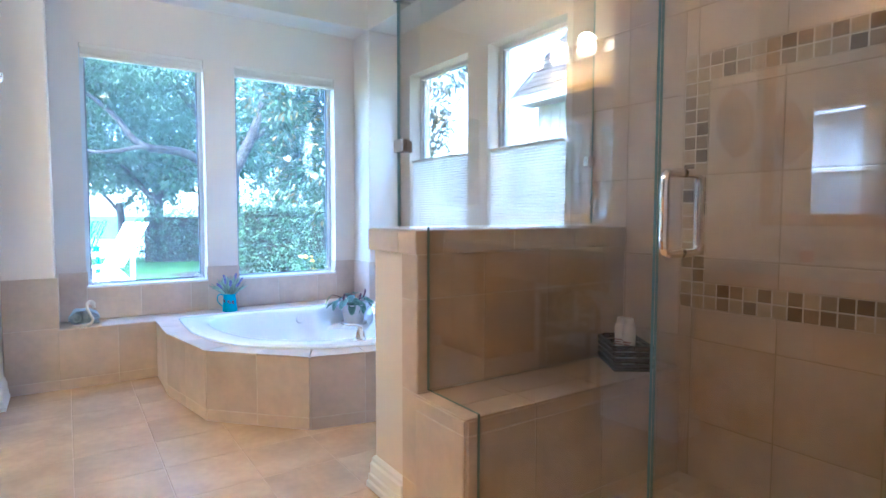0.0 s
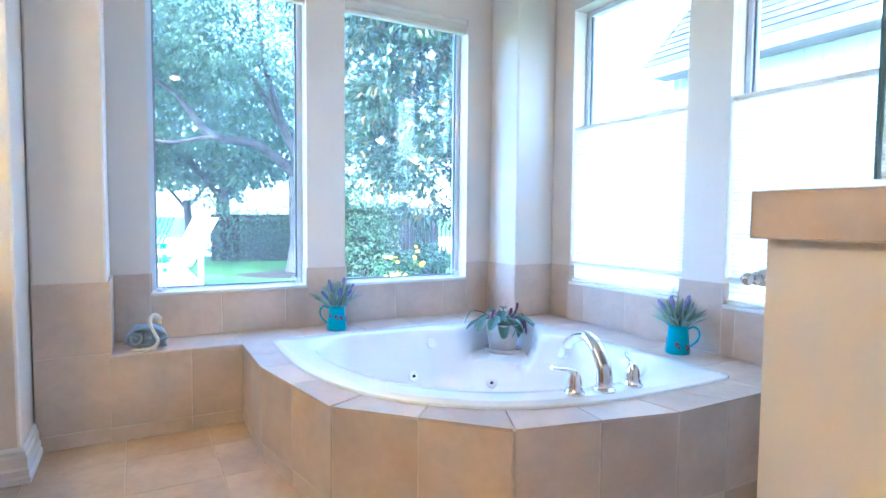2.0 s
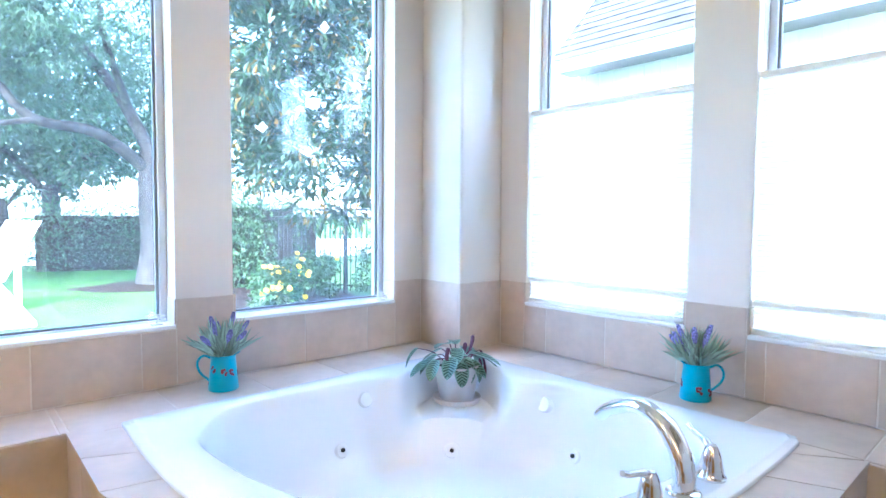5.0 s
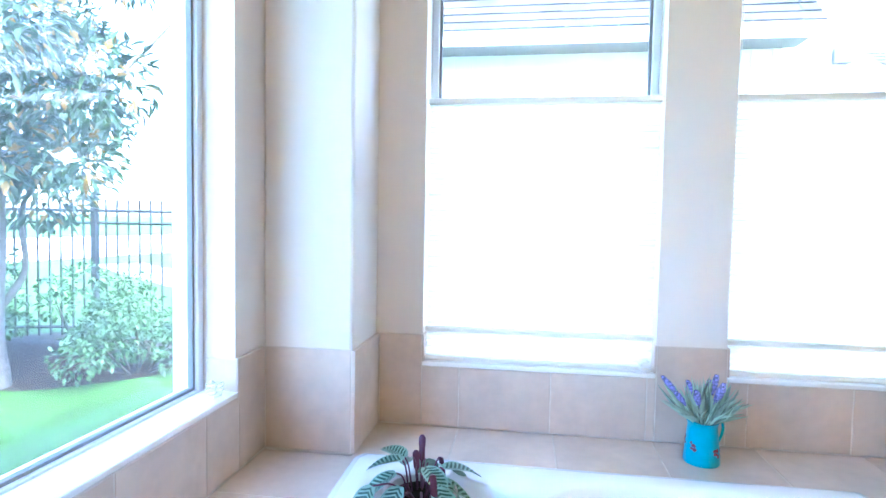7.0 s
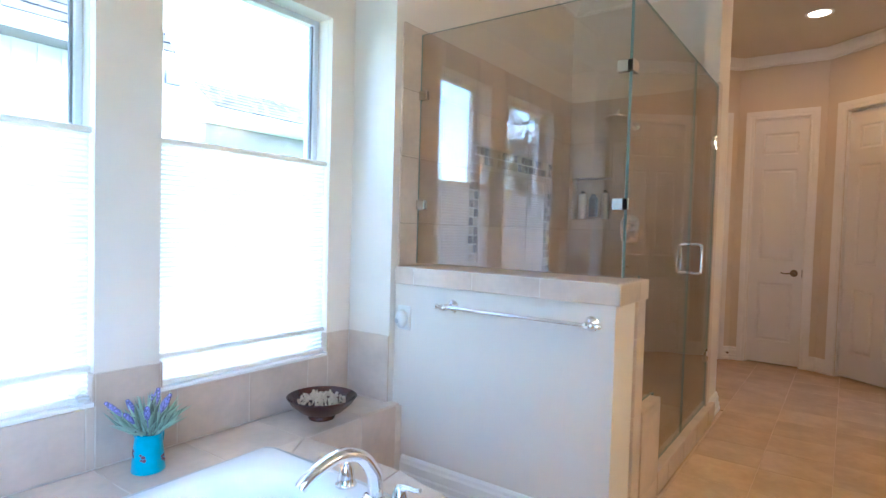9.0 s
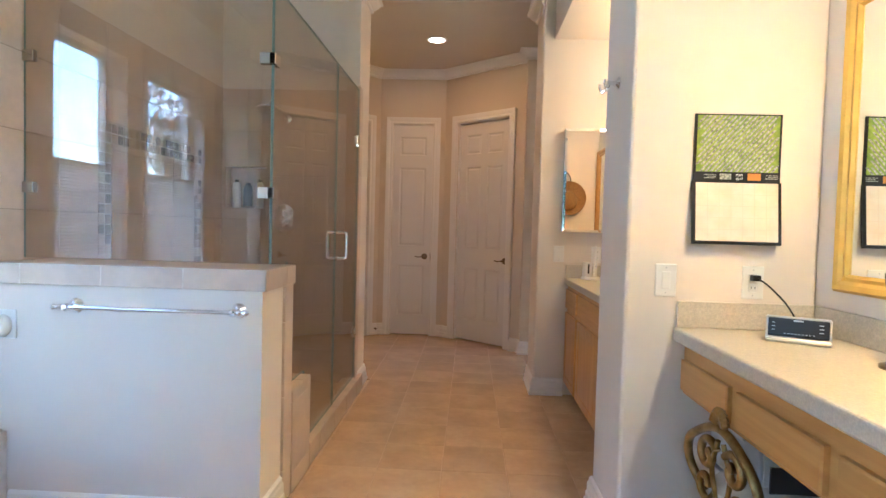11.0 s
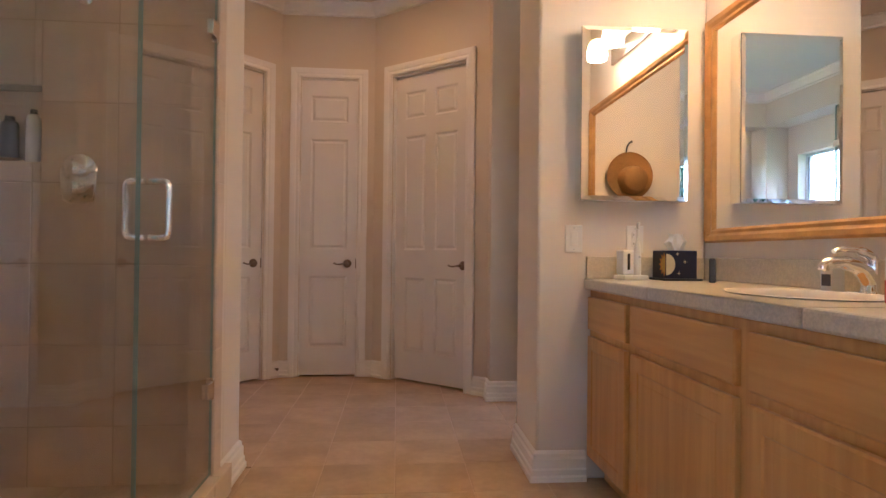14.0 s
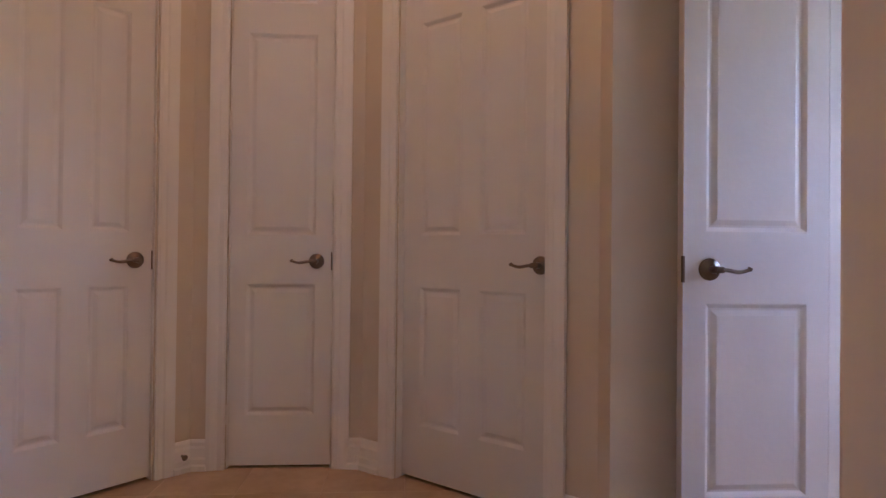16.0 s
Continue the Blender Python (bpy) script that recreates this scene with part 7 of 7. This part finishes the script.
def lounge(loc, turn, material, label):
    t = thing("patio_chair", Matrix.Translation(loc) @ Matrix.Rotation(turn, 4, 'Z'), label, "patio chair", "patio chairs")
    for k in range(8):
        part("seat_slat", boxes(((-0.30, -0.55 + k * 0.085, 0.34), (0.30, -0.48 + k * 0.085, 0.36)), bevel=0.004), material, t)
    for k in range(7):
        x = -0.27 + k * 0.09
        part("back_slat", tube([(x, 0.14, 0.34), (x * 1.15, 0.62, 1.12)], 0.036, 6, flat=0.3), material, t)
    for x in (-0.31, 0.31):
        for y in (-0.5, 0.3):
            part("leg", boxes(((x - 0.03, y - 0.03, 0), (x + 0.03, y + 0.03, 0.56)), bevel=0.004), material, t)
        part("arm", boxes(((x - 0.07, -0.56, 0.56), (x + 0.07, 0.36, 0.585)), bevel=0.006), material, t)


lounge((0.55, 11.6, GZ + 0.05), radians(-60), SIDING, "white slatted patio chair on the concrete")
lounge((-0.35, 12.6, GZ + 0.05), radians(-50), SIDING, "white slatted patio chair on the concrete")
lounge((0.1, 14.2, GZ + 0.05), radians(-40), mat("teal_paint", (0.05, 0.33, 0.38), 0.5), "teal painted patio chair farther back")


# ---- neighbouring houses ----
def shingled_roof(parent, p, u, v, rows, width, course=0.14):
    """Courses of shingles up a slope: p is the eave's end, u along the eave, v up the slope."""
    U, V = Vector(u).normalized(), Vector(v).normalized()
    N = U.cross(V).normalized()
    if N.z < 0:
        N = -N
    bm = bmesh.new()
    g = random.Random(5)
    for r in range(rows):
        x = -g.uniform(0, 0.3)
        while x < width:
            w = g.choice((0.22, 0.30, 0.38))
            a, b = max(0, x), min(width, x + w - 0.012)
            if b > a:
                lift = 0.012 + g.uniform(0, 0.008)
                base = Vector(p) + V * (r * course)
                q = [base + U * a + N * lift, base + U * b + N * lift, base + U * b + V * course * 1.1 + N * 0.004, base + U * a + V * course * 1.1 + N * 0.004,
                     base + U * a, base + U * b]
                vs = [bm.verts.new(c) for c in q]
                bm.faces.new(vs[:4])
                bm.faces.new((vs[4], vs[5], vs[1], vs[0]))
            x += w
    return tagged(part("shingles", bm, SHING, parent), kind="stuff")


HX, EZ = 6.0, 2.735
ns = thing("neighbour_house", Matrix.Identity(4), "single-storey white neighbouring house with a grey shingled roof", "house")
part("wall", boxes(((HX - 0.15, 1.55, GZ), (HX + 4, 6.2, EZ))), SIDING, ns)
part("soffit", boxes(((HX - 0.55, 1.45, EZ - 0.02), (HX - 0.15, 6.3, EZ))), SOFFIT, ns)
part("fascia", boxes(((HX - 0.59, 1.42, EZ - 0.05), (HX - 0.55, 6.32, EZ + 0.07))), SIDING, ns)
rf = bmesh.new()
sl = Vector((2.6, 0, 2.7))
a = Vector((HX - 0.60, 1.40, EZ + 0.07))
b = Vector((HX - 0.60, 6.34, EZ + 0.07))
rf.faces.new([rf.verts.new(p) for p in (a, b, b + sl + Vector((0, -2.2, 0)), a + sl)])
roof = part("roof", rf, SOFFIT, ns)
shingled_roof(roof, a, (0, 1, 0), sl, 26, 4.9)
for k in range(26):
    part("siding_batten", boxes(((HX - 0.165, 1.6 + k * 0.18, 1.6), (HX - 0.15, 1.63 + k * 0.18, EZ - 0.02))), SIDING, ns)
vt = part("wall_vent", boxes(((9.12, -0.70, 3.44), (9.195, -0.46, 3.66)), bevel=0.01), BLUEB, ns, "dark square wall vent")
part("end_gable", boxes(((HX - 0.35, 6.2, GZ), (HX + 0.6, 6.6, EZ - 0.35))), SIDING, ns)
FARP = mat("far_pane", (0.06, 0.07, 0.08), 0.1, spec=0.6)
h2 = thing("far_house", Matrix.Identity(4), "two-storey white house with paired upper windows and a pent roof", "house")
part("wall", boxes(((9.2, -7.0, GZ), (13, 1.45, 7.2))), SIDING, h2)
for y in (-2.47, -3.45):
    w = part("window", boxes(((9.14, y, 4.10), (9.20, y + 0.77, 4.95)), bevel=0.01), VINYL, h2)
    part("pane", boxes(((9.125, y + 0.05, 4.15), (9.139, y + 0.72, 4.90))), FARP, w)
    part("sill", boxes(((9.06, y - 0.05, 4.03), (9.20, y + 0.82, 4.095))), CONC, w)
pr = bmesh.new()
box(pr, (8.35, -6.0, 2.90), (8.45, -0.85, 3.06))
box(pr, (8.45, -6.0, 2.90), (9.2, -0.85, 2.94))
pent = part("pent_roof", pr, SIDING, h2)
shingled_roof(pent, (8.33, -6.02, 3.07), (0, 1, 0), (0.85, 0, 0.55), 7, 5.2)
part("flashing", boxes(((9.08, -6.02, 3.56), (9.2, -0.80, 3.66))), VINYL, h2)
# wall under the pent roof, its shade put into the dark eave grey
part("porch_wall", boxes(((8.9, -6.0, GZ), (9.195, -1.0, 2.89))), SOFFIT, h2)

# ---- tiles, piece by piece ----
P = 0.336
rects = grid(-1.10, 2.14, -2.6, 4.32, P, P, -0.355, 0.015)
keep = []
for r in rects:
    cx, cy = (r[0] + r[2]) / 2, (r[1] + r[3]) / 2
    if cx > 1.03 and cy > -0.2:
        if cy < 2.03 or cx > 2.1 or cy > 4.2:
            continue
    if cx > 0.60 and cy > 3.3 and cx + cy > 4.9:
        continue
    if cx < -0.75 and (cy > -0.3):
        continue
    keep.append(r)
lay(floor, (0, 0, -0.0075), (1, 0, 0), (0, 1, 0), keep, FTILE, 0.008, 0.003, grout=FGROUT)
lay(shower_floor, (0, 0, 0.030), (1, 0, 0), (0, 1, 0), grid(1.12, XE, -0.05, 1.38, 0.105, 0.105, 1.12, -0.05), TILE, 0.006, 0.004)

# tub platform: front faces, deck and ledges
for (ax, ay), (bx, by) in zip(outline, outline[1:]):
    a, b = Vector((ax, ay, 0)), Vector((bx, by, 0))
    L = (b - a).length
    u = (b - a) / L
    lay(platform, a, tuple(u), (0, 0, 1), grid(0, L, 0.0, DECK - 0.006, L / 2 + 0.001, 0.335, 0, 0.065), TILE, 0.010)
lay(platform, (-0.36, YN - 0.0125, 0), (1, 0, 0), (0, 0, 1), grid(0.282, 0.852, 0, DECK - 0.003, P, 0.335, 0.28, 0.065), TILE, 0.010)
lay(platform, (2.09, 2.648, 0), (0, -1, 0), (0, 0, 1), grid(0, 0.575, 0, DECK - 0.003, P, 0.335, 0.335, 0.065), TILE, 0.010)
lay(platform, (0, 0, DECK - 0.011), (1, 0, 0), (0, 1, 0), grid(-0.078, 0.490, YN - 0.02, YW - 0.014, P, P, 0.13, YN + 0.31), TILE, 0.011)
lay(platform, (0, 0, DECK - 0.011), (1, 0, 0), (0, 1, 0), grid(0.490, 2.10, 4.235, YW - 0.014, P, 0.5, 0.13, 4.1), TILE, 0.011)
lay(platform, (0, 0, DECK - 0.011), (1, 0, 0), (0, 1, 0), grid(2.09, XW - 0.014, 2.04, 2.648, 0.5, P, 2.0, 2.305), TILE, 0.011)
lay(platform, (0, 0, DECK - 0.011), (1, 0, 0), (0, 1, 0), grid(2.09, XW - 0.014, 2.648, 4.29, 0.5, P, 2.0, 2.305), TILE, 0.011)
for k in range(len(ring_out) - 1):
    p0, p1, q0, q1 = ring_out[k], ring_out[k + 1], ring_in[k], ring_in[k + 1]
    c = (p0 + p1 + q0 + q1) / 4
    edge = (p1 - p0).normalized()
    out = Vector((edge.y, -edge.x)) * (1 if Vector((edge.y, -edge.x)).dot(c - PC) > 0 else -1)
    pts = [p0 + out * 0.012, p1 + out * 0.012, q1, q0]
    pts = [tuple(c + (p - c) * (1 - 0.0008 / max(0.05, (p - c).length)) + edge * (0.0012 if (p - c).dot(edge) < 0 else -0.0012)) for p in pts]
    bm = prism(bmesh.new(), pts, DECK - 0.010, DECK)
    part("tile", bm, TILE, platform)

for pts in ([(2.088, 2.651), (2.088, 2.90), (1.96, 2.90), tuple(ring_in[-1])], [(0.499, 4.232), (0.70, 4.232), (0.70, 4.10), tuple(ring_in[0])]):
    part("tile", prism(bmesh.new(), pts, DECK - 0.0105, DECK - 0.0005), TILE, platform)

# wainscot behind the tub
ZT = 0.725
for a, b, z1 in ((-0.066, N_OPEN[0][0], ZT), (N_OPEN[0][0], N_OPEN[0][1], ZS), (N_OPEN[0][1], N_OPEN[1][0], ZT), (N_OPEN[1][0], N_OPEN[1][1], ZS), (N_OPEN[1][1], 2.115, ZT)):
    lay(wall_north, (0, YW, 0), (1, 0, 0), (0, 0, 1), grid(a, b, DECK, z1, P, 5, 0.765, -2), TILE, 0.012, name="tile")
for a, b, z1 in ((2.082, E_OPEN[0][0], ZT), (E_OPEN[0][0], E_OPEN[0][1], ZS), (E_OPEN[0][1], E_OPEN[1][0], ZT), (E_OPEN[1][0], E_OPEN[1][1], ZS), (E_OPEN[1][1], 4.283, ZT)):
    lay(wall_east, (XW, 0, 0), (0, -1, 0), (0, 0, 1), [(-r[2], r[1], -r[0], r[3]) for r in grid(a, b, DECK, z1, 0.327, 5, 3.333, -2)], TILE, 0.012)
for y in [v for o in E_OPEN for v in o]:
    sg = 1 if y in (E_OPEN[0][0], E_OPEN[1][0]) else -1
    lay(wall_east, (XW - 0.012, y - (0 if sg > 0 else 0), ZS + 0.016), (1, 0, 0) if sg < 0 else (-1, 0, 0), (0, 0, 1), [(0, 0, 0.10, ZT - ZS - 0.016)] if sg < 0 else [(-0.10, 0, 0, ZT - ZS - 0.016)], TILE, 0.008)
for x in [v for o in N_OPEN for v in o]:
    sg = 1 if x in (N_OPEN[0][0], N_OPEN[1][0]) else -1
    lay(wall_north, (x, YW - 0.012, ZS + 0.016), (0, -1, 0) if sg < 0 else (0, 1, 0), (0, 0, 1), [(-0.10, 0, 0, ZT - ZS - 0.016)] if sg < 0 else [(0, 0, 0.10, ZT - ZS - 0.016)], TILE, 0.008)
lay(corner, (2.125, YW - 0.012, 0), (0, -1, 0), (0, 0, 1), [(0, DECK, 0.291, ZT)], TILE, 0.012)
lay(corner, (2.113, 4.297, 0), (1, 0, 0), (0, 0, 1), [(0, DECK, 0.296, ZT)], TILE, 0.012)
lay(stub_n, (-0.355, YN, 0), (1, 0, 0), (0, 0, 1), grid(0, 0.288, 0, 0.722, 0.5, 0.335, 0, 0.065), TILE, 0.012)
lay(stub_n, (-0.08, YN - 0.012, 0), (0, 1, 0), (0, 0, 1), [(0, DECK, 0.30, 0.722)], TILE, 0.012)
lay(wall_sh_e, (XW - 0.012, 2.07, 0), (-1, 0, 0), (0, 0, 1), [(0, DECK, 0.272, 0.725)], TILE, 0.012)

# shower
TT = 2.285
MY0, MY1, MZ0, MZ1 = 0.28, 1.395, 0.745, 1.770
big = grid(-2.02, 0.05, 0.0, TT, P, P, -2.01, 0.28, holes=[(-MY1, MZ0, -MY0, MZ1)])
inner_f = grid(-MY1 + 0.108, -MY0 - 0.108, MZ0 + 0.108, MZ1 - 0.108, P, P, -2.01, 0.28)
lay(wall_sh_e, (XE + 0.01, 0, 0), (0, -1, 0), (0, 0, 1), [(a, c, b, d) for a, c, b, d in big + inner_f], TILE, 0.010, grout=SGROUT)
s = 0.054
mos = []
nu, nv = round((MY1 - MY0) / s), round((MZ1 - MZ0) / s)
for i in range(nu):
    for j in range(nv):
        if i < 2 or j < 2 or i >= nu - 2 or j >= nv - 2:
            mos.append((-MY1 + i * (MY1 - MY0) / nu, MZ0 + j * (MZ1 - MZ0) / nv, -MY1 + (i + 1) * (MY1 - MY0) / nu, MZ0 + (j + 1) * (MZ1 - MZ0) / nv))
pal = random.Random(3)
cols = [pal.choice((MOS_A, MOS_B, MOS_B, MOS_C, MOS_C)) for _ in mos]
lay(wall_sh_e, (XE + 0.01, 0, 0), (0, -1, 0), (0, 0, 1), mos, lambda k: cols[k], 0.009, 0.004, "mosaic_tile")
lay(wall_sh_s, (0, -0.06, 0), (-1, 0, 0), (0, 0, 1), [(a, c, b, d) for a, c, b, d in grid(-XE, -1.047, 0.0, TT, P, P, -1.15, 0.28, holes=[(-NX1, NZ0, -NX0, NZ1)])], TILE, 0.010, grout=SGROUT)
lay(wall_sh_s, (0, -0.16, 0), (-1, 0, 0), (0, 0, 1), [(-NX1, NZ0 + 0.008, -NX0, NZ1)], TILE, 0.008)
lay(wall_sh_s, (NX0, -0.16, NZ0), (1, 0, 0), (0, 1, 0), [(0, 0, NX1 - NX0, 0.11)], TILE, 0.008)
# half wall, cap, bench and curb
lay(half_wall, (1.01, 1.69, 0), (1, 0, 0), (0, 0, 1), grid(0, XE - 1.01, 0.49, 0.985, P, 0.335, 0.30, 0.49), TILE, 0.010)
lay(half_wall, (1.022, 1.79, 0), (0, -1, 0), (0, 0, 1), grid(0.0, 0.108, 0.0, 0.985, 0.3, 0.335, -0.1, 0.15), TILE, 0.014)
lay(half_wall, (1.010, 1.684, 1.062), (1, 0, 0), (0, 1, 0), grid(0, XE - 1.010, 0, 0.358, P, 0.5, 0.32, -0.1), TILE, 0.009)
capb = boxes(((1.010, 1.686, 0.985), (XE - 0.001, 2.040, 1.062)))
cap = structure("trim_half_wall_cap", capb, GROUT, "beige tiled cap of the half wall", "wall cap")
lay(cap, (XE, 2.040, 0.985), (-1, 0, 0), (0, 0, 1), grid(0, XE - 1.0, 0, 0.085, P, 0.2, 0.12, -0.05), TILE, 0.010)
lay(cap, (1.010, 2.05, 0.985), (0, -1, 0), (0, 0, 1), grid(0, 0.374, 0, 0.085, 0.25, 0.2, 0.25, -0.05), TILE, 0.010)
lay(cap, (1.0, 1.686, 0.985), (1, 0, 0), (0, 0, 1), grid(0, XE - 1.0, 0, 0.085, P, 0.2, 0.12, -0.05), TILE, 0.010)
lay(bench, (0, 0, 0.478), (1, 0, 0), (0, 1, 0), grid(1.004, XE, 1.384, 1.685, P, 0.5, 1.30, 1.0), TILE, 0.009)
lay(bench, (1.012, 1.682, 0), (0, -1, 0), (0, 0, 1), grid(0, 0.29, 0.0, 0.478, 0.5, 0.335, 0.4, 0.43), TILE, 0.010)
lay(bench, (1.012, 1.392, 0), (1, 0, 0), (0, 0, 1), grid(0, XE - 1.012, 0.0, 0.478, P, 0.335, 0.29, 0.43), TILE, 0.010)
lay(curb, (0, 0, 0.112), (1, 0, 0), (0, 1, 0), grid(1.003, 1.122, -0.052, 1.382, 0.5, P, 0.8, 0.1), TILE, 0.008)
lay(curb, (1.012, 1.382, 0), (0, -1, 0), (0, 0, 1), grid(0, 1.43, 0.0, 0.116, P, 0.5, 0.2, -0.3), TILE, 0.009)
lay(wall_sh_s, (1.045, 0.083, 0), (0, -1, 0), (0, 0, 1), grid(0, 0.085, 0.112, TT, 0.5, P, -0.2, 0.28), TILE, 0.009)
lay(wall_sh_s, (1.14, 0.085, 0), (-1, 0, 0), (0, 0, 1), grid(0, 0.104, 0.112, TT, 0.5, P, -0.2, 0.28), TILE, 0.009)
